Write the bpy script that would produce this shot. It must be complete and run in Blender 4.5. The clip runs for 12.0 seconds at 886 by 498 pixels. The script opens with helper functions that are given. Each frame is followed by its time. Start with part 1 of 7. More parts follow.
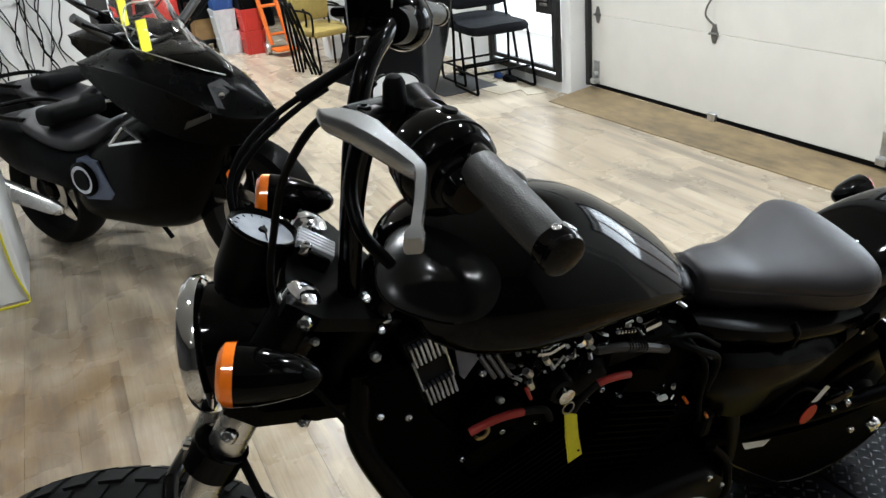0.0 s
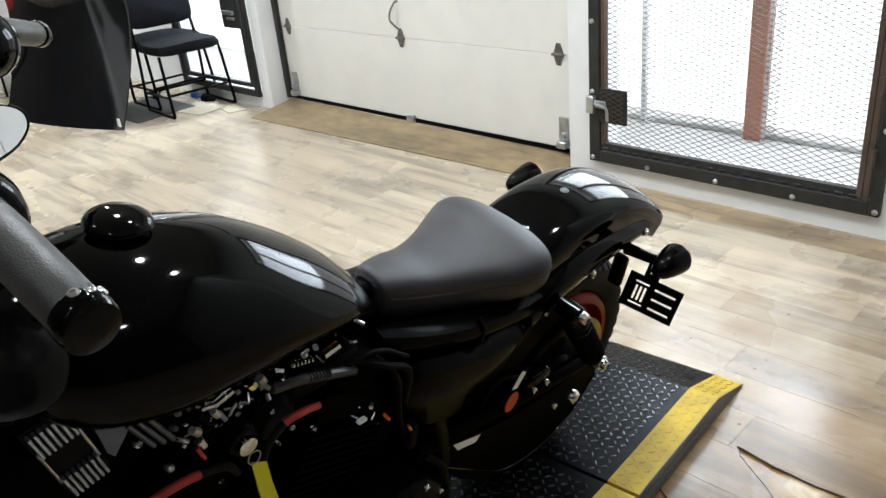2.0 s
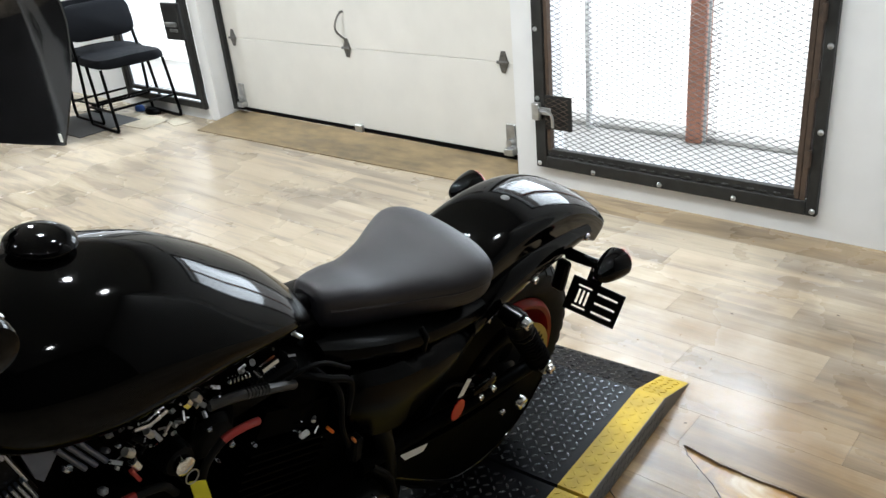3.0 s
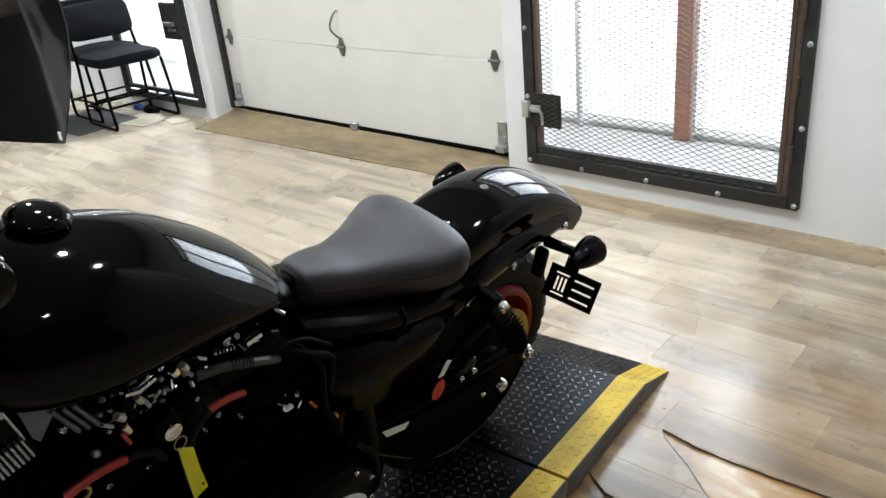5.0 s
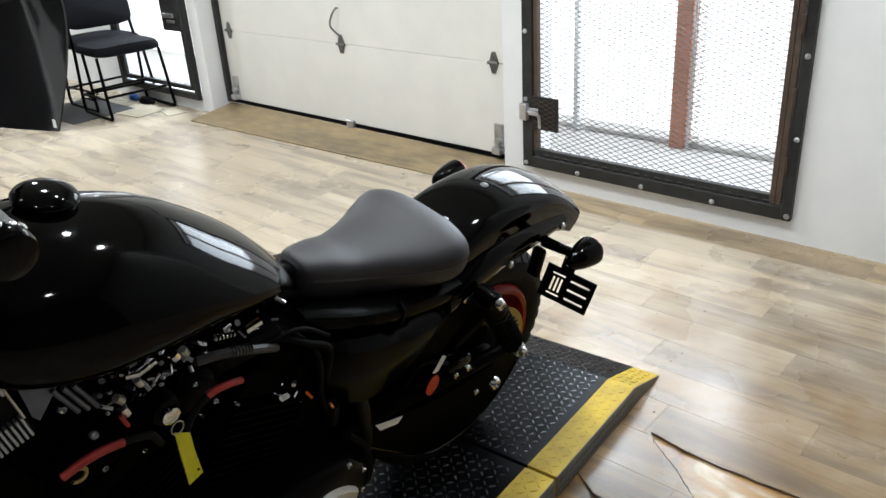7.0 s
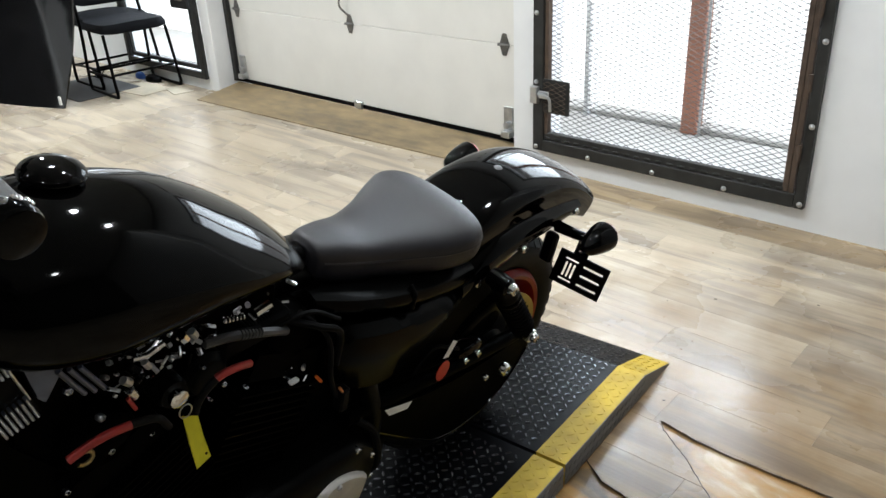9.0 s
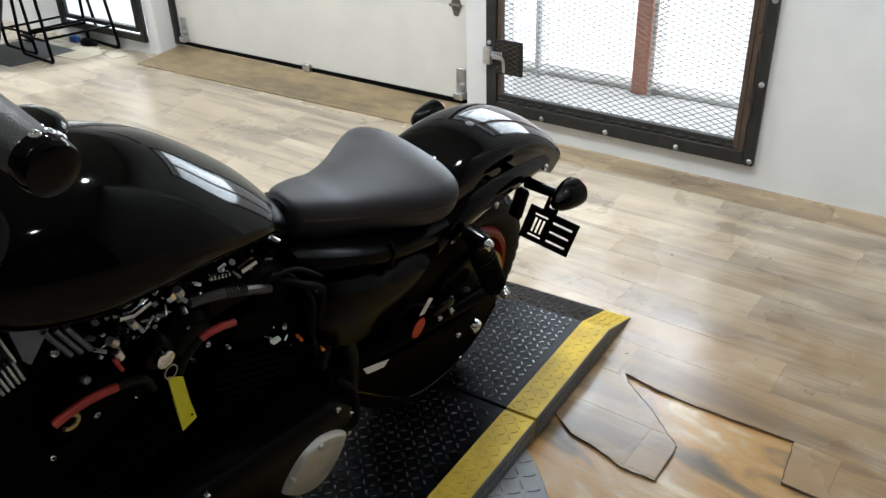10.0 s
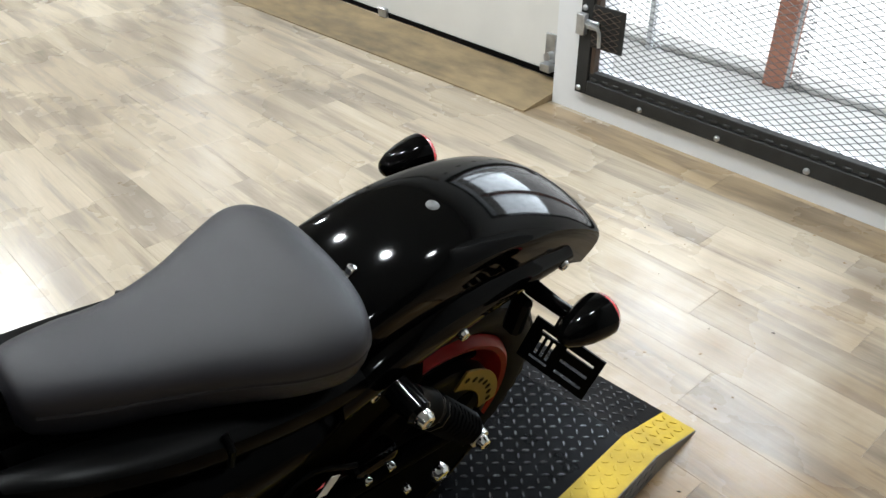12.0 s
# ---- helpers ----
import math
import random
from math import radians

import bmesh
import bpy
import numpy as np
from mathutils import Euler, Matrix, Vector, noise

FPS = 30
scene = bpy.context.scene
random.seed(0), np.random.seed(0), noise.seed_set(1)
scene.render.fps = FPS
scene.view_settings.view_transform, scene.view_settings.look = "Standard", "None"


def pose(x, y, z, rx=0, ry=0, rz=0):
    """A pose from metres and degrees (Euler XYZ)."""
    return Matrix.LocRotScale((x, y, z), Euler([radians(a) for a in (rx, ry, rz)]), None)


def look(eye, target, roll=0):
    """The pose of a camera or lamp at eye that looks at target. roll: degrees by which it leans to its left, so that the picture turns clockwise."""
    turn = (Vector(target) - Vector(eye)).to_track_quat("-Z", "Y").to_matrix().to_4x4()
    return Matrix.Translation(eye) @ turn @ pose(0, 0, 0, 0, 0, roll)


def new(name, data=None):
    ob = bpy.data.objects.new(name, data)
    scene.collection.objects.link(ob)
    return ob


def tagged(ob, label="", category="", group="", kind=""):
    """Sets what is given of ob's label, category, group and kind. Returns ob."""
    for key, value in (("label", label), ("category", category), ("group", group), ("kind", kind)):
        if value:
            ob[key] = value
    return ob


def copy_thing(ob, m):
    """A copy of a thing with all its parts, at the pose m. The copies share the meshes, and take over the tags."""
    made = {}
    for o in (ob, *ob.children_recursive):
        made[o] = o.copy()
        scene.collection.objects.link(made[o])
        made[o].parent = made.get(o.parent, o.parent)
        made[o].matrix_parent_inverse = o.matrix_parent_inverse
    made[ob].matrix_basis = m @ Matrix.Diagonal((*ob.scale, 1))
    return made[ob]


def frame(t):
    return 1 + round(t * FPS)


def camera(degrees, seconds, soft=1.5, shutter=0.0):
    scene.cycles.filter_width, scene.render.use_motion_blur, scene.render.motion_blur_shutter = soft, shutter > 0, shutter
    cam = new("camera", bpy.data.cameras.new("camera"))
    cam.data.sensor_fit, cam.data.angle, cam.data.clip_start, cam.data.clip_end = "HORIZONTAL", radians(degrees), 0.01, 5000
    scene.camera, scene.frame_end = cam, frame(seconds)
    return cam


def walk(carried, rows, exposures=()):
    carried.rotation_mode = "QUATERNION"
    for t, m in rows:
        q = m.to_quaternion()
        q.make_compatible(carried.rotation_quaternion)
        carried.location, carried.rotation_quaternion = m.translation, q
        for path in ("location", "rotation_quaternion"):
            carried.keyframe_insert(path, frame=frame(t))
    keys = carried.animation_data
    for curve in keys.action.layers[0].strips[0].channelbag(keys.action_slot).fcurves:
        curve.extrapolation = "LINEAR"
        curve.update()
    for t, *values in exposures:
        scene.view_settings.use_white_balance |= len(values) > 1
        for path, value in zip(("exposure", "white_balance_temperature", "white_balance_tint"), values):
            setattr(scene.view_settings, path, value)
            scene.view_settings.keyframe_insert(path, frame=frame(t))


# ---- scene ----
cam = camera(57.6, 12.0)
PATH = [
    (0, (1.1, 0.092, 1.474), (-0.571, 0.816, 0.646), -5.5),
    (0.5, (1.105, 0.132, 1.473), (-0.477, 1.026, 0.636), -6.1),
    (1, (1.091, 0.178, 1.46), (-0.391, 1.194, 0.583), -6.1),
    (1.5, (1.086, 0.216, 1.447), (-0.305, 1.351, 0.566), -5.8),
    (2, (1.082, 0.242, 1.44), (-0.229, 1.485, 0.582), -5.6),
    (2.5, (1.091, 0.262, 1.44), (-0.153, 1.579, 0.593), -6.0),
    (4.5, (1.156, 0.241, 1.442), (-0.078, 1.564, 0.59), -5.2),
    (5, (1.183, 0.228, 1.44), (-0.054, 1.552, 0.593), -5.6),
    (5.5, (1.194, 0.219, 1.435), (-0.035, 1.543, 0.577), -5.3),
    (6, (1.195, 0.213, 1.435), (-0.031, 1.55, 0.592), -4.9),
    (6.5, (1.188, 0.206, 1.434), (-0.029, 1.553, 0.594), -4.0),
    (8.5, (1.152, 0.21, 1.428), (-0.077, 1.538, 0.576), -2.7),
    (9, (1.146, 0.215, 1.421), (-0.07, 1.537, 0.541), -2.8),
    (9.5, (1.123, 0.212, 1.414), (-0.021, 1.574, 0.499), -1.4),
    (10, (1.099, 0.171, 1.402), (0.014, 1.552, 0.445), -1.9),
    (10.5, (1.076, 0.168, 1.386), (0.172, 1.615, 0.342), 0.2),
    (11, (1.064, 0.382, 1.383), (-0.144, 1.673, 0.449), -3.4),
    (11.5, (1.022, 0.605, 1.405), (-0.293, 1.727, 0.398), -0.7),
    (12, (0.842, 0.873, 1.358), (-0.396, 1.989, 0.252), -0.3),
]
EXPOSURES = [(0.0, -0.02), (2.5, 0.0), (6.5, -0.03), (8.5, -0.06), (10.0, -0.12), (10.5, -0.1), (11.5, -0.08), (12.0, -0.12)]

walk(cam, [(t, look(eye, target, roll)) for t, eye, target, roll in PATH], EXPOSURES)

# ---- world and lights ----
world = bpy.data.worlds.new("world")
scene.world = world
world.use_nodes = True
wn = world.node_tree.nodes
sky = wn.new("ShaderNodeTexSky")
sky.sky_type, sky.sun_disc = "NISHITA", False
sky.sun_elevation, sky.sun_rotation = radians(38), radians(20)
sky.air_density, sky.dust_density = 1.0, 4.0
world.node_tree.links.new(sky.outputs[0], wn["Background"].inputs[0])
wn["Background"].inputs[1].default_value = 0.12


def area_lamp(name, m, sx, sy, watts, color=(1, 1, 1)):
    lamp = bpy.data.lights.new(name, "AREA")
    lamp.shape, lamp.size, lamp.size_y, lamp.energy, lamp.color = "RECTANGLE", sx, sy, watts, color
    ob = new(name, lamp)
    ob.matrix_world = m
    return ob


# daylight through the mesh door, the far door and the shop window behind
area_lamp("daylight_mesh_door", look((-0.4, 4.03, 1.62), (-0.4, 0.0, 0.7)), 1.7, 1.25, 125, (0.78, 0.90, 1.0))
area_lamp("daylight_far_door", look((-4.35, 4.0, 1.62), (-3.9, 0.0, 0.3)), 0.9, 1.2, 120, (0.76, 0.89, 1.0))

# ---- materials ----


def material(name, color, rough=0.5, metal=0.0, coat=0.0, noise_scale=0.0, noise_amount=0.0, bump=0.0, bump_scale=200.0, spec=0.5, random_amount=0.0):
    m = bpy.data.materials.new(name)
    m.use_nodes = True
    nt = m.node_tree
    n, l = nt.nodes, nt.links
    b = n["Principled BSDF"]
    b.inputs["Base Color"].default_value = (*color, 1)
    b.inputs["Roughness"].default_value = rough
    b.inputs["Metallic"].default_value = metal
    b.inputs["Coat Weight"].default_value = coat
    b.inputs["Coat Roughness"].default_value = 0.03
    b.inputs["Specular IOR Level"].default_value = spec
    tc = n.new("ShaderNodeTexCoord")
    if noise_amount > 0:
        no = n.new("ShaderNodeTexNoise")
        no.inputs["Scale"].default_value, no.inputs["Detail"].default_value = noise_scale, 6
        l.new(tc.outputs["Object"], no.inputs["Vector"])
        big = n.new("ShaderNodeTexNoise")
        big.inputs["Scale"].default_value, big.inputs["Detail"].default_value = noise_scale * 0.13, 3
        l.new(tc.outputs["Object"], big.inputs["Vector"])
        add = n.new("ShaderNodeMath")
        l.new(no.outputs["Fac"], add.inputs[0])
        l.new(big.outputs["Fac"], add.inputs[1])
        mr = n.new("ShaderNodeMapRange")
        mr.inputs["From Min"].default_value, mr.inputs["From Max"].default_value = 0.6, 1.4
        mr.inputs["To Min"].default_value, mr.inputs["To Max"].default_value = 1 - noise_amount, 1 + noise_amount
        l.new(add.outputs[0], mr.inputs["Value"])
        mul = n.new("ShaderNodeVectorMath")
        mul.operation = "SCALE"
        mul.inputs[0].default_value = color
        l.new(mr.outputs[0], mul.inputs["Scale"])
        l.new(mul.outputs[0], b.inputs["Base Color"])
        rr = n.new("ShaderNodeMapRange")
        rr.inputs["From Min"].default_value, rr.inputs["From Max"].default_value = 0.6, 1.4
        rr.inputs["To Min"].default_value, rr.inputs["To Max"].default_value = max(0.02, rough - 0.5 * noise_amount * rough), min(1, rough + 0.5 * noise_amount * rough)
        l.new(add.outputs[0], rr.inputs["Value"])
        l.new(rr.outputs[0], b.inputs["Roughness"])
    if bump > 0:
        bn = n.new("ShaderNodeTexNoise")
        bn.inputs["Scale"].default_value, bn.inputs["Detail"].default_value = bump_scale, 4
        l.new(tc.outputs["Object"], bn.inputs["Vector"])
        bu = n.new("ShaderNodeBump")
        bu.inputs["Strength"].default_value, bu.inputs["Distance"].default_value = bump, 0.002
        l.new(bn.outputs["Fac"], bu.inputs["Height"])
        l.new(bu.outputs[0], b.inputs["Normal"])
    return m


def emitter(name, color, strength):
    m = bpy.data.materials.new(name)
    m.use_nodes = True
    n = m.node_tree.nodes
    n.remove(n["Principled BSDF"])
    e = n.new("ShaderNodeEmission")
    e.inputs[0].default_value, e.inputs[1].default_value = (*color, 1), strength
    m.node_tree.links.new(e.outputs[0], n["Material Output"].inputs[0])
    return m


def glass(name, color=(1, 1, 1), rough=0.0):
    m = bpy.data.materials.new(name)
    m.use_nodes = True
    b = m.node_tree.nodes["Principled BSDF"]
    b.inputs["Base Color"].default_value, b.inputs["Roughness"].default_value = (*color, 1), rough
    b.inputs["Transmission Weight"].default_value, b.inputs["IOR"].default_value = 1.0, 1.45
    return m


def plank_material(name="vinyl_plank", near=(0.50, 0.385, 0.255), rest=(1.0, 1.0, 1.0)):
    """Printed vinyl planks: straw and grey grain along x, each plank its own shade; a brown tint adds wear and
    painted-in dimness.
    """
    m = bpy.data.materials.new(name)
    m.use_nodes = True
    nt = m.node_tree
    n, l = nt.nodes, nt.links
    b = n["Principled BSDF"]
    geo = n.new("ShaderNodeNewGeometry")
    info = n.new("ShaderNodeObjectInfo")
    rnd = n.new("ShaderNodeMath")
    rnd.operation = "ADD"
    l.new(info.outputs["Random"], rnd.inputs[0])
    l.new(geo.outputs["Random Per Island"], rnd.inputs[1])
    shift = n.new("ShaderNodeVectorMath")
    shift.operation = "SCALE"
    shift.inputs[0].default_value = (37.0, 11.0, 0.0)
    l.new(rnd.outputs[0], shift.inputs["Scale"])
    pos = n.new("ShaderNodeVectorMath")
    l.new(geo.outputs["Position"], pos.inputs[0])
    l.new(shift.outputs[0], pos.inputs[1])
    mp = n.new("ShaderNodeMapping")
    mp.inputs["Scale"].default_value = (0.75, 6.0, 1.0)
    l.new(pos.outputs[0], mp.inputs["Vector"])
    big = n.new("ShaderNodeTexNoise")
    big.inputs["Scale"].default_value, big.inputs["Detail"].default_value, big.inputs["Roughness"].default_value = 1.6, 5, 0.6
    big.inputs["Distortion"].default_value = 0.5
    l.new(mp.outputs[0], big.inputs["Vector"])
    ramp = n.new("ShaderNodeValToRGB")
    e = ramp.color_ramp.elements
    e[0].position, e[0].color = 0.30, (0.268, 0.221, 0.168, 1)
    e[1].position, e[1].color = 0.70, (0.545, 0.460, 0.355, 1)
    mid = e.new(0.5)
    mid.color = (0.476, 0.395, 0.290, 1)
    grey = e.new(0.44)
    grey.color = (0.376, 0.312, 0.243, 1)
    l.new(big.outputs["Fac"], ramp.inputs[0])
    mp2 = n.new("ShaderNodeMapping")
    mp2.inputs["Scale"].default_value = (4.0, 90.0, 1.0)
    l.new(pos.outputs[0], mp2.inputs["Vector"])
    fine = n.new("ShaderNodeTexNoise")
    fine.inputs["Scale"].default_value, fine.inputs["Detail"].default_value = 1.5, 4
    l.new(mp2.outputs[0], fine.inputs["Vector"])
    fr = n.new("ShaderNodeMapRange")
    fr.inputs["From Min"].default_value, fr.inputs["From Max"].default_value = 0.3, 0.7
    fr.inputs["To Min"].default_value, fr.inputs["To Max"].default_value = 0.91, 1.08
    l.new(fine.outputs["Fac"], fr.inputs["Value"])
    tone = n.new("ShaderNodeMapRange")
    tone.inputs["From Max"].default_value = 2.0
    tone.inputs["To Min"].default_value, tone.inputs["To Max"].default_value = 0.83, 1.13
    l.new(rnd.outputs[0], tone.inputs["Value"])
    mm = n.new("ShaderNodeMath")
    mm.operation = "MULTIPLY"
    l.new(fr.outputs[0], mm.inputs[0])
    l.new(tone.outputs[0], mm.inputs[1])
    mul = n.new("ShaderNodeVectorMath")
    mul.operation = "SCALE"
    l.new(ramp.outputs[0], mul.inputs[0])
    l.new(mm.outputs[0], mul.inputs["Scale"])
    # brown tint: wear round the missing planks, and dimmer light painted in
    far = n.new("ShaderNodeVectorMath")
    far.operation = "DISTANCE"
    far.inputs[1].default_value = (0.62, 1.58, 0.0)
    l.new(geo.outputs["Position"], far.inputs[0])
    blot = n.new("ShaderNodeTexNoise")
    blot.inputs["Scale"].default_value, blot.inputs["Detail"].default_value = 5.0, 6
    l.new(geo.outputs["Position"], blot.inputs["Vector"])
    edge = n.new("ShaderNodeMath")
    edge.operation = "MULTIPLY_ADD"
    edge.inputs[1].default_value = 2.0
    # second centre paints in the weaker light on the floor west of the bike
    dim_centre = n.new("ShaderNodeVectorMath")
    dim_centre.operation = "DISTANCE"
    dim_centre.inputs[1].default_value = (-1.5, -0.35, 0.0)
    l.new(geo.outputs["Position"], dim_centre.inputs[0])
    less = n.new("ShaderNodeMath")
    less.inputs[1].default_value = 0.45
    l.new(dim_centre.outputs["Value"], less.inputs[0])
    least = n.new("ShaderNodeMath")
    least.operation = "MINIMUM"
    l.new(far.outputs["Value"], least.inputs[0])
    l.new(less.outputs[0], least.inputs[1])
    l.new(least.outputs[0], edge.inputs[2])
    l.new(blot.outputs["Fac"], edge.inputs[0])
    # falloff shared by the wear and the painted dimness
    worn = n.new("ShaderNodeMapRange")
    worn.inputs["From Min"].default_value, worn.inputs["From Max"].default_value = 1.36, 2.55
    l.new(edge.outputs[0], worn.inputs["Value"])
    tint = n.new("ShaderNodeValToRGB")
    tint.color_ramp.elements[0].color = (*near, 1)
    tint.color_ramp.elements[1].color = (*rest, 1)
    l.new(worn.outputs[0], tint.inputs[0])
    wear_and_dim = n.new("ShaderNodeVectorMath")
    wear_and_dim.operation = "MULTIPLY"
    l.new(mul.outputs[0], wear_and_dim.inputs[0])
    l.new(tint.outputs[0], wear_and_dim.inputs[1])
    l.new(wear_and_dim.outputs[0], b.inputs["Base Color"])
    dirt = n.new("ShaderNodeTexNoise")
    dirt.inputs["Scale"].default_value, dirt.inputs["Detail"].default_value = 2.2, 6
    l.new(geo.outputs["Position"], dirt.inputs["Vector"])
    rr = n.new("ShaderNodeMapRange")
    rr.inputs["From Min"].default_value, rr.inputs["From Max"].default_value = 0.3, 0.7
    rr.inputs["To Min"].default_value, rr.inputs["To Max"].default_value = 0.19, 0.36
    l.new(dirt.outputs["Fac"], rr.inputs["Value"])
    l.new(rr.outputs[0], b.inputs["Roughness"])
    bu = n.new("ShaderNodeBump")
    bu.inputs["Strength"].default_value, bu.inputs["Distance"].default_value = 0.25, 0.001
    l.new(fine.outputs["Fac"], bu.inputs["Height"])
    l.new(bu.outputs[0], b.inputs["Normal"])
    return m


def old_floor_material():
    """Bare sub-floor: orange-brown boards with straw-coloured sweeps and grey glue stains."""
    m = material("worn_old_floor", (0.3, 0.18, 0.07), 0.26, bump=0.2, bump_scale=80)
    nt = m.node_tree
    n, l = nt.nodes, nt.links
    b = n["Principled BSDF"]
    geo = n.new("ShaderNodeNewGeometry")
    mp = n.new("ShaderNodeMapping")
    mp.inputs["Rotation"].default_value = (0, 0, radians(62))
    mp.inputs["Scale"].default_value = (1.8, 4.5, 1.0)
    l.new(geo.outputs["Position"], mp.inputs["Vector"])
    no = n.new("ShaderNodeTexNoise")
    no.inputs["Scale"].default_value, no.inputs["Detail"].default_value, no.inputs["Distortion"].default_value = 1.7, 7, 1.2
    l.new(mp.outputs[0], no.inputs["Vector"])
    ramp = n.new("ShaderNodeValToRGB")
    e = ramp.color_ramp.elements
    e[0].position, e[0].color = 0.30, (0.10, 0.073, 0.047, 1)
    e[1].position, e[1].color = 0.70, (0.58, 0.48, 0.32, 1)
    for pos, col in ((0.42, (0.20, 0.128, 0.060, 1)), (0.50, (0.34, 0.185, 0.064, 1)), (0.58, (0.36, 0.235, 0.11, 1))):
        x = e.new(pos)
        x.color = col
    l.new(no.outputs["Fac"], ramp.inputs[0])
    l.new(ramp.outputs[0], b.inputs["Base Color"])
    return m


GLOSS = material("gloss_black_paint", (0.0010, 0.0010, 0.0010), 0.065, noise_scale=9, noise_amount=0.25, spec=0.12)
INK = material("engine_black", (0.0005, 0.0005, 0.0005), 0.46, noise_scale=30, noise_amount=0.3, spec=0.014)
SATIN = material("satin_black_paint", (0.0012, 0.0012, 0.0012), 0.36, noise_scale=25, noise_amount=0.2, spec=0.06)
MATTE = material("matte_black_plastic", (0.0022, 0.0022, 0.0025), 0.6, noise_scale=30, noise_amount=0.25, bump=0.15, bump_scale=900, spec=0.07)
RUBBER = material("tyre_rubber", (0.005, 0.005, 0.005), 0.75, noise_scale=20, noise_amount=0.3, bump=0.2, bump_scale=400, spec=0.2)
GRIP_RUBBER = material("grip_rubber", (0.020, 0.0195, 0.019), 0.45, noise_scale=40, noise_amount=0.25, bump=0.3, bump_scale=700, spec=0.6)
SEAT_VINYL = material("seat_vinyl", (0.0135, 0.0126, 0.0156), 0.42, noise_scale=18, noise_amount=0.2, bump=0.35, bump_scale=1100, spec=0.42)
CHROME = material("chrome", (0.75, 0.76, 0.77), 0.09, metal=1.0, noise_scale=30, noise_amount=0.1)
STEEL = material("bare_steel", (0.5, 0.5, 0.5), 0.32, metal=1.0, noise_scale=40, noise_amount=0.25)
ALLOY = material("polished_alloy", (0.72, 0.71, 0.69), 0.27, metal=1.0, noise_scale=30, noise_amount=0.2)
ZINC = material("zinc_plate", (0.52, 0.53, 0.54), 0.4, metal=1.0, noise_scale=25, noise_amount=0.3)
AMBER = material("amber_lens", (0.95, 0.20, 0.01), 0.15, coat=0.6, noise_scale=60, noise_amount=0.1)
RED_LENS = material("red_lens", (0.55, 0.01, 0.02), 0.15, coat=0.6, noise_scale=60, noise_amount=0.1)
RED_PAINT = material("red_paint", (0.22, 0.008, 0.007), 0.4, noise_scale=30, noise_amount=0.2, spec=0.2)
RED_HOSE = material("red_cable_sleeve", (0.36, 0.03, 0.025), 0.45, noise_scale=60, noise_amount=0.25)
YELLOW_TAG = material("yellow_paper_tag", (0.72, 0.66, 0.02), 0.6, noise_scale=60, noise_amount=0.12)
WHITE_WALL = material("white_wall_paint", (0.76, 0.765, 0.77), 0.6, noise_scale=6, noise_amount=0.06, bump=0.25, bump_scale=60)
SHOP_DARK = material("dark_shop_wall", (0.045, 0.042, 0.040), 0.7, noise_scale=3, noise_amount=0.3)
DOOR_WHITE = material("garage_door_enamel", (0.74, 0.725, 0.685), 0.42, noise_scale=5, noise_amount=0.07, bump=0.12, bump_scale=140)
CEILING_WHITE = material("ceiling_paint", (0.50, 0.50, 0.49), 0.8, noise_scale=4, noise_amount=0.05)
IRON = material("blackened_iron", (0.030, 0.030, 0.029), 0.5, metal=0.3, noise_scale=22, noise_amount=0.45, bump=0.3, bump_scale=180, spec=0.3)
RUST = material("rusty_steel", (0.085, 0.058, 0.042), 0.75, metal=0.3, noise_scale=28, noise_amount=0.6, bump=0.4, bump_scale=220)
PLYWOOD = material("worn_plywood", (0.255, 0.188, 0.105), 0.55, noise_scale=9, noise_amount=0.6, bump=0.3, bump_scale=120)
PLATE_BLACK = material("black_tread_plate", (0.0035, 0.0037, 0.0046), 0.30, noise_scale=14, noise_amount=0.6, bump=0.2, bump_scale=200, spec=0.07)
PLATE_TREAD = material("worn_tread_ridge", (0.085, 0.088, 0.095), 0.25, metal=0.7, noise_scale=16, noise_amount=0.5)
PLATE_YELLOW = material("yellow_safety_paint", (0.50, 0.345, 0.032), 0.55, noise_scale=18, noise_amount=0.3, bump=0.2, bump_scale=150, spec=0.3)
PLATE_GREY = material("aluminium_tread_plate", (0.16, 0.161, 0.164), 0.45, metal=0.5, noise_scale=14, noise_amount=0.3)
CONCRETE = material("concrete", (0.42, 0.41, 0.39), 0.85, noise_scale=9, noise_amount=0.2, bump=0.4, bump_scale=90)
BRICK_RED = material("red_brown_post", (0.34, 0.14, 0.085), 0.7, noise_scale=14, noise_amount=0.25, bump=0.3, bump_scale=100)
FABRIC_BLACK = material("black_upholstery", (0.0035, 0.0038, 0.0052), 0.85, noise_scale=60, noise_amount=0.3, bump=0.5, bump_scale=800, spec=0.12)
FABRIC_TAN = material("mustard_upholstery", (0.34, 0.25, 0.07), 0.85, noise_scale=50, noise_amount=0.25, bump=0.4, bump_scale=700)
ORANGE = material("orange_paint", (0.75, 0.16, 0.02), 0.4, noise_scale=25, noise_amount=0.2)
RED_BIN = material("red_plastic", (0.55, 0.035, 0.025), 0.45, noise_scale=20, noise_amount=0.15)
CLEAR_BIN = material("cloudy_plastic", (0.62, 0.65, 0.68), 0.35, noise_scale=20, noise_amount=0.15)
CARD_BROWN = material("brown_board", (0.25, 0.15, 0.06), 0.75, noise_scale=15, noise_amount=0.3)
BLUE = material("blue_plastic", (0.03, 0.09, 0.3), 0.5, noise_scale=20, noise_amount=0.2)
_nt = PLYWOOD.node_tree
_mp = _nt.nodes.new("ShaderNodeMapping")
_mp.inputs["Scale"].default_value = (0.9, 2.2, 1.0)
_nt.links.new(_nt.nodes["Texture Coordinate"].outputs["Object"], _mp.inputs["Vector"])
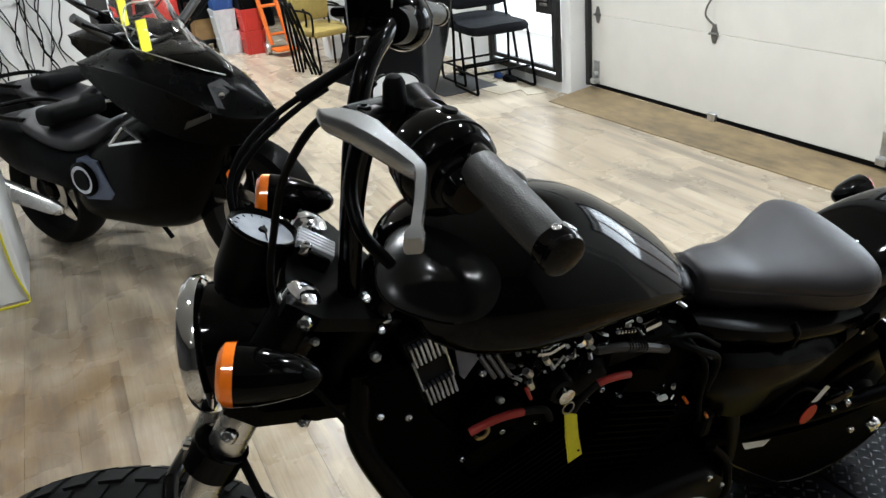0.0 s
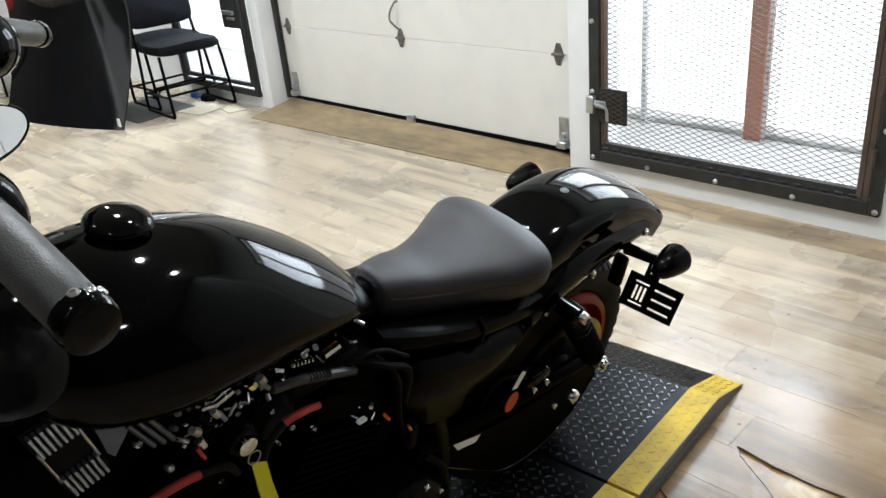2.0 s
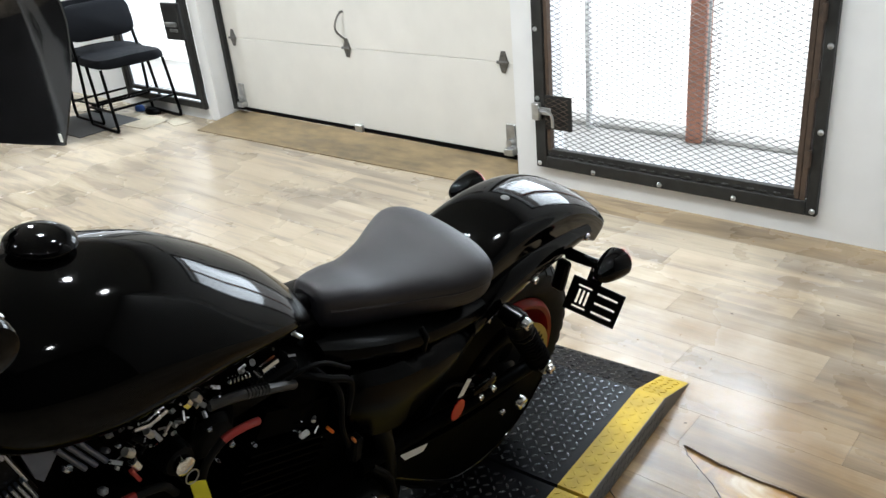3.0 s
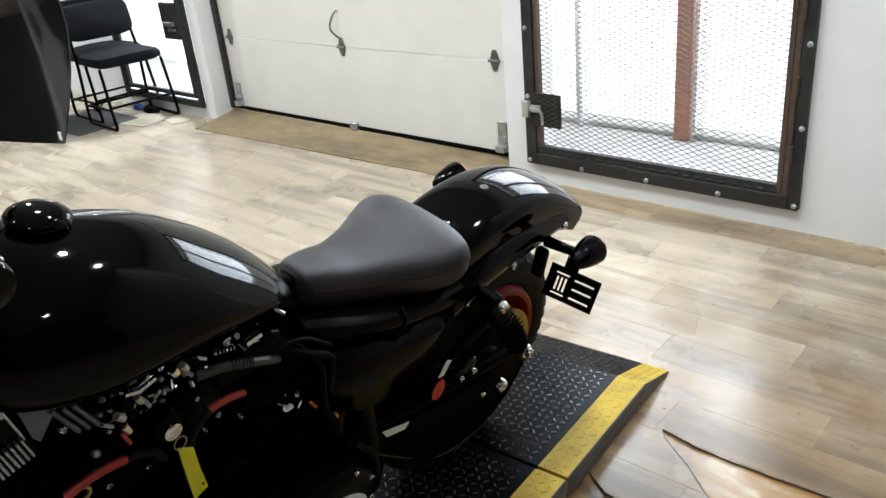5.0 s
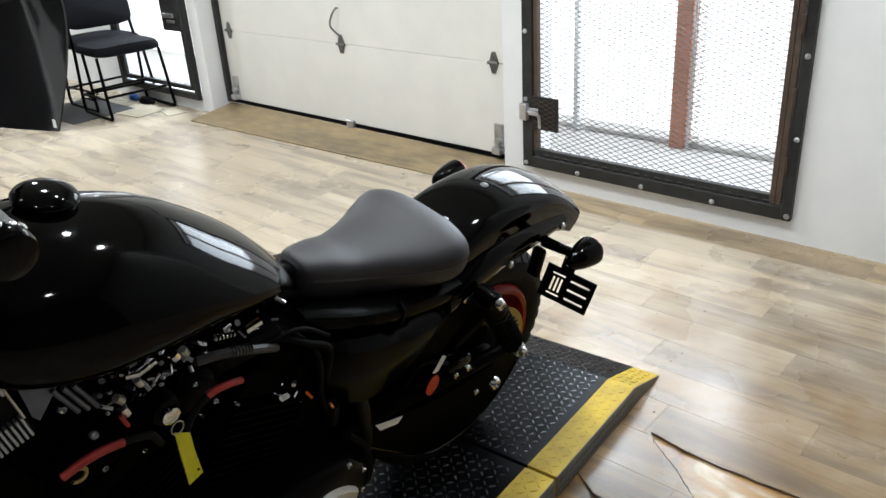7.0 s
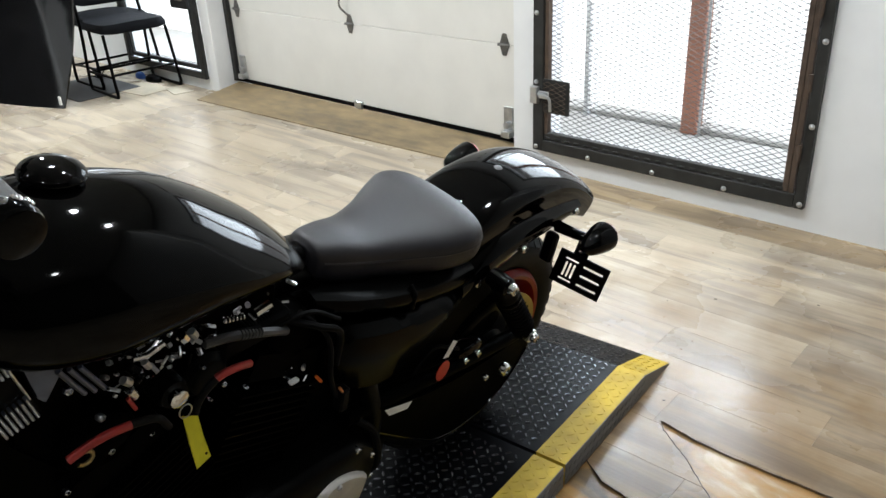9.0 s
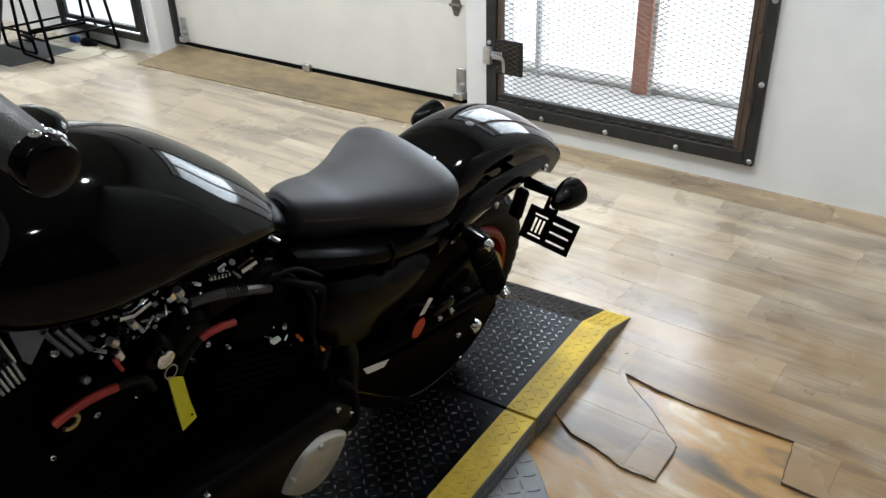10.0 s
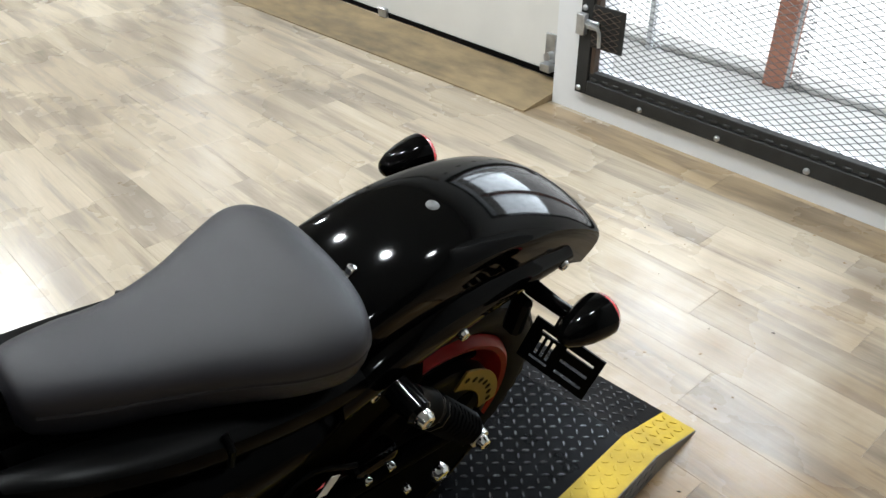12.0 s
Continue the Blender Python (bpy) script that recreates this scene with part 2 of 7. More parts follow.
for _n in list(_nt.nodes):
    if _n.type == "TEX_NOISE" and _n.inputs["Scale"].default_value < 50:
        _nt.links.new(_mp.outputs[0], _n.inputs["Vector"])
GLASS = glass("clear_glass")
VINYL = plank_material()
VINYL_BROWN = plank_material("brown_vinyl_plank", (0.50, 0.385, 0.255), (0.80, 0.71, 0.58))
OLD_FLOOR = old_floor_material()
DAYLIGHT = emitter("overcast_daylight", (0.95, 0.98, 1.0), 1.9)
TUBE_GLOW = emitter("ceiling_tube_glow", (1.0, 0.97, 0.92), 14.0)

# ---- mesh helpers ----


def part(name, bm, mat, parent=None, label="", smooth=True, matrix=None):
    me = bpy.data.meshes.new(name)
    if matrix is not None:
        bm.transform(matrix)
    bmesh.ops.recalc_face_normals(bm, faces=bm.faces)
    if smooth:
        for f in bm.faces:
            f.smooth = True
        for e in bm.edges:
            if len(e.link_faces) == 2 and e.calc_face_angle(0) > 0.7:
                e.smooth = False
    bm.to_mesh(me)
    bm.free()
    me.materials.append(mat)
    ob = new(name, me)
    if parent is not None:
        ob.parent = parent
    if label:
        ob["label"] = label
    return ob


def thing(name, label, category, group="", kind="", m=None):
    ob = new(name)
    ob.empty_display_size = 0.1
    if m is not None:
        ob.matrix_world = m
    return tagged(ob, label, category, group, kind)


def box(bm, x0, x1, y0, y1, z0, z1, bevel=0.0, seg=1):
    v = [bm.verts.new(p) for p in ((x0, y0, z0), (x1, y0, z0), (x1, y1, z0), (x0, y1, z0), (x0, y0, z1), (x1, y0, z1), (x1, y1, z1), (x0, y1, z1))]
    fs = [bm.faces.new([v[i] for i in q]) for q in ((0, 3, 2, 1), (4, 5, 6, 7), (0, 1, 5, 4), (1, 2, 6, 5), (2, 3, 7, 6), (3, 0, 4, 7))]
    if bevel > 0:
        es = {e for f in fs for e in f.edges}
        bmesh.ops.bevel(bm, geom=list(es), offset=bevel, segments=seg, affect="EDGES", profile=0.5)
    return v


def boxm(*a, **k):
    bm = bmesh.new()
    box(bm, *a, **k)
    return bm


def rings(bm, loops, close_ends=True, closed=True):
    """Skin a list of point loops of equal length."""
    vs = [[bm.verts.new(p) for p in loop] for loop in loops]
    n = len(vs[0])
    for a, b in zip(vs, vs[1:]):
        for i in range(n if closed else n - 1):
            j = (i + 1) % n
            bm.faces.new((a[i], a[j], b[j], b[i]))
    if close_ends and closed:
        bm.faces.new(vs[0][::-1])
        bm.faces.new(vs[-1])
    return vs


def frame_axes(d):
    d = Vector(d).normalized()
    up = Vector((0, 0, 1)) if abs(d.z) < 0.95 else Vector((0, 1, 0))
    a = d.cross(up).normalized()
    return a, a.cross(d).normalized(), d


def tube(bm, pts, r, n=10, caps=True):
    """A round tube along a polyline; r: one radius, or one a point."""
    pts = [Vector(p) for p in pts]
    rs = r if isinstance(r, (list, tuple)) else [r] * len(pts)
    loops, a = [], None
    for i, p in enumerate(pts):
        d = (pts[min(i + 1, len(pts) - 1)] - pts[max(i - 1, 0)]).normalized()
        if a is None:
            a, _, _ = frame_axes(d)
        a = (a - d * a.dot(d)).normalized()
        b = d.cross(a)
        loops.append([p + (a * math.cos(t) + b * math.sin(t)) * rs[i] for t in (2 * math.pi * k / n for k in range(n))])
    rings(bm, loops, caps)


def tubem(pts, r, n=10):
    bm = bmesh.new()
    tube(bm, pts, r, n)
    return bm


def smooth_path(pts, steps=8):
    """Catmull-Rom through the points."""
    p = [Vector(q) for q in pts]
    p = [2 * p[0] - p[1]] + p + [2 * p[-1] - p[-2]]
    out = []
    for i in range(1, len(p) - 2):
        for k in range(steps):
            t = k / steps
            out.append(0.5 * (2 * p[i] + (p[i + 1] - p[i - 1]) * t + (2 * p[i - 1] - 5 * p[i] + 4 * p[i + 1] - p[i + 2]) * t * t + (3 * p[i] - p[i - 1] - 3 * p[i + 1] + p[i + 2]) * t ** 3))
    out.append(p[-2])
    return out


def lathe(bm, profile, origin, axis, n=28, caps=True):
    """Turn (along, radius) pairs round an axis."""
    a, b, d = frame_axes(axis)
    o = Vector(origin)
    loops = [[o + d * h + (a * math.cos(t) + b * math.sin(t)) * max(r, 1e-4) for t in (2 * math.pi * k / n for k in range(n))] for h, r in profile]
    rings(bm, loops, caps)


def lathem(profile, origin, axis, n=28):
    bm = bmesh.new()
    lathe(bm, profile, origin, axis, n)
    return bm


def oval(cx, y, cz, w, h_up, h_down, n=28, p_up=2.3, p_down=2.3):
    """A cross-section in the xz-plane at y: half-width w, heights above and below cz."""
    out = []
    for k in range(n):
        t = 2 * math.pi * k / n
        c, s = math.cos(t), math.sin(t)
        p = p_up if s >= 0 else p_down
        x = math.copysign(abs(c) ** (2 / p), c) * w
        z = math.copysign(abs(s) ** (2 / p), s) * (h_up if s >= 0 else h_down)
        out.append((cx + x, y, cz + z))
    return out


def spline_table(stations, steps=5):
    """Catmull-Rom through rows of numbers."""
    p = [np.array(r, float) for r in stations]
    p = [2 * p[0] - p[1]] + p + [2 * p[-1] - p[-2]]
    out = []
    for i in range(1, len(p) - 2):
        for k in range(steps):
            t = k / steps
            out.append(0.5 * (2 * p[i] + (p[i + 1] - p[i - 1]) * t + (2 * p[i - 1] - 5 * p[i] + 4 * p[i + 1] - p[i + 2]) * t * t + (3 * p[i] - p[i - 1] - 3 * p[i + 1] + p[i + 2]) * t ** 3))
    out.append(p[-2])
    return out


# ---- the room ----
WALL_Y = 3.335


def structure(name, bm, mat, label, category, smooth=False):
    return tagged(part(name, bm, mat, None, "", smooth), label, category, "", "structure")


# north wall: pieces round the mesh door, the garage door and the far door
bm = bmesh.new()
box(bm, -1.20, -1.03, WALL_Y, WALL_Y + 0.16, 0, 3.0)
box(bm, -1.03, 0.205, WALL_Y, WALL_Y + 0.16, 0, 0.135)
box(bm, -1.03, 0.205, WALL_Y, WALL_Y + 0.16, 2.2, 3.0)
box(bm, 0.205, 1.0, WALL_Y, WALL_Y + 0.16, 0, 3.0)
box(bm, -3.70, -1.20, WALL_Y, WALL_Y + 0.16, 2.35, 3.0)
structure("wall_north", bm, WHITE_WALL, "white painted wall with scuffs along the floor", "wall")
bm = bmesh.new()
box(bm, -3.815, -3.70, 3.285, 3.62, 0, 3.0, 0.006)
structure("wall_pier", bm, WHITE_WALL, "white painted pier beside the garage door", "wall")
bm = bmesh.new()
box(bm, -4.83, -3.815, 3.286, 3.44, 0.0, 0.11)
box(bm, -4.83, -3.815, 3.286, 3.44, 2.15, 3.0)
box(bm, -10.2, -4.83, 3.286, 3.44, 0, 3.0)
structure("wall_north_far", bm, WHITE_WALL, "white painted wall behind the chairs", "wall")
bm = bmesh.new()
box(bm, 1.005, 4.2, 2.69, 3.6, 0, 3.0, 0.008)
structure("wall_east_return", bm, WHITE_WALL, "white wall box standing out from the wall", "wall")
# east and south walls stay unseen; their dark colour cuts bounce onto the bike
structure("wall_east", boxm(4.0, 4.2, -3.4, 2.69, 0, 3.0), SHOP_DARK, "unseen plain wall, dark to cut bounced light", "wall")
structure("wall_south", boxm(-10.2, 4.2, -3.6, -3.4, 0, 3.0), SHOP_DARK, "unseen plain wall, dark to cut bounced light", "wall")
structure("wall_west", boxm(-10.4, -10.2, -3.6, 3.6, 0, 3.0), SHOP_DARK, "plain dark far wall", "wall")
structure("ceiling", boxm(-10.4, 4.2, -3.6, 3.62, 3.0, 3.15), CEILING_WHITE, "grey-white painted ceiling", "ceiling")

# daylight outside, vestibule slab
structure("ground", boxm(-40, 40, -40, 40, -0.45, -0.06), CONCRETE, "pale concrete ground under the building", "ground")
structure("vestibule_floor", boxm(-1.9, 1.3, WALL_Y + 0.16, 4.1, -0.05, 0.12), CONCRETE, "pale worn concrete slab behind the mesh door", "floor")
structure("far_door_slab", boxm(-6.0, -3.72, 3.44, 4.1, -0.05, 0.115), CONCRETE, "pale concrete slab outside the far door", "floor")
structure("backdrop", boxm(-9.0, 5.0, 4.12, 4.15, -0.05, 3.4), DAYLIGHT, "white overcast daylight outside", "backdrop")

# ---- garage door ----
AGED_ZINC = material("aged_zinc", (0.19, 0.185, 0.175), 0.45, metal=0.8, noise_scale=30, noise_amount=0.35)


def garage_door():
    d = thing("garage_door", "white panelled overhead garage door, closed, with zinc hinges", "garage door", kind="structure")
    y = 3.44
    z = 0.075
    for k in range(5):
        bm = bmesh.new()
        box(bm, -3.68, -1.22, y, y + 0.045, z + 0.0008, z + 0.4772, 0.0025)
        part("panel", bm, DOOR_WHITE, d, smooth=False)
        z += 0.478
    part("bottom_seal", boxm(-3.68, -1.22, y - 0.004, y + 0.04, 0.052, 0.077), MATTE, d, "black rubber bottom seal", smooth=False)
    for k, x in enumerate((-3.585, -2.47, -1.335)):
        for j in (1, 2, 3, 4):
            zz = 0.075 + 0.478 * j
            bm = bmesh.new()
            o = [(-0.032, 0.0), (-0.012, 0.055), (0.012, 0.055), (0.032, 0.0), (0.012, -0.055), (-0.012, -0.055)]
            lo = [bm.verts.new((x + a, y - 0.001, zz + b)) for a, b in o]
            hi = [bm.verts.new((x + a * 0.9, y - 0.006, zz + b * 0.95)) for a, b in o]
            bm.faces.new(lo), bm.faces.new(hi[::-1])
            for i in range(6):
                bm.faces.new((lo[i], lo[(i + 1) % 6], hi[(i + 1) % 6], hi[i]))
            tube(bm, [(x - 0.034, y - 0.009, zz), (x + 0.034, y - 0.009, zz)], 0.008, 8)
            for b in (-0.035, 0.035):
                lathe(bm, [(0, 0.006), (0.004, 0.006), (0.006, 0.003)], (x, y - 0.005, zz + b), (0, -1, 0), 8)
            part("hinge", bm, AGED_ZINC, d, "dull zinc hinge plate", smooth=False)
    bm = bmesh.new()
    box(bm, -2.478, -2.415, y - 0.022, y + 0.002, 0.052, 0.098, 0.003)
    part("floor_bracket", bm, ZINC, d, smooth=False)
    for x in (-3.60, -1.31):
        bm = bmesh.new()
        box(bm, x - 0.028, x + 0.028, y - 0.012, y + 0.002, 0.08, 0.24, 0.003)
        box(bm, x - 0.02, x + 0.035, y - 0.05, y, 0.085, 0.12, 0.003)
        lathe(bm, [(0, 0.018), (0.03, 0.018)], (x + 0.01, y - 0.012, 0.15), (0, -1, 0), 12)
        part("corner_bracket", bm, ZINC, d, smooth=False)
    # pull handle above the middle hinge
    path = smooth_path([(-2.475, y, 0.60), (-2.485, y - 0.02, 0.62), (-2.50, y - 0.045, 0.66), (-2.49, y - 0.045, 0.71), (-2.475, y - 0.02, 0.755), (-2.47, y, 0.76)])
    part("pull_handle", tubem(path, 0.006, 8), AGED_ZINC, d, "curved steel pull handle")
    for x in (-3.675, -1.215):
        part("track", boxm(x - 0.02, x + 0.02, y - 0.035, y - 0.003, 0.06, 2.4, 0.003), IRON, d, "dark steel roller track", smooth=False)
    return d


garage_door()
bm = bmesh.new()
v = [bm.verts.new(p) for p in ((-3.67, 3.075, 0.006), (-1.205, 3.165, 0.006), (-1.205, 3.435, 0.05), (-3.67, 3.435, 0.05), (-3.67, 3.075, 0.0), (-1.205, 3.165, 0.0), (-1.205, 3.435, 0.0), (-3.67, 3.435, 0.0))]
for q in ((0, 1, 2, 3), (4, 7, 6, 5), (0, 4, 5, 1), (1, 5, 6, 2), (2, 6, 7, 3), (3, 7, 4, 0)):
    bm.faces.new([v[i] for i in q])
structure("threshold_ramp", bm, PLYWOOD, "worn plywood ramp sloping up to the garage door", "ramp")


# ---- the mesh security door ----
def expanded_mesh(bm, x0, x1, z0, z1, y, lwd=0.05, swd=0.0225, t=0.0030):
    step = swd / 2
    cols = int((x1 - x0) / (lwd / 2))
    for r in range(int((z1 - z0) / step)):
        pts = [(x0 + c * lwd / 2, z0 + (r + 0.5) * step + (step / 2 if (c + r) % 2 else -step / 2) * 0.94) for c in range(cols + 1)]
        a = [bm.verts.new((x, y - t / 2, z)) for x, z in pts]
        b = [bm.verts.new((x, y + t / 2, z - t * 0.5)) for x, z in pts]
        c2 = [bm.verts.new((x, y + t / 2, z + t * 0.5)) for x, z in pts]
        for i in range(cols):
            for u, w in ((a, b), (b, c2), (c2, a)):
                bm.faces.new((u[i], u[i + 1], w[i + 1], w[i]))


def mesh_door(name, x0, x1, z0, z1, y, label, latch_left=True):
    d = thing(name, label, "security door", kind="structure")
    w = 0.058
    bm = bmesh.new()
    box(bm, x0, x0 + w, y - 0.03, y, z0, z1, 0.003)
    part("frame_upright", bm, IRON, d, smooth=False)
    part("frame_upright", boxm(x1 - 0.040, x1, y - 0.03, y, z0, z1, 0.003), IRON, d, smooth=False)
    part("frame_rail", boxm(x0 + w, x1 - 0.0405, y - 0.03, y, z0, z0 + w, 0.003), IRON, d, smooth=False)
    part("frame_rail", boxm(x0 + w, x1 - 0.0405, y - 0.03, y, z1 - w, z1, 0.003), IRON, d, smooth=False)
    # inner leaf
    part("leaf_rail", boxm(x0 + w + 0.002, x1 - 0.094, y - 0.020, y + 0.012, z0 + w + 0.004, z0 + w + 0.036, 0.002), IRON, d, smooth=False)
    part("leaf_stile", boxm(x1 - 0.092, x1 - 0.070, y - 0.024, y + 0.012, z0 + w + 0.002, z1 - w, 0.002), RUST, d, "rusty brown hinge stile", smooth=False)
    part("leaf_stile", boxm(x1 - 0.067, x1 - 0.046, y - 0.030, y + 0.012, z0 + w + 0.002, z1 - w, 0.002), RUST, d, "rusty brown hinge stile", smooth=False)
    for k in range(4):
        z = z0 + 0.20 + 0.27 * k
        bm = bmesh.new()
        tube(bm, [(x1 - 0.044, y - 0.036, z), (x1 - 0.044, y - 0.036, z + 0.065)], 0.009, 10)
        box(bm, x1 - 0.060, x1 - 0.044, y - 0.034, y - 0.029, z + 0.004, z + 0.061)
        part("hinge", bm, RUST, d, "rusty barrel hinge", smooth=False)
    for k in range(22):
        x = x0 + w + 0.03 + (x1 - x0 - 0.19) * k / 21
        part("mesh_tooth", boxm(x - 0.016, x + 0.016, y - 0.027, y - 0.020, z0 + w + 0.002, z0 + w + 0.018, 0.004), IRON, d, smooth=False)
    part("leaf_stile", boxm(x0 + w + 0.003, x0 + w + 0.022, y - 0.022, y + 0.012, z0 + w + 0.03, z1 - w, 0.002), RUST, d, smooth=False)
    bm = bmesh.new()
    expanded_mesh(bm, x0 + w + 0.01, x1 - 0.080, z0 + w + 0.01, z1 - w, y + 0.004)
    part("mesh_panel", bm, IRON, d, "black expanded metal mesh", smooth=False)
    for k in range(6):
        z = z0 + 0.02 + 0.318 * k
        for x in (x0 + 0.02, x1 - 0.015):
            if z < z1:
                part("bolt", lathem([(0, 0.012), (0.004, 0.011), (0.008, 0.006), (0.009, 0.001)], (x, y - 0.03, z), (0, -1, 0), 10), ZINC, d)
    n = round((x1 - x0) / 0.324)
    for k in range(1, n):
        part("bolt", lathem([(0, 0.012), (0.004, 0.011), (0.008, 0.006), (0.009, 0.001)], (x0 - 0.015 + (x1 - x0 + 0.02) * k / n, y - 0.03, z0 + 0.017), (0, -1, 0), 10), ZINC, d)
    return d


door = mesh_door("door_1", -1.065, 0.237, 0.098, 2.25, 3.334, "black iron security door of expanded metal mesh with bolts")
bm = bmesh.new()
box(bm, -1.0, -0.855, 3.296, 3.304, 0.297, 0.458, 0.002)
lock = part("lock_plate", bm, IRON, door, "dark rusty iron lock plate", smooth=False)
bm = bmesh.new()
expanded_mesh(bm, -0.998, -0.857, 0.30, 0.455, 3.293, 0.05, 0.0225, 0.003)
part("mesh_cover", bm, RUST, lock, smooth=False)
bm = bmesh.new()
tube(bm, smooth_path([(-1.03, 3.285, 0.385), (-0.97, 3.27, 0.385), (-0.945, 3.268, 0.37), (-0.94, 3.268, 0.315)]), 0.007, 8)
box(bm, -1.055, -0.965, 3.285, 3.297, 0.365, 0.40, 0.003)
box(bm, -1.06, -1.02, 3.27, 3.297, 0.34, 0.42, 0.003)
part("latch", bm, ZINC, door, "grey steel lever latch")

# beyond the mesh door: outer wall line, posts and wire sides
structure("outer_kerb", boxm(-1.9, 1.3, 3.90, 4.0, 0.12, 0.15, 0.006), CONCRETE, "low pale concrete kerb outside", "kerb")
structure("outer_post", boxm(-0.566, -0.487, 3.86, 3.94, 0.12, 3.0, 0.004), BRICK_RED, "red-brown wooden post outside", "post")
structure("conduit", tubem([(-0.472, 3.87, 0.12), (-0.472, 3.87, 3.0)], 0.008, 8), ZINC, "thin pale conduit beside the post", "conduit")
structure("side_post", boxm(-1.130, -1.105, 3.86, 3.89, 0.12, 3.0, 0.003), ZINC, "pale metal corner post outside", "post")
bm = bmesh.new()
expanded_mesh(bm, -0.462, -0.412, 0.13, 2.6, 3.88, 0.03, 0.02, 0.003)
structure("wire_strip", bm, IRON, "strip of wire mesh beside the post", "mesh")
bm = bmesh.new()
expanded_mesh(bm, -1.098, -1.035, 0.13, 2.6, 3.85, 0.03, 0.02, 0.003)
structure("wire_strip_corner", bm, ZINC, "strip of wire mesh by the corner post", "mesh")


# ---- floor ----
HOLE = [(0.299, 1.644), (0.37, 1.60), (0.454, 1.586), (0.53, 1.562), (0.614, 1.569), (0.61, 1.64), (0.608, 1.708), (0.50, 1.80), (0.40, 1.87), (0.374, 1.903), (0.48, 1.885), (0.595, 1.881), (0.836, 1.89), (0.854, 1.732), (1.113, 1.73), (1.125, 1.60), (1.0, 1.57), (0.872, 1.552), (0.885, 1.40), (0.78, 1.1), (0.66, 0.8), (0.34, 0.7), (0.30, 1.1)]
floor = tagged(part("floor", boxm(-10.3, 4.2, -3.6, 3.62, -0.06, -0.007), OLD_FLOOR, None, smooth=False), "worn brown old floor under the vinyl planks", "floor", "", "structure")

# ---- the black cruiser ----
# its own axes: x to its left, y to its tail, z up from the deck; it leans left on its stand
BIKE = Matrix.Translation((-0.064, 0.0, 0.05)) @ Matrix.Rotation(radians(16.1), 4, "Y")
bike = thing("motorcycle", "gloss black cruiser motorcycle leaning on its side stand on the turntable", "motorcycle", m=BIKE)
REAR = Vector((0, 1.47, 0.323))
HEAD = Vector((0, 0.34, 0.93))
RAKE = radians(32)
AX = Vector((0, math.sin(RAKE), math.cos(RAKE)))
AHEAD = Vector((0, -math.cos(RAKE), math.sin(RAKE)))
STEER = Matrix.Translation(HEAD) @ Matrix.Rotation(radians(-24), 4, AX) @ Matrix.Translation(-HEAD)


def fork_point(x, along, ahead):
    return HEAD + Vector((x, 0, 0)) + AX * along + AHEAD * ahead


def bolt(parent, p, axis, r=0.007, mat=None, matrix=None, h=0.008):
    """A domed bolt head with a socket."""
    bm = lathem([(-0.006, r), (h * 0.5, r), (h * 0.9, r * 0.8), (h, r * 0.5), (h, r * 0.45), (h * 0.4, r * 0.4)], p, axis, 12)
    return part("bolt", bm, mat or CHROME, parent, matrix=matrix)


def tyre(centre, radius, width, matrix, label, lugs):
    prof = [(-0.30, 0.70), (-0.44, 0.76), (-0.5, 0.85), (-0.45, 0.93), (-0.30, 0.98), (-0.12, 0.998), (0.12, 0.998), (0.30, 0.98), (0.45, 0.93), (0.5, 0.85), (0.44, 0.76), (0.30, 0.70)]
    bm = bmesh.new()
    lathe(bm, [(a * width, b * radius) for a, b in prof], centre, (1, 0, 0), 72, caps=False)
    t = part("tyre", bm, RUBBER, bike, label, matrix=matrix)
    # raised tread blocks in slanted rows
    bm = bmesh.new()
    n = lugs
    for k in range(n):
        a0 = 2 * math.pi * k / n
        for row, (u0, u1, du) in enumerate(((-0.46, -0.27, 0.25), (-0.24, -0.03, 0.55), (0.03, 0.24, 0.05), (0.27, 0.46, 0.75))):
            loops = []
            for top in (0, 1):
                ring = []
                for u, da in ((u0, 0.0), (u1, 0.22), (u1, 0.86), (u0, 0.64)):
                    a = a0 + (da + du) * 2 * math.pi / n
                    drop = 1.0 - 0.085 * (abs(u) / 0.46) ** 2.4
                    r = radius * drop + (0.006 if top else -0.004)
                    ring.append(centre + Vector((u * width, math.cos(a) * r, math.sin(a) * r)))
                loops.append(ring)
            rings(bm, loops)
    tagged(part("tread", bm, RUBBER, t, smooth=False, matrix=matrix), kind="stuff")
    return t


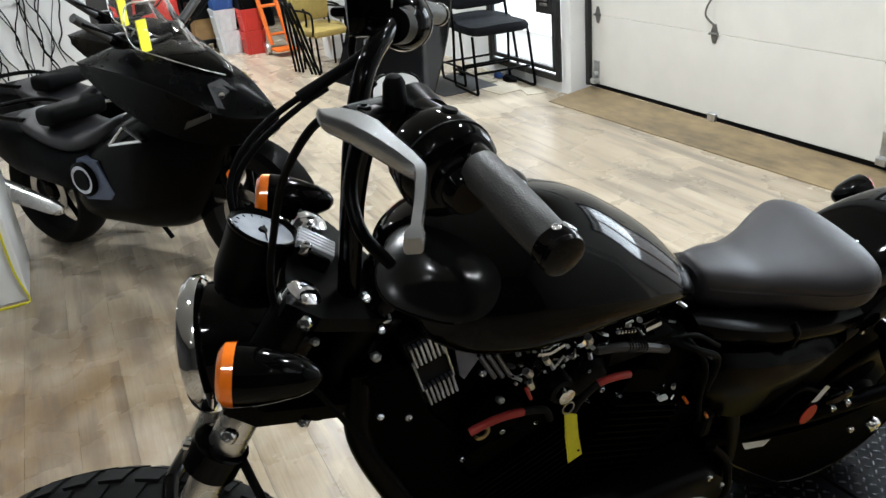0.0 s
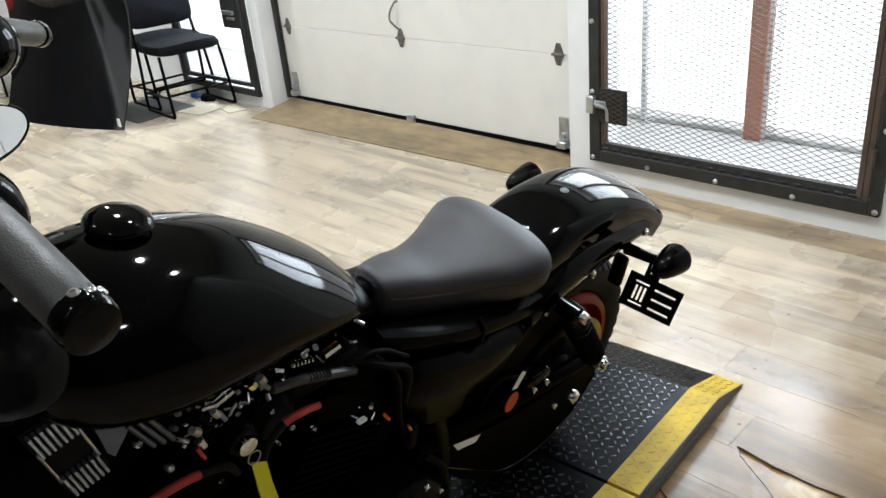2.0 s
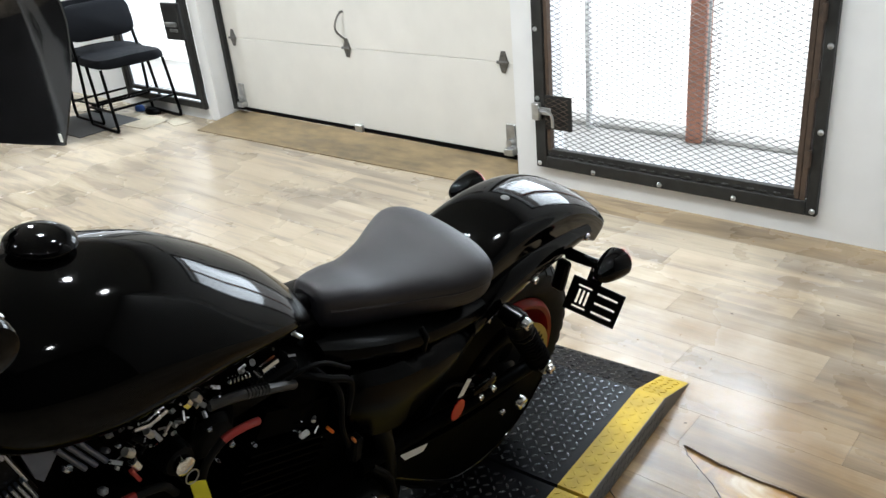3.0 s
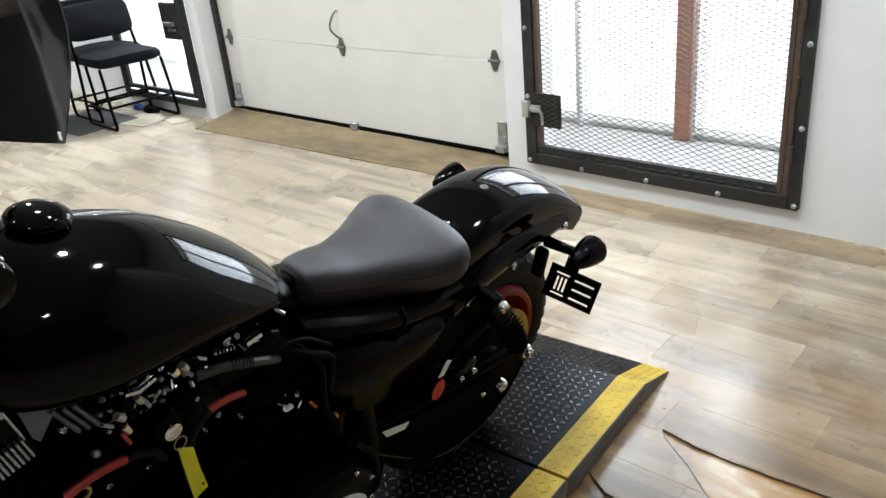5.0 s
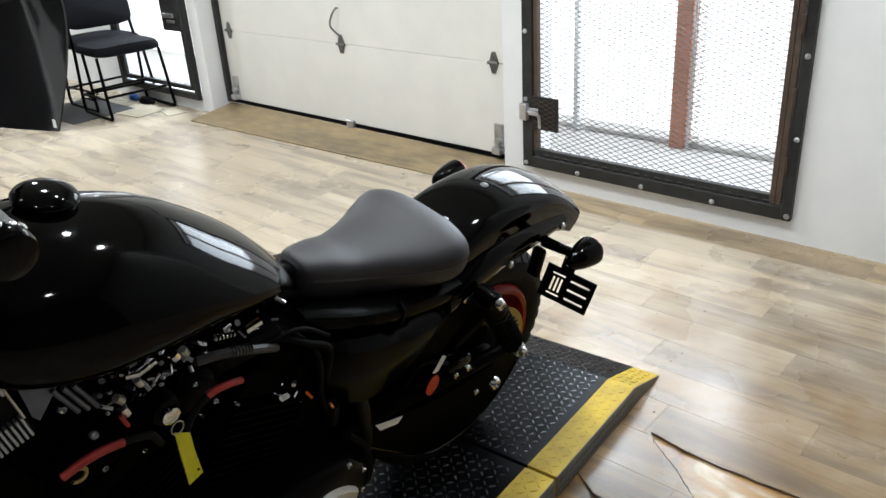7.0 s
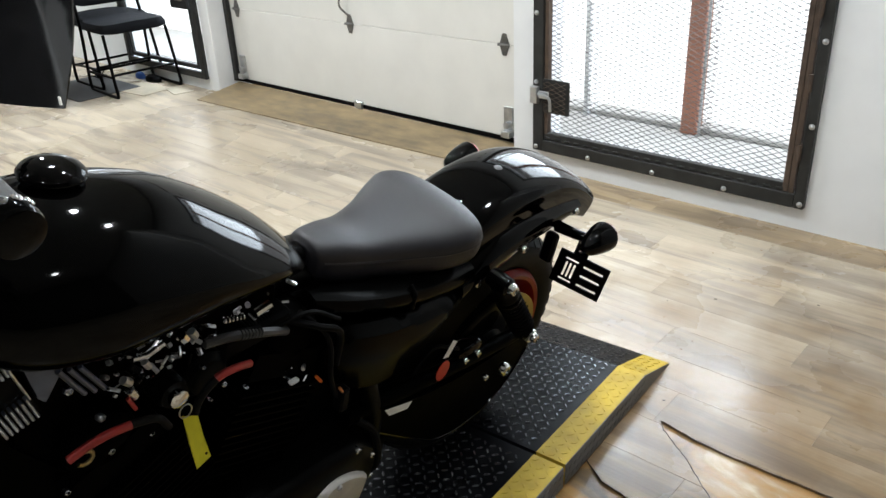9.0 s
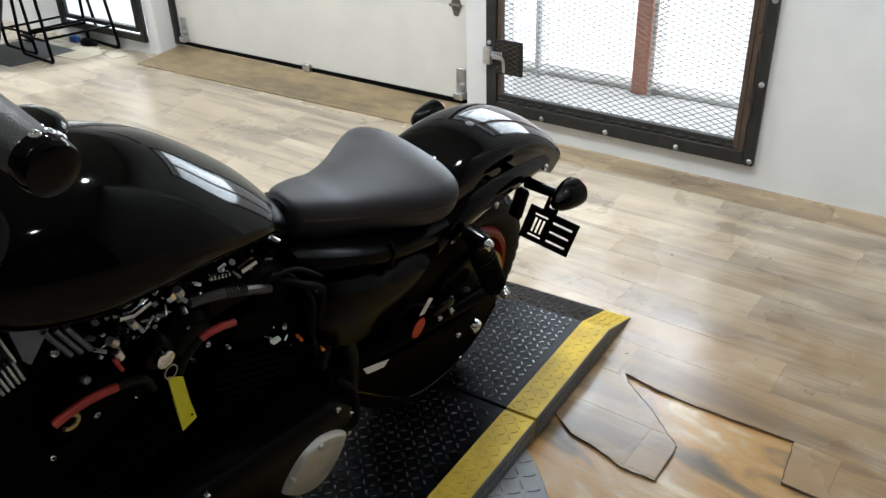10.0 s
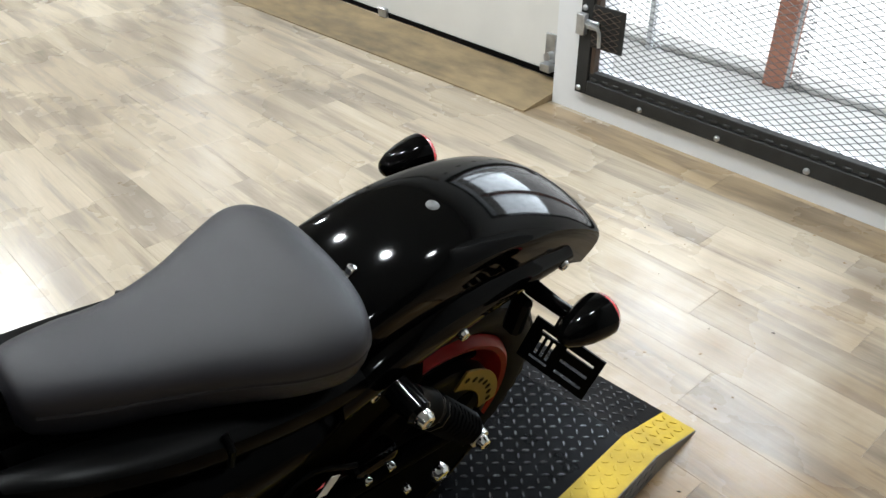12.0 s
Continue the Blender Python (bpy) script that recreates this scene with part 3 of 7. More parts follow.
def cast_wheel(centre, radius, width, matrix, rim_mat, spokes):
    bm = bmesh.new()
    prof = [(-0.52, 1.0), (-0.56, 0.97), (-0.54, 0.925), (-0.42, 0.89), (-0.30, 0.88), (0.30, 0.88), (0.42, 0.89), (0.54, 0.925), (0.56, 0.97), (0.52, 1.0), (0.44, 1.02), (0.3, 0.95), (-0.3, 0.95), (-0.44, 1.02), (-0.52, 1.0)]
    lathe(bm, [(a * width, b * radius) for a, b in prof], centre, (1, 0, 0), 56, caps=False)
    w = part("wheel_rim", bm, rim_mat, bike, "black cast wheel with a red rim", matrix=matrix)
    for k in range(spokes):
        a = 2 * math.pi * (k + 0.3) / spokes
        d, s = Vector((0, math.cos(a), math.sin(a))), Vector((0, -math.sin(a), math.cos(a)))
        bm = bmesh.new()
        loops = []
        for r, hw, hx in ((0.03, 0.022, 0.028), (0.10, 0.013, 0.018), (radius * 0.9, 0.017, 0.02)):
            c = centre + d * r
            loops.append([c + s * (hw * i) + Vector((hx * j, 0, 0)) for i, j in ((-1, -0.6), (-0.5, -1), (0.5, -1), (1, -0.6), (1, 0.6), (0.5, 1), (-0.5, 1), (-1, 0.6))])
        rings(bm, loops)
        part("spoke", bm, INK, w, matrix=matrix)
    part("hub", lathem([(-0.07, 0.03), (-0.06, 0.045), (-0.02, 0.05), (0.02, 0.05), (0.06, 0.045), (0.07, 0.03)], centre, (1, 0, 0), 28), SATIN, w, matrix=matrix)
    return w


def disc(centre, r, x, mat, matrix, label):
    """A drilled brake rotor."""
    bm = bmesh.new()
    lathe(bm, [(-0.0025, r * 0.62), (-0.0025, r), (0.0025, r), (0.0025, r * 0.62), (-0.0025, r * 0.62)], centre + Vector((x, 0, 0)), (1, 0, 0), 48, caps=False)
    d = part("brake_disc", bm, mat, bike, label, matrix=matrix)
    bm = bmesh.new()
    for k in range(30):
        a = 2 * math.pi * k / 30
        rr = r * (0.72, 0.82, 0.91)[k % 3]
        lathe(bm, [(-0.0004, 0.0042), (0.0004, 0.0042)], centre + Vector((x + 0.0028, math.cos(a) * rr, math.sin(a) * rr)), (1, 0, 0), 10)
    tagged(part("drill_holes", bm, MATTE, d, matrix=matrix), kind="stuff")
    for k in range(5):
        a = 2 * math.pi * k / 5
        arm = [centre + Vector((x, math.cos(a) * 0.035, math.sin(a) * 0.035)), centre + Vector((x, math.cos(a + 0.3) * r * 0.66, math.sin(a + 0.3) * r * 0.66))]
        part("carrier_arm", tubem(arm, 0.008, 8), SATIN, d, matrix=matrix)


# wheels
FRONT = Vector((0, -0.012, 0.388))
tyre(REAR, 0.310, 0.15, None, "black rear tyre", 44)
cast_wheel(REAR, 0.222, 0.138, None, RED_PAINT, 9)
BRASS = material("brassy_brake_steel", (0.24, 0.185, 0.07), 0.4, metal=1.0, noise_scale=30, noise_amount=0.25)
disc(REAR, 0.125, 0.070, SATIN, None, "small black brake disc")
bm = bmesh.new()
arc = [radians(2 + 66 * k / 16) for k in range(17)]
ring = [(math.cos(t) * 0.178, math.sin(t) * 0.178) for t in arc] + [(math.cos(t) * 0.134, math.sin(t) * 0.134) for t in arc[::-1]]
rings(bm, [[(x, 1.47 + y, 0.323 + z) for y, z in ring] for x in (0.090, 0.094)])
pulley = part("rear_pulley", lathem([(-0.022, 0.170), (-0.020, 0.174), (0.0, 0.174), (0.003, 0.170), (0.003, 0.156), (-0.004, 0.150), (-0.004, 0.07), (0.006, 0.06), (0.008, 0.03)], REAR + Vector((0.084, 0, 0)), (1, 0, 0), 64), SATIN, bike, "black rear drive pulley")
for k in range(5):
    t = 2 * math.pi * (k + 0.25) / 5
    part("web_hole", lathem([(0, 0.026), (0.0012, 0.026)], REAR + Vector((0.0802, 0.108 * math.cos(t), 0.108 * math.sin(t))), (1, 0, 0), 18), INK, pulley)
guard = part("pulley_guard", bm, BRASS, bike, "brass-coloured drilled plate over the rear pulley", smooth=False)
for t in (8, 17, 26, 35, 44, 53, 62):
    part("drill_hole", lathem([(0, 0.006), (0.0006, 0.006)], (0.0943, 1.47 + 0.157 * math.cos(radians(t)), 0.323 + 0.157 * math.sin(radians(t))), (1, 0, 0), 12), MATTE, guard)
tyre(FRONT, 0.318, 0.135, STEER, "black front tyre with block tread", 40)
cast_wheel(FRONT, 0.222, 0.08, STEER, SATIN, 9)

# fuel tank, lofted
rows = [(0.385, 0.030, 1.030, 0.975), (0.405, 0.085, 1.066, 0.955), (0.45, 0.125, 1.088, 0.930), (0.53, 0.146, 1.096, 0.912), (0.61, 0.146, 1.082, 0.907),
        (0.69, 0.138, 1.052, 0.905), (0.76, 0.125, 1.006, 0.895), (0.823, 0.107, 0.955, 0.882), (0.866, 0.084, 0.911, 0.864), (0.888, 0.060, 0.884, 0.852), (0.898, 0.027, 0.866, 0.852)]
loops = []
for y, w, top, bot in spline_table(rows, 6):
    mid = bot + 0.32 * (top - bot)
    loops.append(oval(0, y, mid, w, top - mid, mid - bot, 56, 1.74 + 0.25 * max(0.0, min(1.0, (0.66 - y) / 0.2)), 2.5))
bm = bmesh.new()
rings(bm, loops)
tank = part("fuel_tank", bm, GLOSS, bike, "gloss black teardrop fuel tank")
bm = lathem([(-0.012, 0.036), (0.004, 0.0345), (0.014, 0.034), (0.0155, 0.0375), (0.0185, 0.0388), (0.0215, 0.038), (0.026, 0.0345), (0.031, 0.026), (0.0335, 0.013), (0.034, 0.002)], (-0.020, 0.560, 1.080), (-0.03, 0.12, 1.0), 40)
part("fuel_cap", bm, GLOSS, tank, "domed gloss black fuel cap")
part("tank_mount", tubem([(0, 0.885, 0.850), (0, 0.945, 0.815)], 0.014, 12), MATTE, bike, "black rubber tank mount")

# solo seat
rows = [(0.935, 0.026, 0.842, 0.785), (0.95, 0.042, 0.852, 0.772), (1.0, 0.056, 0.845, 0.748), (1.06, 0.068, 0.828, 0.735), (1.13, 0.092, 0.822, 0.722), (1.19, 0.120, 0.822, 0.716),
        (1.24, 0.135, 0.828, 0.718), (1.275, 0.124, 0.823, 0.728), (1.298, 0.088, 0.81, 0.742), (1.31, 0.04, 0.795, 0.755)]
loops = []
for y, w, top, bot in spline_table(rows, 6):
    mid = bot + 0.58 * (top - bot)
    loops.append(oval(0, y, mid, w, top - mid, mid - bot, 40, 2.7, 3.2))
bm = bmesh.new()
rings(bm, loops)
seat = part("seat", bm, SEAT_VINYL, bike, "black vinyl solo seat with a raised back")
for s in (1, -1):
    pts = []
    for y, w, top, bot in spline_table(rows[1:-1], 6):
        pts.append((s * w * 0.985, y, bot + 0.60 * (top - bot)))
    part("piping", tubem(pts, 0.0028, 6), SEAT_VINYL, seat)
part("seat_base", tubem([(0, 0.96, 0.765), (0, 1.05, 0.735), (0, 1.3, 0.735)], [0.03, 0.05, 0.06], 16), MATTE, bike, "black seat base")


# rear fender
def fender_sheet(centre, radius, half, a0, a1, n=44, thick=0.0035):
    """Rolled sheet: a low dome, a rounded crease, then an upright side that runs out towards the tail."""
    sect = [(1.0, 0.104), (1.0, 0.078), (1.0, 0.054), (0.995, 0.040), (0.975, 0.029), (0.935, 0.0205), (0.87, 0.0150), (0.76, 0.0100), (0.58, 0.0052), (0.36, 0.0020), (0.15, 0.0004)]
    full = [(-x, d) for x, d in sect] + [(0.0, 0.0)] + [(x, d) for x, d in sect[::-1]]
    bm = bmesh.new()
    loops = []
    for i in range(n + 1):
        f = i / n
        a = radians(a0 + (a1 - a0) * f)
        short = min(1.0, 0.50 + f * 3.2)
        wide = half * (0.93 + 0.07 * min(1.0, f * 4))
        ring = []
        for off, seq in ((0.0, full), (thick, full[::-1])):
            for x, d in seq:
                dd = d if d < 0.04 else 0.04 + (d - 0.04) * short
                r = radius - off - dd
                ring.append(Vector(((wide - off) * x, centre.y + math.cos(a) * r, centre.z + math.sin(a) * r)))
        loops.append(ring)
    rings(bm, loops)
    return bm


fender = part("rear_fender", fender_sheet(REAR, 0.484, 0.097, 46, 158), GLOSS, bike, "gloss black rear fender")
part("bolt", lathem([(-0.006, 0.0095), (0.002, 0.0095), (0.004, 0.007), (0.0045, 0.002)], (0.0, 1.47, 0.805), (0, 0, 1), 18), material("dull_grey_button", (0.10, 0.10, 0.10), 0.5, metal=0.4, noise_scale=60, noise_amount=0.2), fender)
part("seat_tab", boxm(0.012, 0.028, 1.30, 1.335, 0.772, 0.782, 0.003), CHROME, bike, "chrome seat mounting tab")
bolt(bike, (0.02, 1.325, 0.782), (0, 0.2, 1), 0.007, CHROME)
# dull inner guard between the wheel and the side covers
bm = bmesh.new()
arc = [radians(100 + 62 * k / 12) for k in range(13)]
ring = [(math.cos(t) * 0.400, math.sin(t) * 0.400) for t in arc] + [(math.cos(t) * 0.235, math.sin(t) * 0.235) for t in arc[::-1]]
rings(bm, [[(x, REAR.y + y, REAR.z + z) for y, z in ring] for x in (0.0885, 0.0925)])
part("inner_guard", bm, INK, bike, "dull black inner guard beside the wheel", smooth=False)
# fender struts with round bolt heads
for s in (1, -1):
    bm = bmesh.new()
    loops = []
    for y, z, h, x0, x1 in spline_table([(1.255, 0.652, 0.028, 0.095, 0.120), (1.35, 0.680, 0.034, 0.096, 0.118), (1.46, 0.694, 0.034, 0.097, 0.114), (1.58, 0.693, 0.028, 0.096, 0.109), (1.69, 0.682, 0.017, 0.092, 0.102)], 5):
        loops.append([(s * x0, y, z - h), (s * (x1 - 0.006), y, z - h), (s * x1, y, z - h * 0.75), (s * (x1 + 0.005), y, z - h * 0.3), (s * (x1 + 0.005), y, z + h * 0.15), (s * (x1 - 0.001), y, z + h * 0.6), (s * (x1 - 0.010), y, z + h * 0.9), (s * x0, y, z + h)])
    rings(bm, loops)
    part("fender_strut", bm, GLOSS, bike, "gloss black fender strut")
    for y, z in ((1.455, 0.672), (1.668, 0.679), (1.305, 0.652)):
        bolt(bike, (s * 0.117 if y < 1.6 else s * 0.106, y, z), (s, 0, 0), 0.009)

# rear signals on stalks, the slotted plate bracket
for s in (1, -1):
    c = Vector((0.202 * s, 1.62, 0.674))
    part("signal_stalk", tubem([(0.10 * s, 1.615, 0.655), (0.15 * s, 1.615, 0.662), (0.205 * s, 1.618, 0.672)], [0.014, 0.012, 0.011], 14), GLOSS, bike, "black signal stalk")
    prof = [(-0.058, 0.004), (-0.052, 0.013), (-0.036, 0.022), (-0.012, 0.029), (0.012, 0.0335), (0.028, 0.0345)]
    sg = part("rear_signal", lathem(prof, c, (0, 1, 0), 28), GLOSS, bike, "black bullet turn signal with a red lens")
    part("lens", lathem([(0, 0.034), (0.008, 0.031), (0.014, 0.022), (0.017, 0.002)], c + Vector((0, 0.028, 0)), (0, 1, 0), 28), RED_LENS, sg)


def slotted_plate(w, h, slots, t=0.003):
    """A flat plate in the xz-plane with rectangular slots cut through, corner at 0, 0."""
    xs = sorted({0, w, *[v for s in slots for v in (s[0], s[1])]})
    zs = sorted({0, h, *[v for s in slots for v in (s[2], s[3])]})
    bm = bmesh.new()
    for xa, xb in zip(xs, xs[1:]):
        for za, zb in zip(zs, zs[1:]):
            cx, cz = (xa + xb) / 2, (za + zb) / 2
            if not any(s[0] < cx < s[1] and s[2] < cz < s[3] for s in slots):
                box(bm, xa, xb, 0, t, za, zb)
    bmesh.ops.remove_doubles(bm, verts=bm.verts, dist=1e-5)
    return bm


slots = [(0.018, 0.050, 0.066, 0.071), (0.018, 0.050, 0.012, 0.017)] + [(0.022 + 0.010 * k, 0.027 + 0.010 * k, 0.023, 0.060) for k in range(3)]
slots += [(0.064, 0.112, 0.014 + 0.024 * k, 0.020 + 0.024 * k) for k in range(3)]
PLATE = Matrix.Translation((0.122, 1.609, 0.518)) @ Matrix.Rotation(radians(14), 4, "Z") @ Matrix.Rotation(radians(-11), 4, "X") @ Matrix.Rotation(radians(3), 4, "Y")
plate = part("plate_bracket", slotted_plate(0.124, 0.086, slots), SATIN, bike, "black slotted plate bracket", smooth=False, matrix=PLATE)
part("tab", slotted_plate(0.034, 0.040, [(0.011, 0.023, 0.010, 0.030)]), SATIN, plate, smooth=False, matrix=PLATE @ Matrix.Translation((0.030, 0.0, 0.0862)))
part("bracket_block", boxm(0.088, 0.120, 1.588, 1.610, 0.565, 0.645, 0.006), SATIN, bike, "black mounting block", smooth=False)

# shock absorbers
for s in (1, -1):
    top, bot = Vector((0.155 * s, 1.328, 0.670)), Vector((0.155 * s, 1.508, 0.428))
    d = (bot - top).normalized()
    sh = part("shock_absorber", lathem([(0.0, 0.022), (0.055, 0.024), (0.06, 0.028), (0.065, 0.028), (0.07, 0.016), (0.285, 0.016), (0.285, 0.02), (0.30, 0.02)], top, d, 22), SATIN, bike, "black coil-over shock absorber")
    a, b, _ = frame_axes(d)
    L = (bot - top).length
    coil = [top + d * (0.07 + (L - 0.1) * k / 110) + (a * math.cos(k * 0.62) + b * math.sin(k * 0.62)) * 0.0245 for k in range(111)]
    part("spring", tubem(coil, 0.0046, 6), SATIN, sh)
    part("shock_eye", lathem([(-0.02, 0.019), (0.025, 0.019), (0.03, 0.014)], top - d * 0.005, (s, 0, 0), 20), GLOSS, sh)
    bolt(sh, top + Vector((0.03 * s, 0, 0)) - d * 0.005, (s, 0, 0), 0.013, CHROME, h=0.014)
    bolt(sh, bot + Vector((0.012 * s, 0, 0)), (s, 0, 0), 0.012, CHROME, h=0.022)
    part("shock_foot", lathem([(-0.02, 0.017), (0.02, 0.017)], bot, (s, 0, 0), 18), STEEL, sh)

# swingarm, belt guard, axle
for s in (1, -1):
    bm = bmesh.new()
    tube(bm, smooth_path([(0.105 * s, 0.98, 0.475), (0.115 * s, 1.15, 0.452), (0.12 * s, 1.35, 0.415), (0.12 * s, 1.53, 0.385)]), [0.017] * 25, 12)
    part("swingarm", bm, INK, bike, "black swingarm tube")
    bolt(bike, (0.145 * s, 1.47, 0.323), (s, 0, 0), 0.018, CHROME, h=0.014)
    bolt(bike, (0.142 * s, 1.40, 0.338), (s, 0, 0), 0.008, CHROME)
up_edge = spline_table([(1.03, 0.470), (1.17, 0.412), (1.30, 0.378), (1.44, 0.362), (1.58, 0.370)], 4)
# low edge runs deep: the black sheet stands in for shade over the rim
low_edge = spline_table([(1.60, 0.300), (1.54, 0.215), (1.44, 0.165), (1.30, 0.185), (1.19, 0.270), (1.05, 0.400)], 4)
bm = bmesh.new()
rings(bm, [[(x, y, z) for y, z in list(up_edge) + list(low_edge)] for x in (0.108, 0.124)])
guard = part("belt_guard", bm, INK, bike, "black belt guard, deepened to stand for shade on the lower rim", smooth=False)
part("rolled_edge", tubem([(0.124, y, z) for y, z in low_edge], 0.0035, 8), GLOSS, guard)
part("caliper", boxm(0.085, 0.125, 1.30, 1.385, 0.40, 0.455, 0.012, 2), GLOSS, bike, "black brake caliper")
bolt(bike, (0.127, 1.32, 0.43), (1, 0, 0), 0.008)
bolt(bike, (0.127, 1.365, 0.425), (1, 0, 0), 0.008)
part("brake_line", tubem(smooth_path([(0.11, 1.31, 0.46), (0.10, 1.22, 0.50), (0.11, 1.12, 0.42), (0.10, 1.02, 0.46)]), 0.0045, 8), MATTE, bike, "black brake hose")
WHITE_LABEL = material("white_label", (0.75, 0.75, 0.73), 0.5, noise_scale=40, noise_amount=0.1)
RED_TAG = material("red_tag_plastic", (0.42, 0.010, 0.008), 0.4, noise_scale=40, noise_amount=0.15)


def leaflet(name, corners, mat, label, thick=0.0012):
    """A thin card with the given outline in the side plane."""
    bm = bmesh.new()
    rings(bm, [[(x + dx, y, z) for x, y, z in corners] for dx in (0.0, thick)])
    return part(name, bm, mat, bike, label, smooth=False)


leaflet("white_sticker", [(0.133, 1.063, 0.461), (0.133, 1.146, 0.429), (0.134, 1.133, 0.417), (0.134, 1.078, 0.436)], WHITE_LABEL, "small white label on the swingarm")
tag_pts = [(0.140, 1.222 + 0.020 * math.cos(t), 0.474 + 0.027 * math.sin(t)) for t in (2 * math.pi * k / 14 for k in range(14))]
leaflet("red_tag", tag_pts, RED_TAG, "round red tag hanging by the swingarm")
leaflet("tag_label", [(0.139, 1.215, 0.512), (0.139, 1.237, 0.550), (0.139, 1.251, 0.540), (0.139, 1.232, 0.508)], WHITE_LABEL, "white label above the red tag")

SIDE_BLACK = material("side_cover_black", (0.0008, 0.0008, 0.0008), 0.24, noise_scale=12, noise_amount=0.3, spec=0.05)
# side cover and under-seat panels
for s in (1, -1):
    bm = bmesh.new()
    loops = []
    for y, zt, zb, x in spline_table([(0.915, 0.700, 0.63, 0.10), (0.945, 0.722, 0.575, 0.128), (1.03, 0.702, 0.532, 0.144), (1.12, 0.682, 0.540, 0.144), (1.20, 0.666, 0.565, 0.136), (1.275, 0.658, 0.615, 0.120)], 5):
        zm = zb + 0.62 * (zt - zb)
        loops.append([(s * 0.07, y, zt), (s * (x - 0.028), y, zt + 0.004), (s * (x - 0.006), y, zt - 0.012), (s * x, y, zm + 0.02), (s * (x - 0.004), y, zm - 0.01), (s * (x - 0.016), y, zb + 0.02), (s * (x - 0.04), y, zb), (s * 0.07, y, zb)])
    rings(bm, loops)
    part("side_cover", bm, SIDE_BLACK, bike, "gloss black side cover")
    bm = bmesh.new()
    loops = []
    for y, zt, x in spline_table([(0.90, 0.800, 0.088), (0.96, 0.782, 0.108), (1.04, 0.757, 0.122), (1.13, 0.735, 0.128), (1.22, 0.716, 0.128), (1.29, 0.702, 0.120)], 6):
        loops.append([(s * 0.06, y, zt), (s * (x - 0.022), y, zt + 0.002), (s * (x - 0.006), y, zt - 0.005), (s * x, y, zt - 0.018), (s * (x - 0.004), y, zt - 0.034), (s * (x - 0.018), y, zt - 0.048), (s * 0.06, y, zt - 0.052)])
    rings(bm, loops)
    part("frame_rail", bm, SIDE_BLACK, bike, "gloss black frame cover under the seat")
    part("frame_strap", tubem([(0.124 * s, 1.10, 0.700), (0.127 * s, 1.10, 0.735), (0.112 * s, 1.10, 0.747)], 0.004, 8), SATIN, bike)
    # cradle
    part("down_tube", tubem(smooth_path([(0.04 * s, 0.335, 0.90), (0.06 * s, 0.325, 0.79), (0.07 * s, 0.372, 0.64), (0.085 * s, 0.46, 0.42), (0.09 * s, 0.54, 0.26), (0.10 * s, 0.64, 0.185), (0.105 * s, 0.85, 0.18), (0.11 * s, 1.0, 0.20), (0.11 * s, 1.06, 0.32), (0.11 * s, 1.04, 0.50), (0.10 * s, 0.97, 0.68)]), 0.0185, 14), SATIN, bike, "satin black frame tube")
bm = bmesh.new()
rings(bm, [[(x, y, z) for x in (-0.06, 0.06) for y in ((y0, y1) if x < 0 else (y1, y0))] for y0, y1, z in ((0.33, 0.42, 0.90), (0.325, 0.43, 0.79), (0.375, 0.52, 0.64), (0.46, 0.62, 0.42), (0.52, 0.68, 0.30))])
part("front_cover", bm, INK, bike, "black cover between the frame tubes", smooth=False)
part("under_tank_frame", boxm(-0.050, 0.050, 0.43, 0.85, 0.70, 0.862, 0.01), INK, bike, "black frame and wiring under the tank")
part("backbone", tubem(smooth_path([(0, 0.36, 0.95), (0, 0.5, 0.88), (0, 0.75, 0.83), (0, 0.95, 0.78)]), 0.03, 14), SATIN, bike)
part("sprocket_cover", boxm(-0.06, 0.105, 0.97, 1.13, 0.22, 0.46, 0.02, 2), INK, bike, "black sprocket cover")
part("inner_box", boxm(-0.075, 0.075, 0.86, 1.20, 0.44, 0.70, 0.012), INK, bike, "black battery box")

# ---- engine ----
CRANK = Vector((0, 0.70, 0.36))
part("crankcase", lathem([(-0.13, 0.09), (-0.12, 0.13), (-0.09, 0.15), (0.07, 0.15), (0.09, 0.14)], CRANK, (1, 0, 0), 40), INK, bike, "satin black crankcase")
part("gearbox", boxm(-0.12, 0.10, 0.74, 1.0, 0.24, 0.47, 0.03, 3), INK, bike, "satin black gearbox case")
FIN_EDGE = material("machined_fin_edge", (0.58, 0.64, 0.76), 0.3, metal=1.0, noise_scale=40, noise_amount=0.2)
for lean, name in ((-24, "front"), (24, "rear")):
    a = radians(lean)
    d = Vector((0, math.sin(a), math.cos(a)))
    e = Vector((0, math.cos(a), -math.sin(a)))

    def block(bm, h0, h1, wx, wy, bev=0.01):
        vs = box(bm, -wx, wx, -wy, wy, h0, h1, 0)
        for v in vs:
            x, y, z = v.co
            v.co = CRANK + Vector((x, 0, 0)) + e * y + d * z
    bm = bmesh.new()
    block(bm, 0.10, 0.30, 0.062, 0.062)
    cyl = part("cylinder", bm, INK, bike, "black finned cylinder", smooth=False)
    for k in range(12):
        bm = bmesh.new()
        block(bm, 0.145 + 0.0155 * k, 0.149 + 0.0155 * k, 0.098, 0.088)
        part("fin", bm, INK, cyl, smooth=False)
    bm = bmesh.new()
    block(bm, 0.335, 0.385, 0.085, 0.075)
    part("cylinder_head", bm, INK, bike, "black cylinder head", smooth=False)
    bm = bmesh.new()
    lathe(bm, [(-0.085, 0.03), (-0.075, 0.052), (-0.02, 0.056), (0.02, 0.056), (0.075, 0.052), (0.085, 0.03)], CRANK + d * 0.40, (1, 0, 0), 24)
    part("rocker_box", bm, INK, bike, "gloss black rocker box")
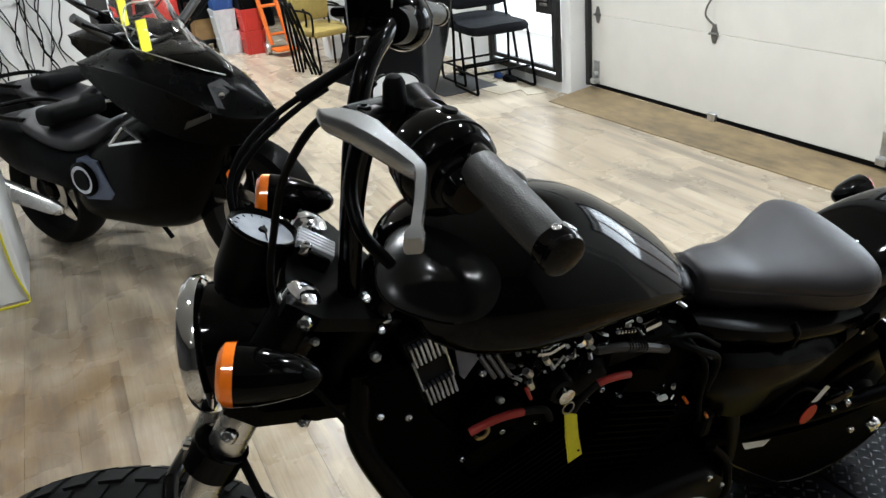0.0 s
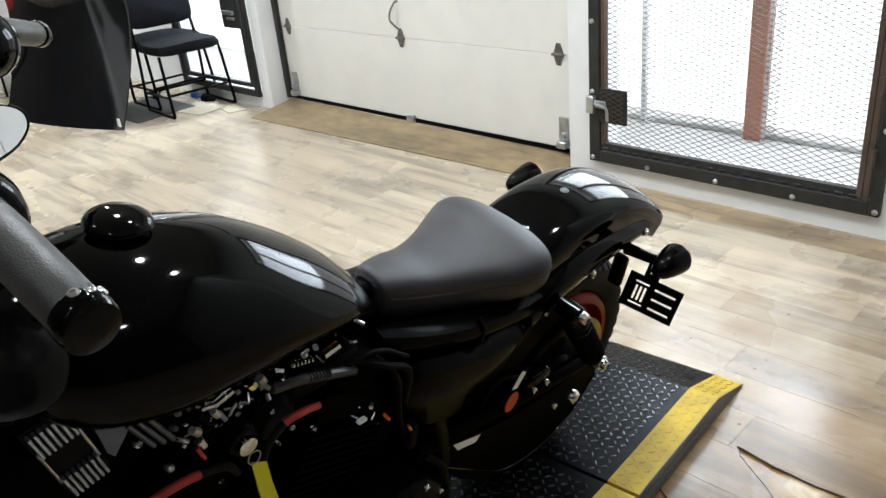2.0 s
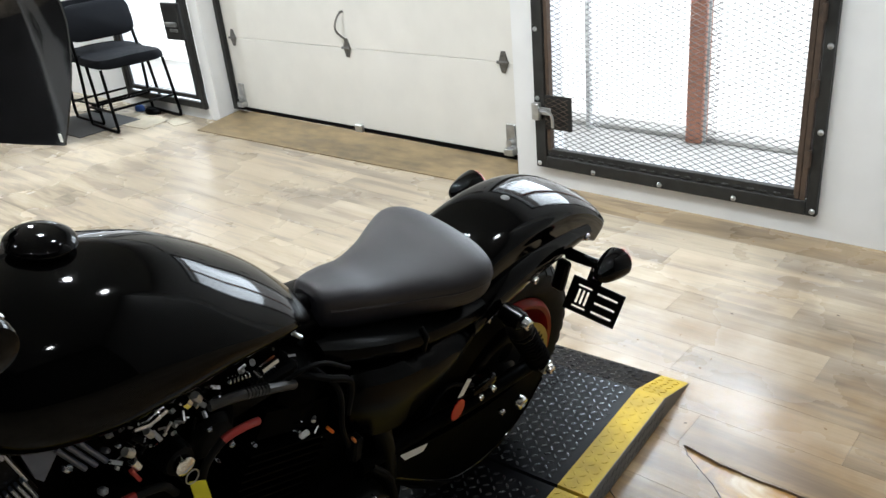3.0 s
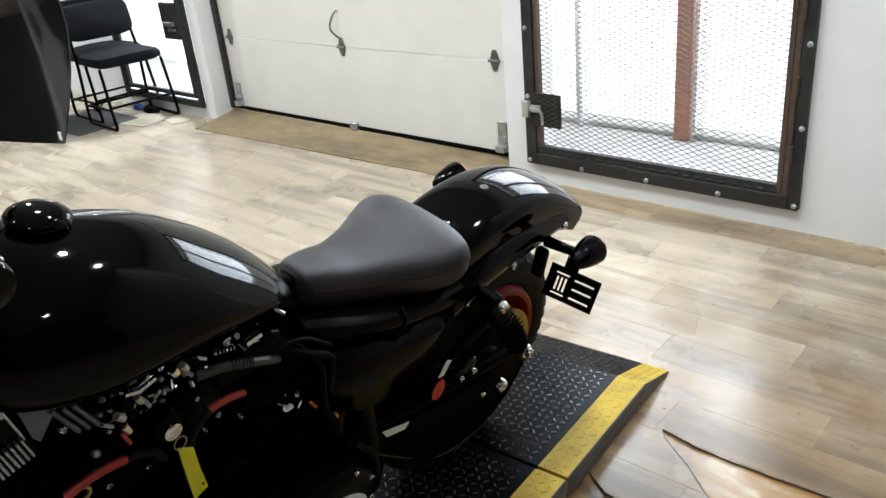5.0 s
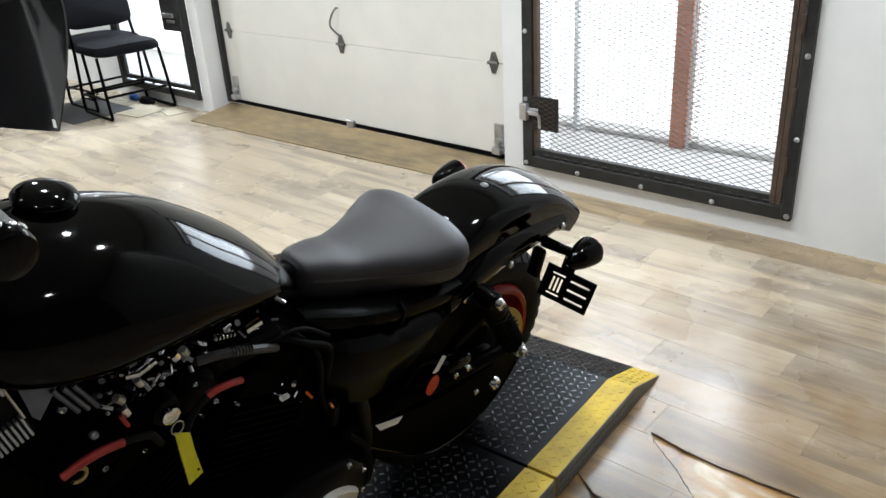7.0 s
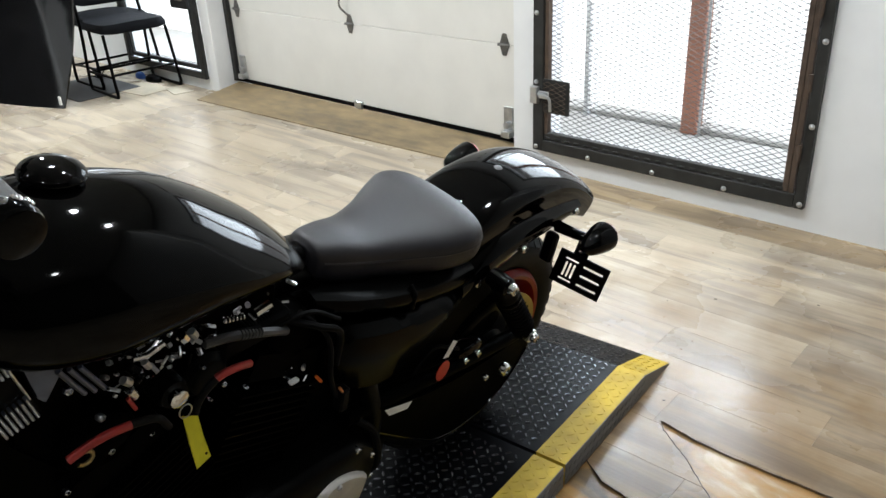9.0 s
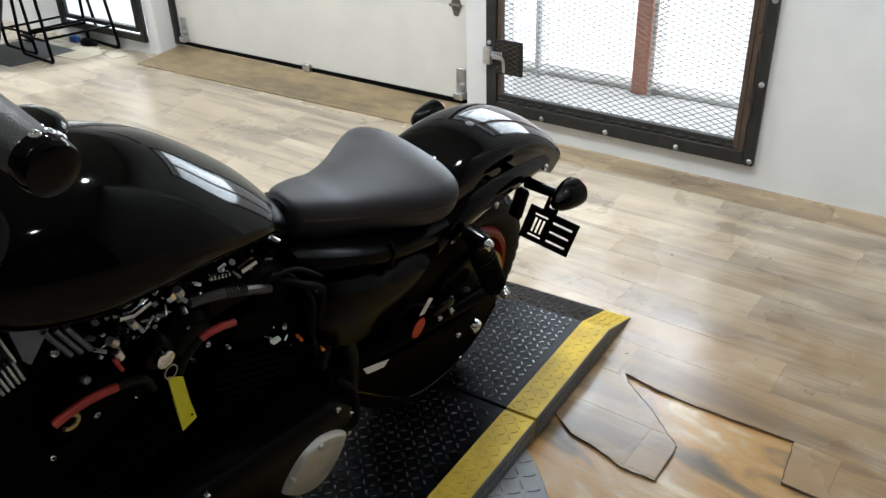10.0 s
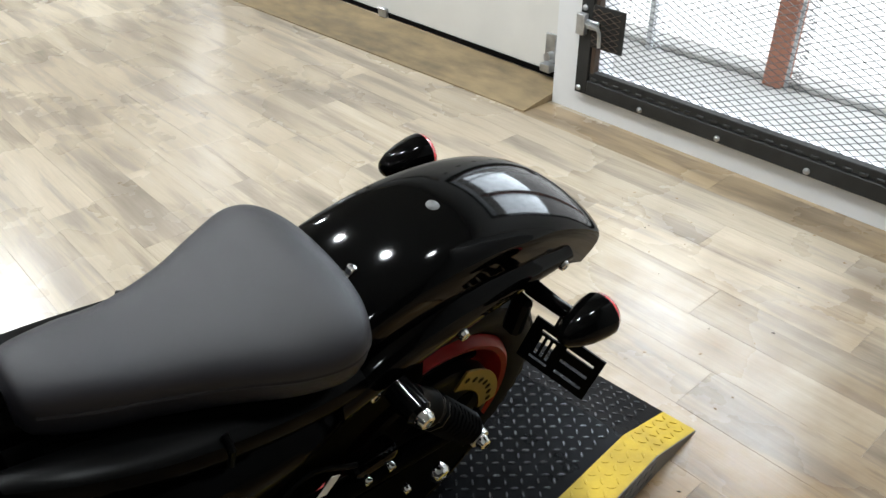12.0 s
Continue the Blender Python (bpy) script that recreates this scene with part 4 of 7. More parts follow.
# primary cover on the left: long rounded case with bolts
def stadium(c0, c1, r0, r1, n=14):
    d = (c1 - c0).normalized()
    a0 = math.atan2(d.z, d.y)
    out = []
    for c, r, s in ((c1, r1, -math.pi / 2), (c0, r0, math.pi / 2)):
        for k in range(n + 1):
            t = a0 + s + math.pi * k / n
            out.append((c.y + math.cos(t) * r, c.z + math.sin(t) * r))
    return out


A, B = Vector((0, 0.66, 0.35)), Vector((0, 0.94, 0.34))
bm = bmesh.new()
outline = stadium(A, B, 0.125, 0.105)
cy, cz = 0.79, 0.345
loops = []
for x, k in ((0.08, 1.0), (0.135, 1.0), (0.15, 0.97), (0.157, 0.90), (0.159, 0.6)):
    loops.append([(x, cy + (y - cy) * k, cz + (z - cz) * k) for y, z in outline])
rings(bm, loops)
prim = part("primary_cover", bm, SATIN, bike, "satin black primary drive cover")
for i in range(0, len(outline), 3):
    y, z = outline[i]
    bolt(prim, (0.15, cy + (y - cy) * 0.94, cz + (z - cz) * 0.94), (1, 0, 0), 0.007)
part("derby_cover", lathem([(0, 0.07), (0.006, 0.07), (0.012, 0.06), (0.014, 0.02)], (0.143, 0.80, 0.365), (1, 0, 0), 36), SATIN, prim, "round black derby cover")
# polished half-moon cover with two screws
ma, mb, mn = Vector((0, 0.840, 0.311)), Vector((0, 0.999, 0.352)), Vector((0, -0.250, 0.968))
lens = [ma.lerp(mb, k / 12) + mn * (0.068 * math.sin(math.pi * k / 12) ** 0.8) for k in range(13)] + [ma.lerp(mb, k / 12) + mn * (-0.086 * math.sin(math.pi * k / 12) ** 0.8) for k in range(11, 0, -1)]
mid = (ma + mb) / 2 + mn * -0.009
bm = bmesh.new()
rings(bm, [[mid.lerp(q, k) + Vector((x, 0, 0)) for q in lens] for x, k in ((0.10, 1.0), (0.166, 1.0), (0.172, 0.94), (0.175, 0.75))])
moon = part("half_moon_cover", bm, material("brushed_pale_alloy", (0.50, 0.48, 0.45), 0.38, metal=0.35, noise_scale=30, noise_amount=0.2), bike, "polished alloy half-moon cover")
for y, z in ((0.917, 0.389), (0.852, 0.347)):
    bolt(moon, (0.172, y, z), (1, 0, 0), 0.0065, STEEL, h=0.006)
part("inspection_cover", boxm(0.156, 0.164, 0.775, 0.835, 0.276, 0.292, 0.006, 2), STEEL, prim, "small steel inspection cover")
part("shift_lever", tubem(smooth_path([(0.19, 0.62, 0.235), (0.20, 0.70, 0.25), (0.20, 0.80, 0.245)]), 0.007, 10), SATIN, bike, "black shift lever")
part("foot_peg", lathem([(0, 0.013), (0.03, 0.016), (0.10, 0.017), (0.105, 0.012)], (0.15, 0.86, 0.21), (1, 0, -0.05), 18), RUBBER, bike, "black rubber foot peg")
part("side_stand", tubem([(0.12, 0.60, 0.19), (0.20, 0.68, 0.06), (0.235, 0.72, -0.062)], [0.013, 0.011, 0.014], 12), SATIN, bike, "black side stand leg")

# coil and ignition module under the tank, plug leads in red sleeves, key tag
bm = bmesh.new()
box(bm, 0.03, 0.075, 0.73, 0.86, 0.755, 0.795, 0.006)
cc = part("coil_cover", bm, MATTE, bike, "black ribbed coil cover", smooth=False)
for k in range(9):
    part("rib", boxm(0.035, 0.07, 0.775 + 0.0055 * k, 0.778 + 0.0055 * k, 0.795, 0.801), MATTE, cc, smooth=False)


def lead(pts, red_from):
    path = smooth_path(pts, 10)
    k = int(len(path) * red_from)
    ld = part("plug_lead", tubem(path[k:], 0.0060, 10), RUBBER, bike, "black spark plug lead")
    part("sleeve", tubem(path[:k + 1], 0.0062, 10), RED_HOSE, ld, "red heat sleeve")
    return ld


lead([(0.090, 0.483, 0.750), (0.096, 0.52, 0.766), (0.098, 0.562, 0.764), (0.098, 0.605, 0.748), (0.085, 0.630, 0.700)], 0.52)
lead([(0.090, 0.768, 0.745), (0.096, 0.735, 0.760), (0.095, 0.704, 0.758), (0.092, 0.678, 0.73), (0.085, 0.672, 0.69)], 0.50)
part("brass_hook", tubem([(0.088, 0.505 + 0.011 * math.cos(t), 0.735 + 0.012 * math.sin(t)) for t in (4.0 * k / 10 - 2.6 for k in range(11))], 0.0032, 8), material("dull_brass", (0.45, 0.36, 0.18), 0.4, metal=1.0, noise_scale=40, noise_amount=0.2), bike, "dull brass hose end")
sw = part("key_switch", lathem([(-0.03, 0.024), (0.0, 0.024), (0.004, 0.021), (0.01, 0.021)], (0.09, 0.633, 0.775), (1, 0, 0.1), 24), SATIN, bike, "black ignition switch")
part("key_barrel", lathem([(0, 0.015), (0.012, 0.014), (0.015, 0.008)], (0.10, 0.633, 0.776), (1, 0, 0.1), 18), CHROME, sw, "chrome key barrel")
t0, t1, t2, t3 = Vector((0.100, 0.643, 0.726)), Vector((0.102, 0.667, 0.711)), Vector((0.130, 0.669, 0.645)), Vector((0.130, 0.645, 0.634))
bm = bmesh.new()
face = (t1 - t0).cross(t3 - t0).normalized() * 0.0006
mid_a, mid_b = (t0 + t3) / 2 + face * 4, (t1 + t2) / 2 + face * 4
rings(bm, [[q - face for q in (t0, t1, mid_b, t2, t3, mid_a)], [q + face for q in (t0, t1, mid_b, t2, t3, mid_a)]])
tag = part("key_tag", bm, YELLOW_TAG, bike, "yellow paper key tag", smooth=False)
hole = t2 * 0.62 + t3 * 0.22 + t1 * 0.16 + Vector((0.0022, 0, 0))
part("tag_hole", lathem([(0, 0.0020), (0.0012, 0.0020)], hole, face, 10), MATTE, tag)
part("tag_ring", tubem([(0.104, 0.646 + 0.010 * math.sin(t), 0.738 + 0.013 * math.cos(t)) for t in (2 * math.pi * k / 16 for k in range(17))], 0.0011, 6), STEEL, tag, "wire key ring")

# scatter of fasteners, clips and fittings on the dark engine side
rnd = random.Random(4)
BOLT_DULL = material("dull_bolt", (0.66, 0.68, 0.73), 0.24, metal=1.0, noise_scale=60, noise_amount=0.35)
for y, z, r in ((0.334, 1.061, 0.007), (0.352, 1.003, 0.007), (0.344, 0.957, 0.009), (0.348, 0.843, 0.008), (0.389, 0.822, 0.008), (0.269, 1.015, 0.007), (0.500, 0.860, 0.009), (0.536, 0.783, 0.008),
                (0.543, 0.712, 0.008), (0.478, 0.678, 0.007), (0.635, 0.568, 0.006), (0.690, 0.778, 0.006), (0.548, 0.850, 0.005), (0.562, 0.848, 0.005), (0.726, 0.719, 0.008), (0.768, 0.681, 0.007),
                (0.704, 0.699, 0.004), (0.604, 0.701, 0.007), (0.854, 0.645, 0.006), (0.872, 0.600, 0.005), (0.940, 0.585, 0.003), (0.790, 0.565, 0.005), (0.855, 0.575, 0.006)):
    part("bolt", lathem([(-0.006, r * 0.6), (0.0, r * 0.78), (0.005, r * 0.78), (0.008, r * 0.6), (0.009, r * 0.35), (0.006, r * 0.3)], (0.078, y, z), (1, rnd.uniform(-0.2, 0.2), rnd.uniform(0.2, 0.8)), 6 if r > 0.0065 else 10), BOLT_DULL if rnd.random() < 0.6 else ZINC, bike)
for pts, r, m in (([(0.579, 0.874), (0.600, 0.868), (0.625, 0.876)], 0.005, BOLT_DULL), ([(0.650, 0.874), (0.656, 0.864)], 0.008, CHROME), ([(0.666, 0.872), (0.672, 0.860)], 0.006, ZINC), ([(0.565, 0.845), (0.574, 0.834)], 0.006, ZINC),
                  ([(0.772, 0.846), (0.799, 0.850)], 0.007, CHROME), ([(0.572, 0.822), (0.578, 0.806)], 0.007, BOLT_DULL), ([(0.596, 0.858), (0.602, 0.846)], 0.005, ZINC)):
    part("linkage", tubem([(0.092, y, z) for y, z in pts], r, 8), m, bike, "dull metal linkage rod")
for k in range(6):
    part("spring_coil", lathem([(-0.0014, 0.004), (0, 0.0052), (0.0014, 0.004)], (0.096, 0.717 + 0.0062 * k, 0.866 - 0.0018 * k), (0, 1, -0.2), 10), CHROME, bike)
STRAP = material("grey_ribbed_plastic", (0.03, 0.03, 0.031), 0.5, noise_scale=60, noise_amount=0.3)
strap = part("coil_strap", tubem(smooth_path([(0.092, 0.686, 0.836), (0.096, 0.733, 0.827), (0.096, 0.787, 0.803), (0.09, 0.835, 0.774)]), 0.0075, 8), STRAP, bike, "dark grey ribbed cable conduit")
for k in range(7):
    part("rib", lathem([(-0.001, 0.0075), (0, 0.0092), (0.001, 0.0075)], (0.096, 0.742 + 0.006 * k, 0.8240 - 0.0024 * k), (0, 1, -0.36), 12), STRAP, strap)
part("orange_wire", tubem([(0.098, 0.902, 0.634), (0.102, 0.912, 0.618)], 0.003, 6), ORANGE, bike, "short orange wire")
part("red_wire", tubem([(0.098, 0.566, 0.815), (0.102, 0.574, 0.793)], 0.003, 6), RED_HOSE, bike, "short red wire")
part("white_clip", boxm(0.09, 0.10, 0.846, 0.864, 0.648, 0.655, 0.002), bpy.data.materials["white_label"], bike, "small white wire clip", smooth=False)
# clips, hose clamps and screws of the carburettor
for k in range(66):
    if k < 50:
        y, z = rnd.uniform(0.545, 0.70), rnd.uniform(0.815, 0.885)
    elif k < 58:
        y, z = rnd.uniform(0.835, 0.90), rnd.uniform(0.59, 0.68)
    else:
        y, z = rnd.uniform(0.74, 0.84), rnd.uniform(0.83, 0.875)
    a = Vector((0.085, y, z))
    d = Vector((rnd.uniform(0.1, 0.6), rnd.uniform(-1, 1), rnd.uniform(-0.7, 0.7))).normalized()
    part("fitting", tubem([a, a + d * rnd.uniform(0.004, 0.016)], rnd.uniform(0.0016, 0.0045), rnd.choice((4, 6, 8))), rnd.choice((CHROME, BOLT_DULL, ZINC, SATIN)), bike)
# finned front rocker cover: two rows of bright ridges round a dark recess
fu, fv = Vector((0, 0.045, 0.012)), Vector((0, 0.033, -0.120))
f0 = Vector((0.075, 0.386, 0.955))
bm = bmesh.new()
rings(bm, [[f0 + fu * a + fv * c + Vector((x, 0, 0)) for a, c in ((-0.06, -0.03), (1.06, -0.03), (1.06, 1.03), (-0.06, 1.03))] for x in (-0.05, 0.0)])
rock = part("finned_rocker_cover", bm, SATIN, bike, "black rocker cover with bright machined fins", smooth=False)
for k in range(7):
    for v0, v1 in ((0.0, 0.30), (0.70, 1.0)):
        a = (k + 0.5) / 7
        part("fin", tubem([f0 + fu * a + fv * (v0 + 0.02) + Vector((0.002, 0, 0)), f0 + fu * a + fv * v0 + Vector((0.009, 0, 0)), f0 + fu * a + fv * v1 + Vector((0.009, 0, 0)), f0 + fu * a + fv * (v1 - 0.02) + Vector((0.002, 0, 0))], 0.0021, 6), FIN_EDGE, rock)
for a in (0.0, 1.0):
    part("edge_rib", tubem([f0 + fu * a + fv * 0.25 + Vector((0.006, 0, 0)), f0 + fu * a + fv * 0.75 + Vector((0.006, 0, 0))], 0.0018, 6), FIN_EDGE, rock)
DARK_ALLOY = material("dark_cast_alloy", (0.13, 0.155, 0.22), 0.34, metal=0.7, noise_scale=40, noise_amount=0.3)
bm = bmesh.new()
rings(bm, [[(x, y, z) for y, z in ((0.452, 0.948), (0.498, 0.918), (0.502, 0.900), (0.474, 0.856), (0.466, 0.868))] for x in (0.05, 0.078)])
for k in range(3):
    o = Vector((0.082, 0.492 + 0.013 * k, 0.900 - 0.004 * k))
    part("head_fin", tubem([o, o + Vector((0.004, 0.026, -0.052))], 0.0036, 8), DARK_ALLOY, bike, "bluish alloy head fin")
part("head_cover_plate", bm, DARK_ALLOY, bike, "dark cast alloy cover plate", smooth=False)
part("intake", lathem([(-0.05, 0.035), (0.05, 0.04), (0.06, 0.03)], (0.02, 0.70, 0.75), (1, 0, 0), 24), SATIN, bike, "black intake body")
for pts, r in (([(0.09, 0.86, 0.80), (0.12, 0.90, 0.74), (0.125, 0.91, 0.65), (0.12, 0.935, 0.58)], 0.0045), ([(0.085, 0.84, 0.79), (0.115, 0.88, 0.775), (0.12, 0.925, 0.74), (0.115, 0.93, 0.66)], 0.006), ([(0.08, 0.80, 0.78), (0.10, 0.87, 0.80), (0.11, 0.93, 0.76)], 0.004),
               ([(0.11, 0.99, 0.30), (0.15, 1.04, 0.33), (0.14, 1.035, 0.42), (0.12, 1.0, 0.47)], 0.008)):
    part("wiring", tubem(smooth_path(pts), r, 8), MATTE, bike, "black cable")
part("connector", boxm(0.11, 0.135, 0.935, 0.955, 0.545, 0.60, 0.004), MATTE, bike, "black wiring connector", smooth=False)
part("copper_wire", tubem([(0.128, 0.932, 0.61), (0.13, 0.938, 0.598)], 0.003, 6), material("copper", (0.6, 0.25, 0.1), 0.4, metal=1, noise_scale=40, noise_amount=0.2), bike)

# ---- front end, all turned with the bars ----
S = STEER
for s in (1, -1):
    top, low = fork_point(0.098 * s, 0.066, 0.10), fork_point(0.098 * s, -0.72, 0.062)
    part("fork_shroud", tubem([fork_point(0.098 * s, 0.06, 0.10), fork_point(0.098 * s, -0.098, 0.10)], 0.0265, 20), SATIN, bike, "black fork shroud", matrix=S)
    ft = part("fork_tube", tubem([top, low], 0.0240, 24), ALLOY, bike, "bright metal fork tube", matrix=S)
    part("fork_cap", lathem([(-0.008, 0.022), (0.004, 0.0235), (0.014, 0.022), (0.020, 0.015), (0.022, 0.002)], top, AX, 24), CHROME, ft, "chrome fork cap", matrix=S)
    part("fork_slider", tubem([fork_point(0.098 * s, -0.42, 0.078), fork_point(0.098 * s, -0.74, 0.062)], 0.032, 22), SATIN, bike, "black lower fork leg", matrix=S)
    part("fork_collar", lathem([(-0.022, 0.032), (-0.019, 0.036), (0.019, 0.036), (0.022, 0.032)], fork_point(0.098 * s, -0.180, 0.0945), AX, 24), GLOSS, bike, "gloss black fork collar", matrix=S)
    bolt(bike, fork_point(0.098 * s, -0.18, 0.130), AHEAD, 0.009, matrix=S)
    # headlight and signal mounts
    c = Vector((0.186, 0.255, 1.002)) if s == 1 else Vector((-0.185, 0.262, 1.048))
    fwd = Vector((0, -1, 0.12)).normalized()
    prof = [(-0.062, 0.004), (-0.056, 0.013), (-0.038, 0.022), (-0.012, 0.0295), (0.012, 0.034), (0.03, 0.035)]
    sg = part("front_signal", lathem(prof, c, fwd, 28), GLOSS, bike, "black bullet turn signal with an amber lens", matrix=S)
    part("lens", lathem([(0.0, 0.0355), (0.012, 0.0345), (0.018, 0.028), (0.02, 0.002)], c + fwd * 0.03, fwd, 28), AMBER, sg, "amber lens", matrix=S)
    part("signal_stalk", tubem([c - fwd * 0.02, fork_point(0.115 * s, -0.03, 0.10)], 0.011, 12), GLOSS, bike, matrix=S)
for z, h, label in ((0.055, 0.02, "gloss black top fork clamp"), (-0.095, 0.024, "black lower fork clamp")):
    bm = bmesh.new()
    lo = [fork_point(x, z, y) for x, y in ((-0.13, 0.118), (-0.06, 0.125), (0.06, 0.125), (0.13, 0.118), (0.13, 0.075), (0.05, -0.035), (-0.05, -0.035), (-0.13, 0.075))]
    rings(bm, [lo, [p + AX * h for p in lo]])
    part("fork_clamp", bm, SATIN, bike, label, smooth=False, matrix=S)
for p, r in ((fork_point(0.136, 0.065, 0.09), 0.009), (fork_point(0.138, -0.115, 0.10), 0.010), (fork_point(0.06, 0.075, -0.01), 0.010), (fork_point(0.135, -0.06, 0.03), 0.007)):
    bolt(bike, p, (1, -0.2, 0.3), r, CHROME, matrix=S)
part("steering_head", tubem([fork_point(0, 0.05, 0), fork_point(0, -0.13, 0)], 0.033, 20), SATIN, bike, "black steering head")
# risers and the chrome ribbed clamp between them
bm = bmesh.new()
for s in (1, -1):
    tube(bm, [fork_point(0.048 * s, 0.07, 0.0), fork_point(0.048 * s, 0.13, 0.0)], 0.021, 18)
part("riser", bm, GLOSS, bike, "gloss black handlebar risers", matrix=S)
CL = Matrix.Translation((0, 0.296, 1.043)) @ Matrix.Rotation(-RAKE, 4, "X")
bm = bmesh.new()
box(bm, -0.024, 0.024, -0.024, 0.024, -0.02, 0.022, 0.006, 2)
BRIGHT_CAST = material("bright_cast_alloy", (0.62, 0.63, 0.66), 0.22, metal=0.6, noise_scale=40, noise_amount=0.15)
clamp = part("bar_clamp", bm, SATIN, bike, "chrome ribbed handlebar clamp", matrix=S @ CL)
for k in range(5):
    part("rib", boxm(-0.0205 + 0.0085 * k, -0.0145 + 0.0085 * k, -0.027, 0.024, 0.016, 0.028, 0.0015), BRIGHT_CAST, clamp, smooth=False, matrix=S @ CL)
for x in (-0.028, 0.028):
    bolt(clamp, (x, -0.015, 0.024), (0, 0, 1), 0.008, matrix=S @ CL)

LEVER_GREY = material("silver_lever_paint", (0.36, 0.365, 0.375), 0.24, metal=0.95, noise_scale=40, noise_amount=0.15)
MIRROR_SHELL = material("mirror_shell_black", (0.004, 0.004, 0.0038), 0.16, noise_scale=14, noise_amount=0.3, spec=0.35)
bar_pts = [(0.048, 0.345, 1.02), (0.06, 0.352, 1.08), (0.085, 0.362, 1.165), (0.118, 0.382, 1.245), (0.165, 0.412, 1.283), (0.235, 0.440, 1.291), (0.335, 0.470, 1.281), (0.421, 0.5055, 1.2557)]
for s in (1, -1):
    path = smooth_path([(x * s, y, z) for x, y, z in bar_pts])
    part("handlebar", tubem(path, 0.0140, 16), GLOSS, bike, "gloss black raised handlebar", matrix=S)
    a, b = Vector((0.330 * s, 0.466, 1.281)), Vector((0.419 * s, 0.5047, 1.2563))
    d = (b - a).normalized()
    L = (b - a).length
    g = part("grip", lathem([(0, 0.0140), (0.003, 0.0165), (L * 0.3, 0.0170), (L * 0.7, 0.0168), (L - 0.003, 0.0162), (L, 0.0140)], a, d, 30), GRIP_RUBBER, bike, "black rubber handlebar grip", matrix=S)
    part("grip_end", lathem([(0, 0.0145), (0.002, 0.0175), (0.010, 0.0178), (0.012, 0.0165), (0.014, 0.0175), (0.017, 0.0165), (0.019, 0.011), (0.0195, 0.002)], b, d, 26), GLOSS, g, "black bar end cap", matrix=S)
    for k in range(3):
        t = 0.7 + 0.5 * k
        aa, bb, _ = frame_axes(d)
        bolt(g, b + d * 0.004 + (aa * math.cos(t) * -s + bb * math.sin(t)) * 0.0172, aa * math.cos(t) * -s + bb * math.sin(t), 0.0035, CHROME, matrix=S, h=0.002)
    # switch housing: rounded clam-shell with a flange and a screw hole
    h0 = a - d * 0.075 + Vector((0.004 * s, -0.006, -0.020))
    sh = part("switch_housing", lathem([(-0.012, 0.018), (-0.008, 0.030), (0.008, 0.040), (0.030, 0.043), (0.048, 0.041), (0.054, 0.036), (0.056, 0.026), (0.064, 0.025), (0.066, 0.0215), (0.074, 0.021), (0.078, 0.018)], h0, d, 36), GLOSS, bike, "gloss black switch housing", matrix=S)
    part("housing_seam", lathem([(0.034, 0.0426), (0.035, 0.0434), (0.037, 0.0434), (0.038, 0.0422)], h0, d, 36), MATTE, sh, matrix=S)
    up = Vector((0, 0.25, 1)).normalized()
    part("screw_hole", lathem([(0, 0.0075), (0.003, 0.0065), (0.0032, 0.001)], h0 + d * 0.022 + up * 0.0405, up, 14), MATTE, sh, matrix=S)
    bolt(sh, h0 + d * 0.062 + Vector((0, 0.01, 0.024)), (0, 0.3, 1), 0.004, CHROME, matrix=S, h=0.003)
    bolt(sh, h0 + d * 0.068 + Vector((0, 0.016, 0.02)), (0, 0.5, 1), 0.004, CHROME, matrix=S, h=0.003)
    # perch, lever, mirror
    p0, p1 = Vector((0.195 * s, 0.425, 1.285)), Vector((0.232 * s, 0.365, 1.293))
    bm = bmesh.new()
    tube(bm, [p0 + Vector((0, -0.005, 0)), (p0 + p1) / 2, p1], [0.021, 0.018, 0.013], 14)
    lathe(bm, [(-0.016, 0.024), (0.016, 0.024)], p0 + Vector((0.004 * s, 0.005, 0)), d, 20)
    part("lever_perch", bm, SATIN, bike, "black lever perch", matrix=S)
    part("lever_yoke", tubem([p0 + Vector((0.01 * s, -0.02, 0.004)), p1 + Vector((0.012 * s, 0.012, 0.0))], [0.014, 0.012], 12), SATIN, bike, matrix=S)
    # flat topped lever body, then a slim blade with a curled tip
    bm = bmesh.new()
    loops = []
    for q, hy, up_, dn in ((Vector((0.236, 0.352, 1.300)), 0.012, 0.006, 0.006), (Vector((0.250, 0.362, 1.300)), 0.018, 0.006, 0.012), (Vector((0.268, 0.380, 1.297)), 0.015, 0.006, 0.014), (Vector((0.300, 0.394, 1.296)), 0.010, 0.006, 0.014), (Vector((0.330, 0.410, 1.292)), 0.007, 0.006, 0.012), (Vector((0.350, 0.420, 1.288)), 0.005, 0.006, 0.008), (Vector((0.358, 0.4205, 1.287)), 0.0045, 0.005, 0.006), (Vector((0.382, 0.4170, 1.276)), 0.0042, 0.005, 0.005), (Vector((0.404, 0.4125, 1.265)), 0.0042, 0.005, 0.005), (Vector((0.409, 0.4110, 1.262)), 0.0075, 0.007, 0.007), (Vector((0.416, 0.4095, 1.259)), 0.0070, 0.006, 0.006)):
        q = Vector((q.x * s, q.y, q.z))
        ring = []
        for cy, cz in ((-1, 0.45), (-0.82, 1), (0.82, 1), (1, 0.45), (1, -0.55), (0.7, -1), (-0.7, -1), (-1, -0.55)):
            ring.append(q + Vector((0, hy * cy, (up_ if cz > 0 else dn) * cz)))
        loops.append(ring)
    rings(bm, loops)
    part("lever", bm, LEVER_GREY if s == 1 else SATIN, bike, "brushed alloy hand lever" if s == 1 else "black hand lever", matrix=S)
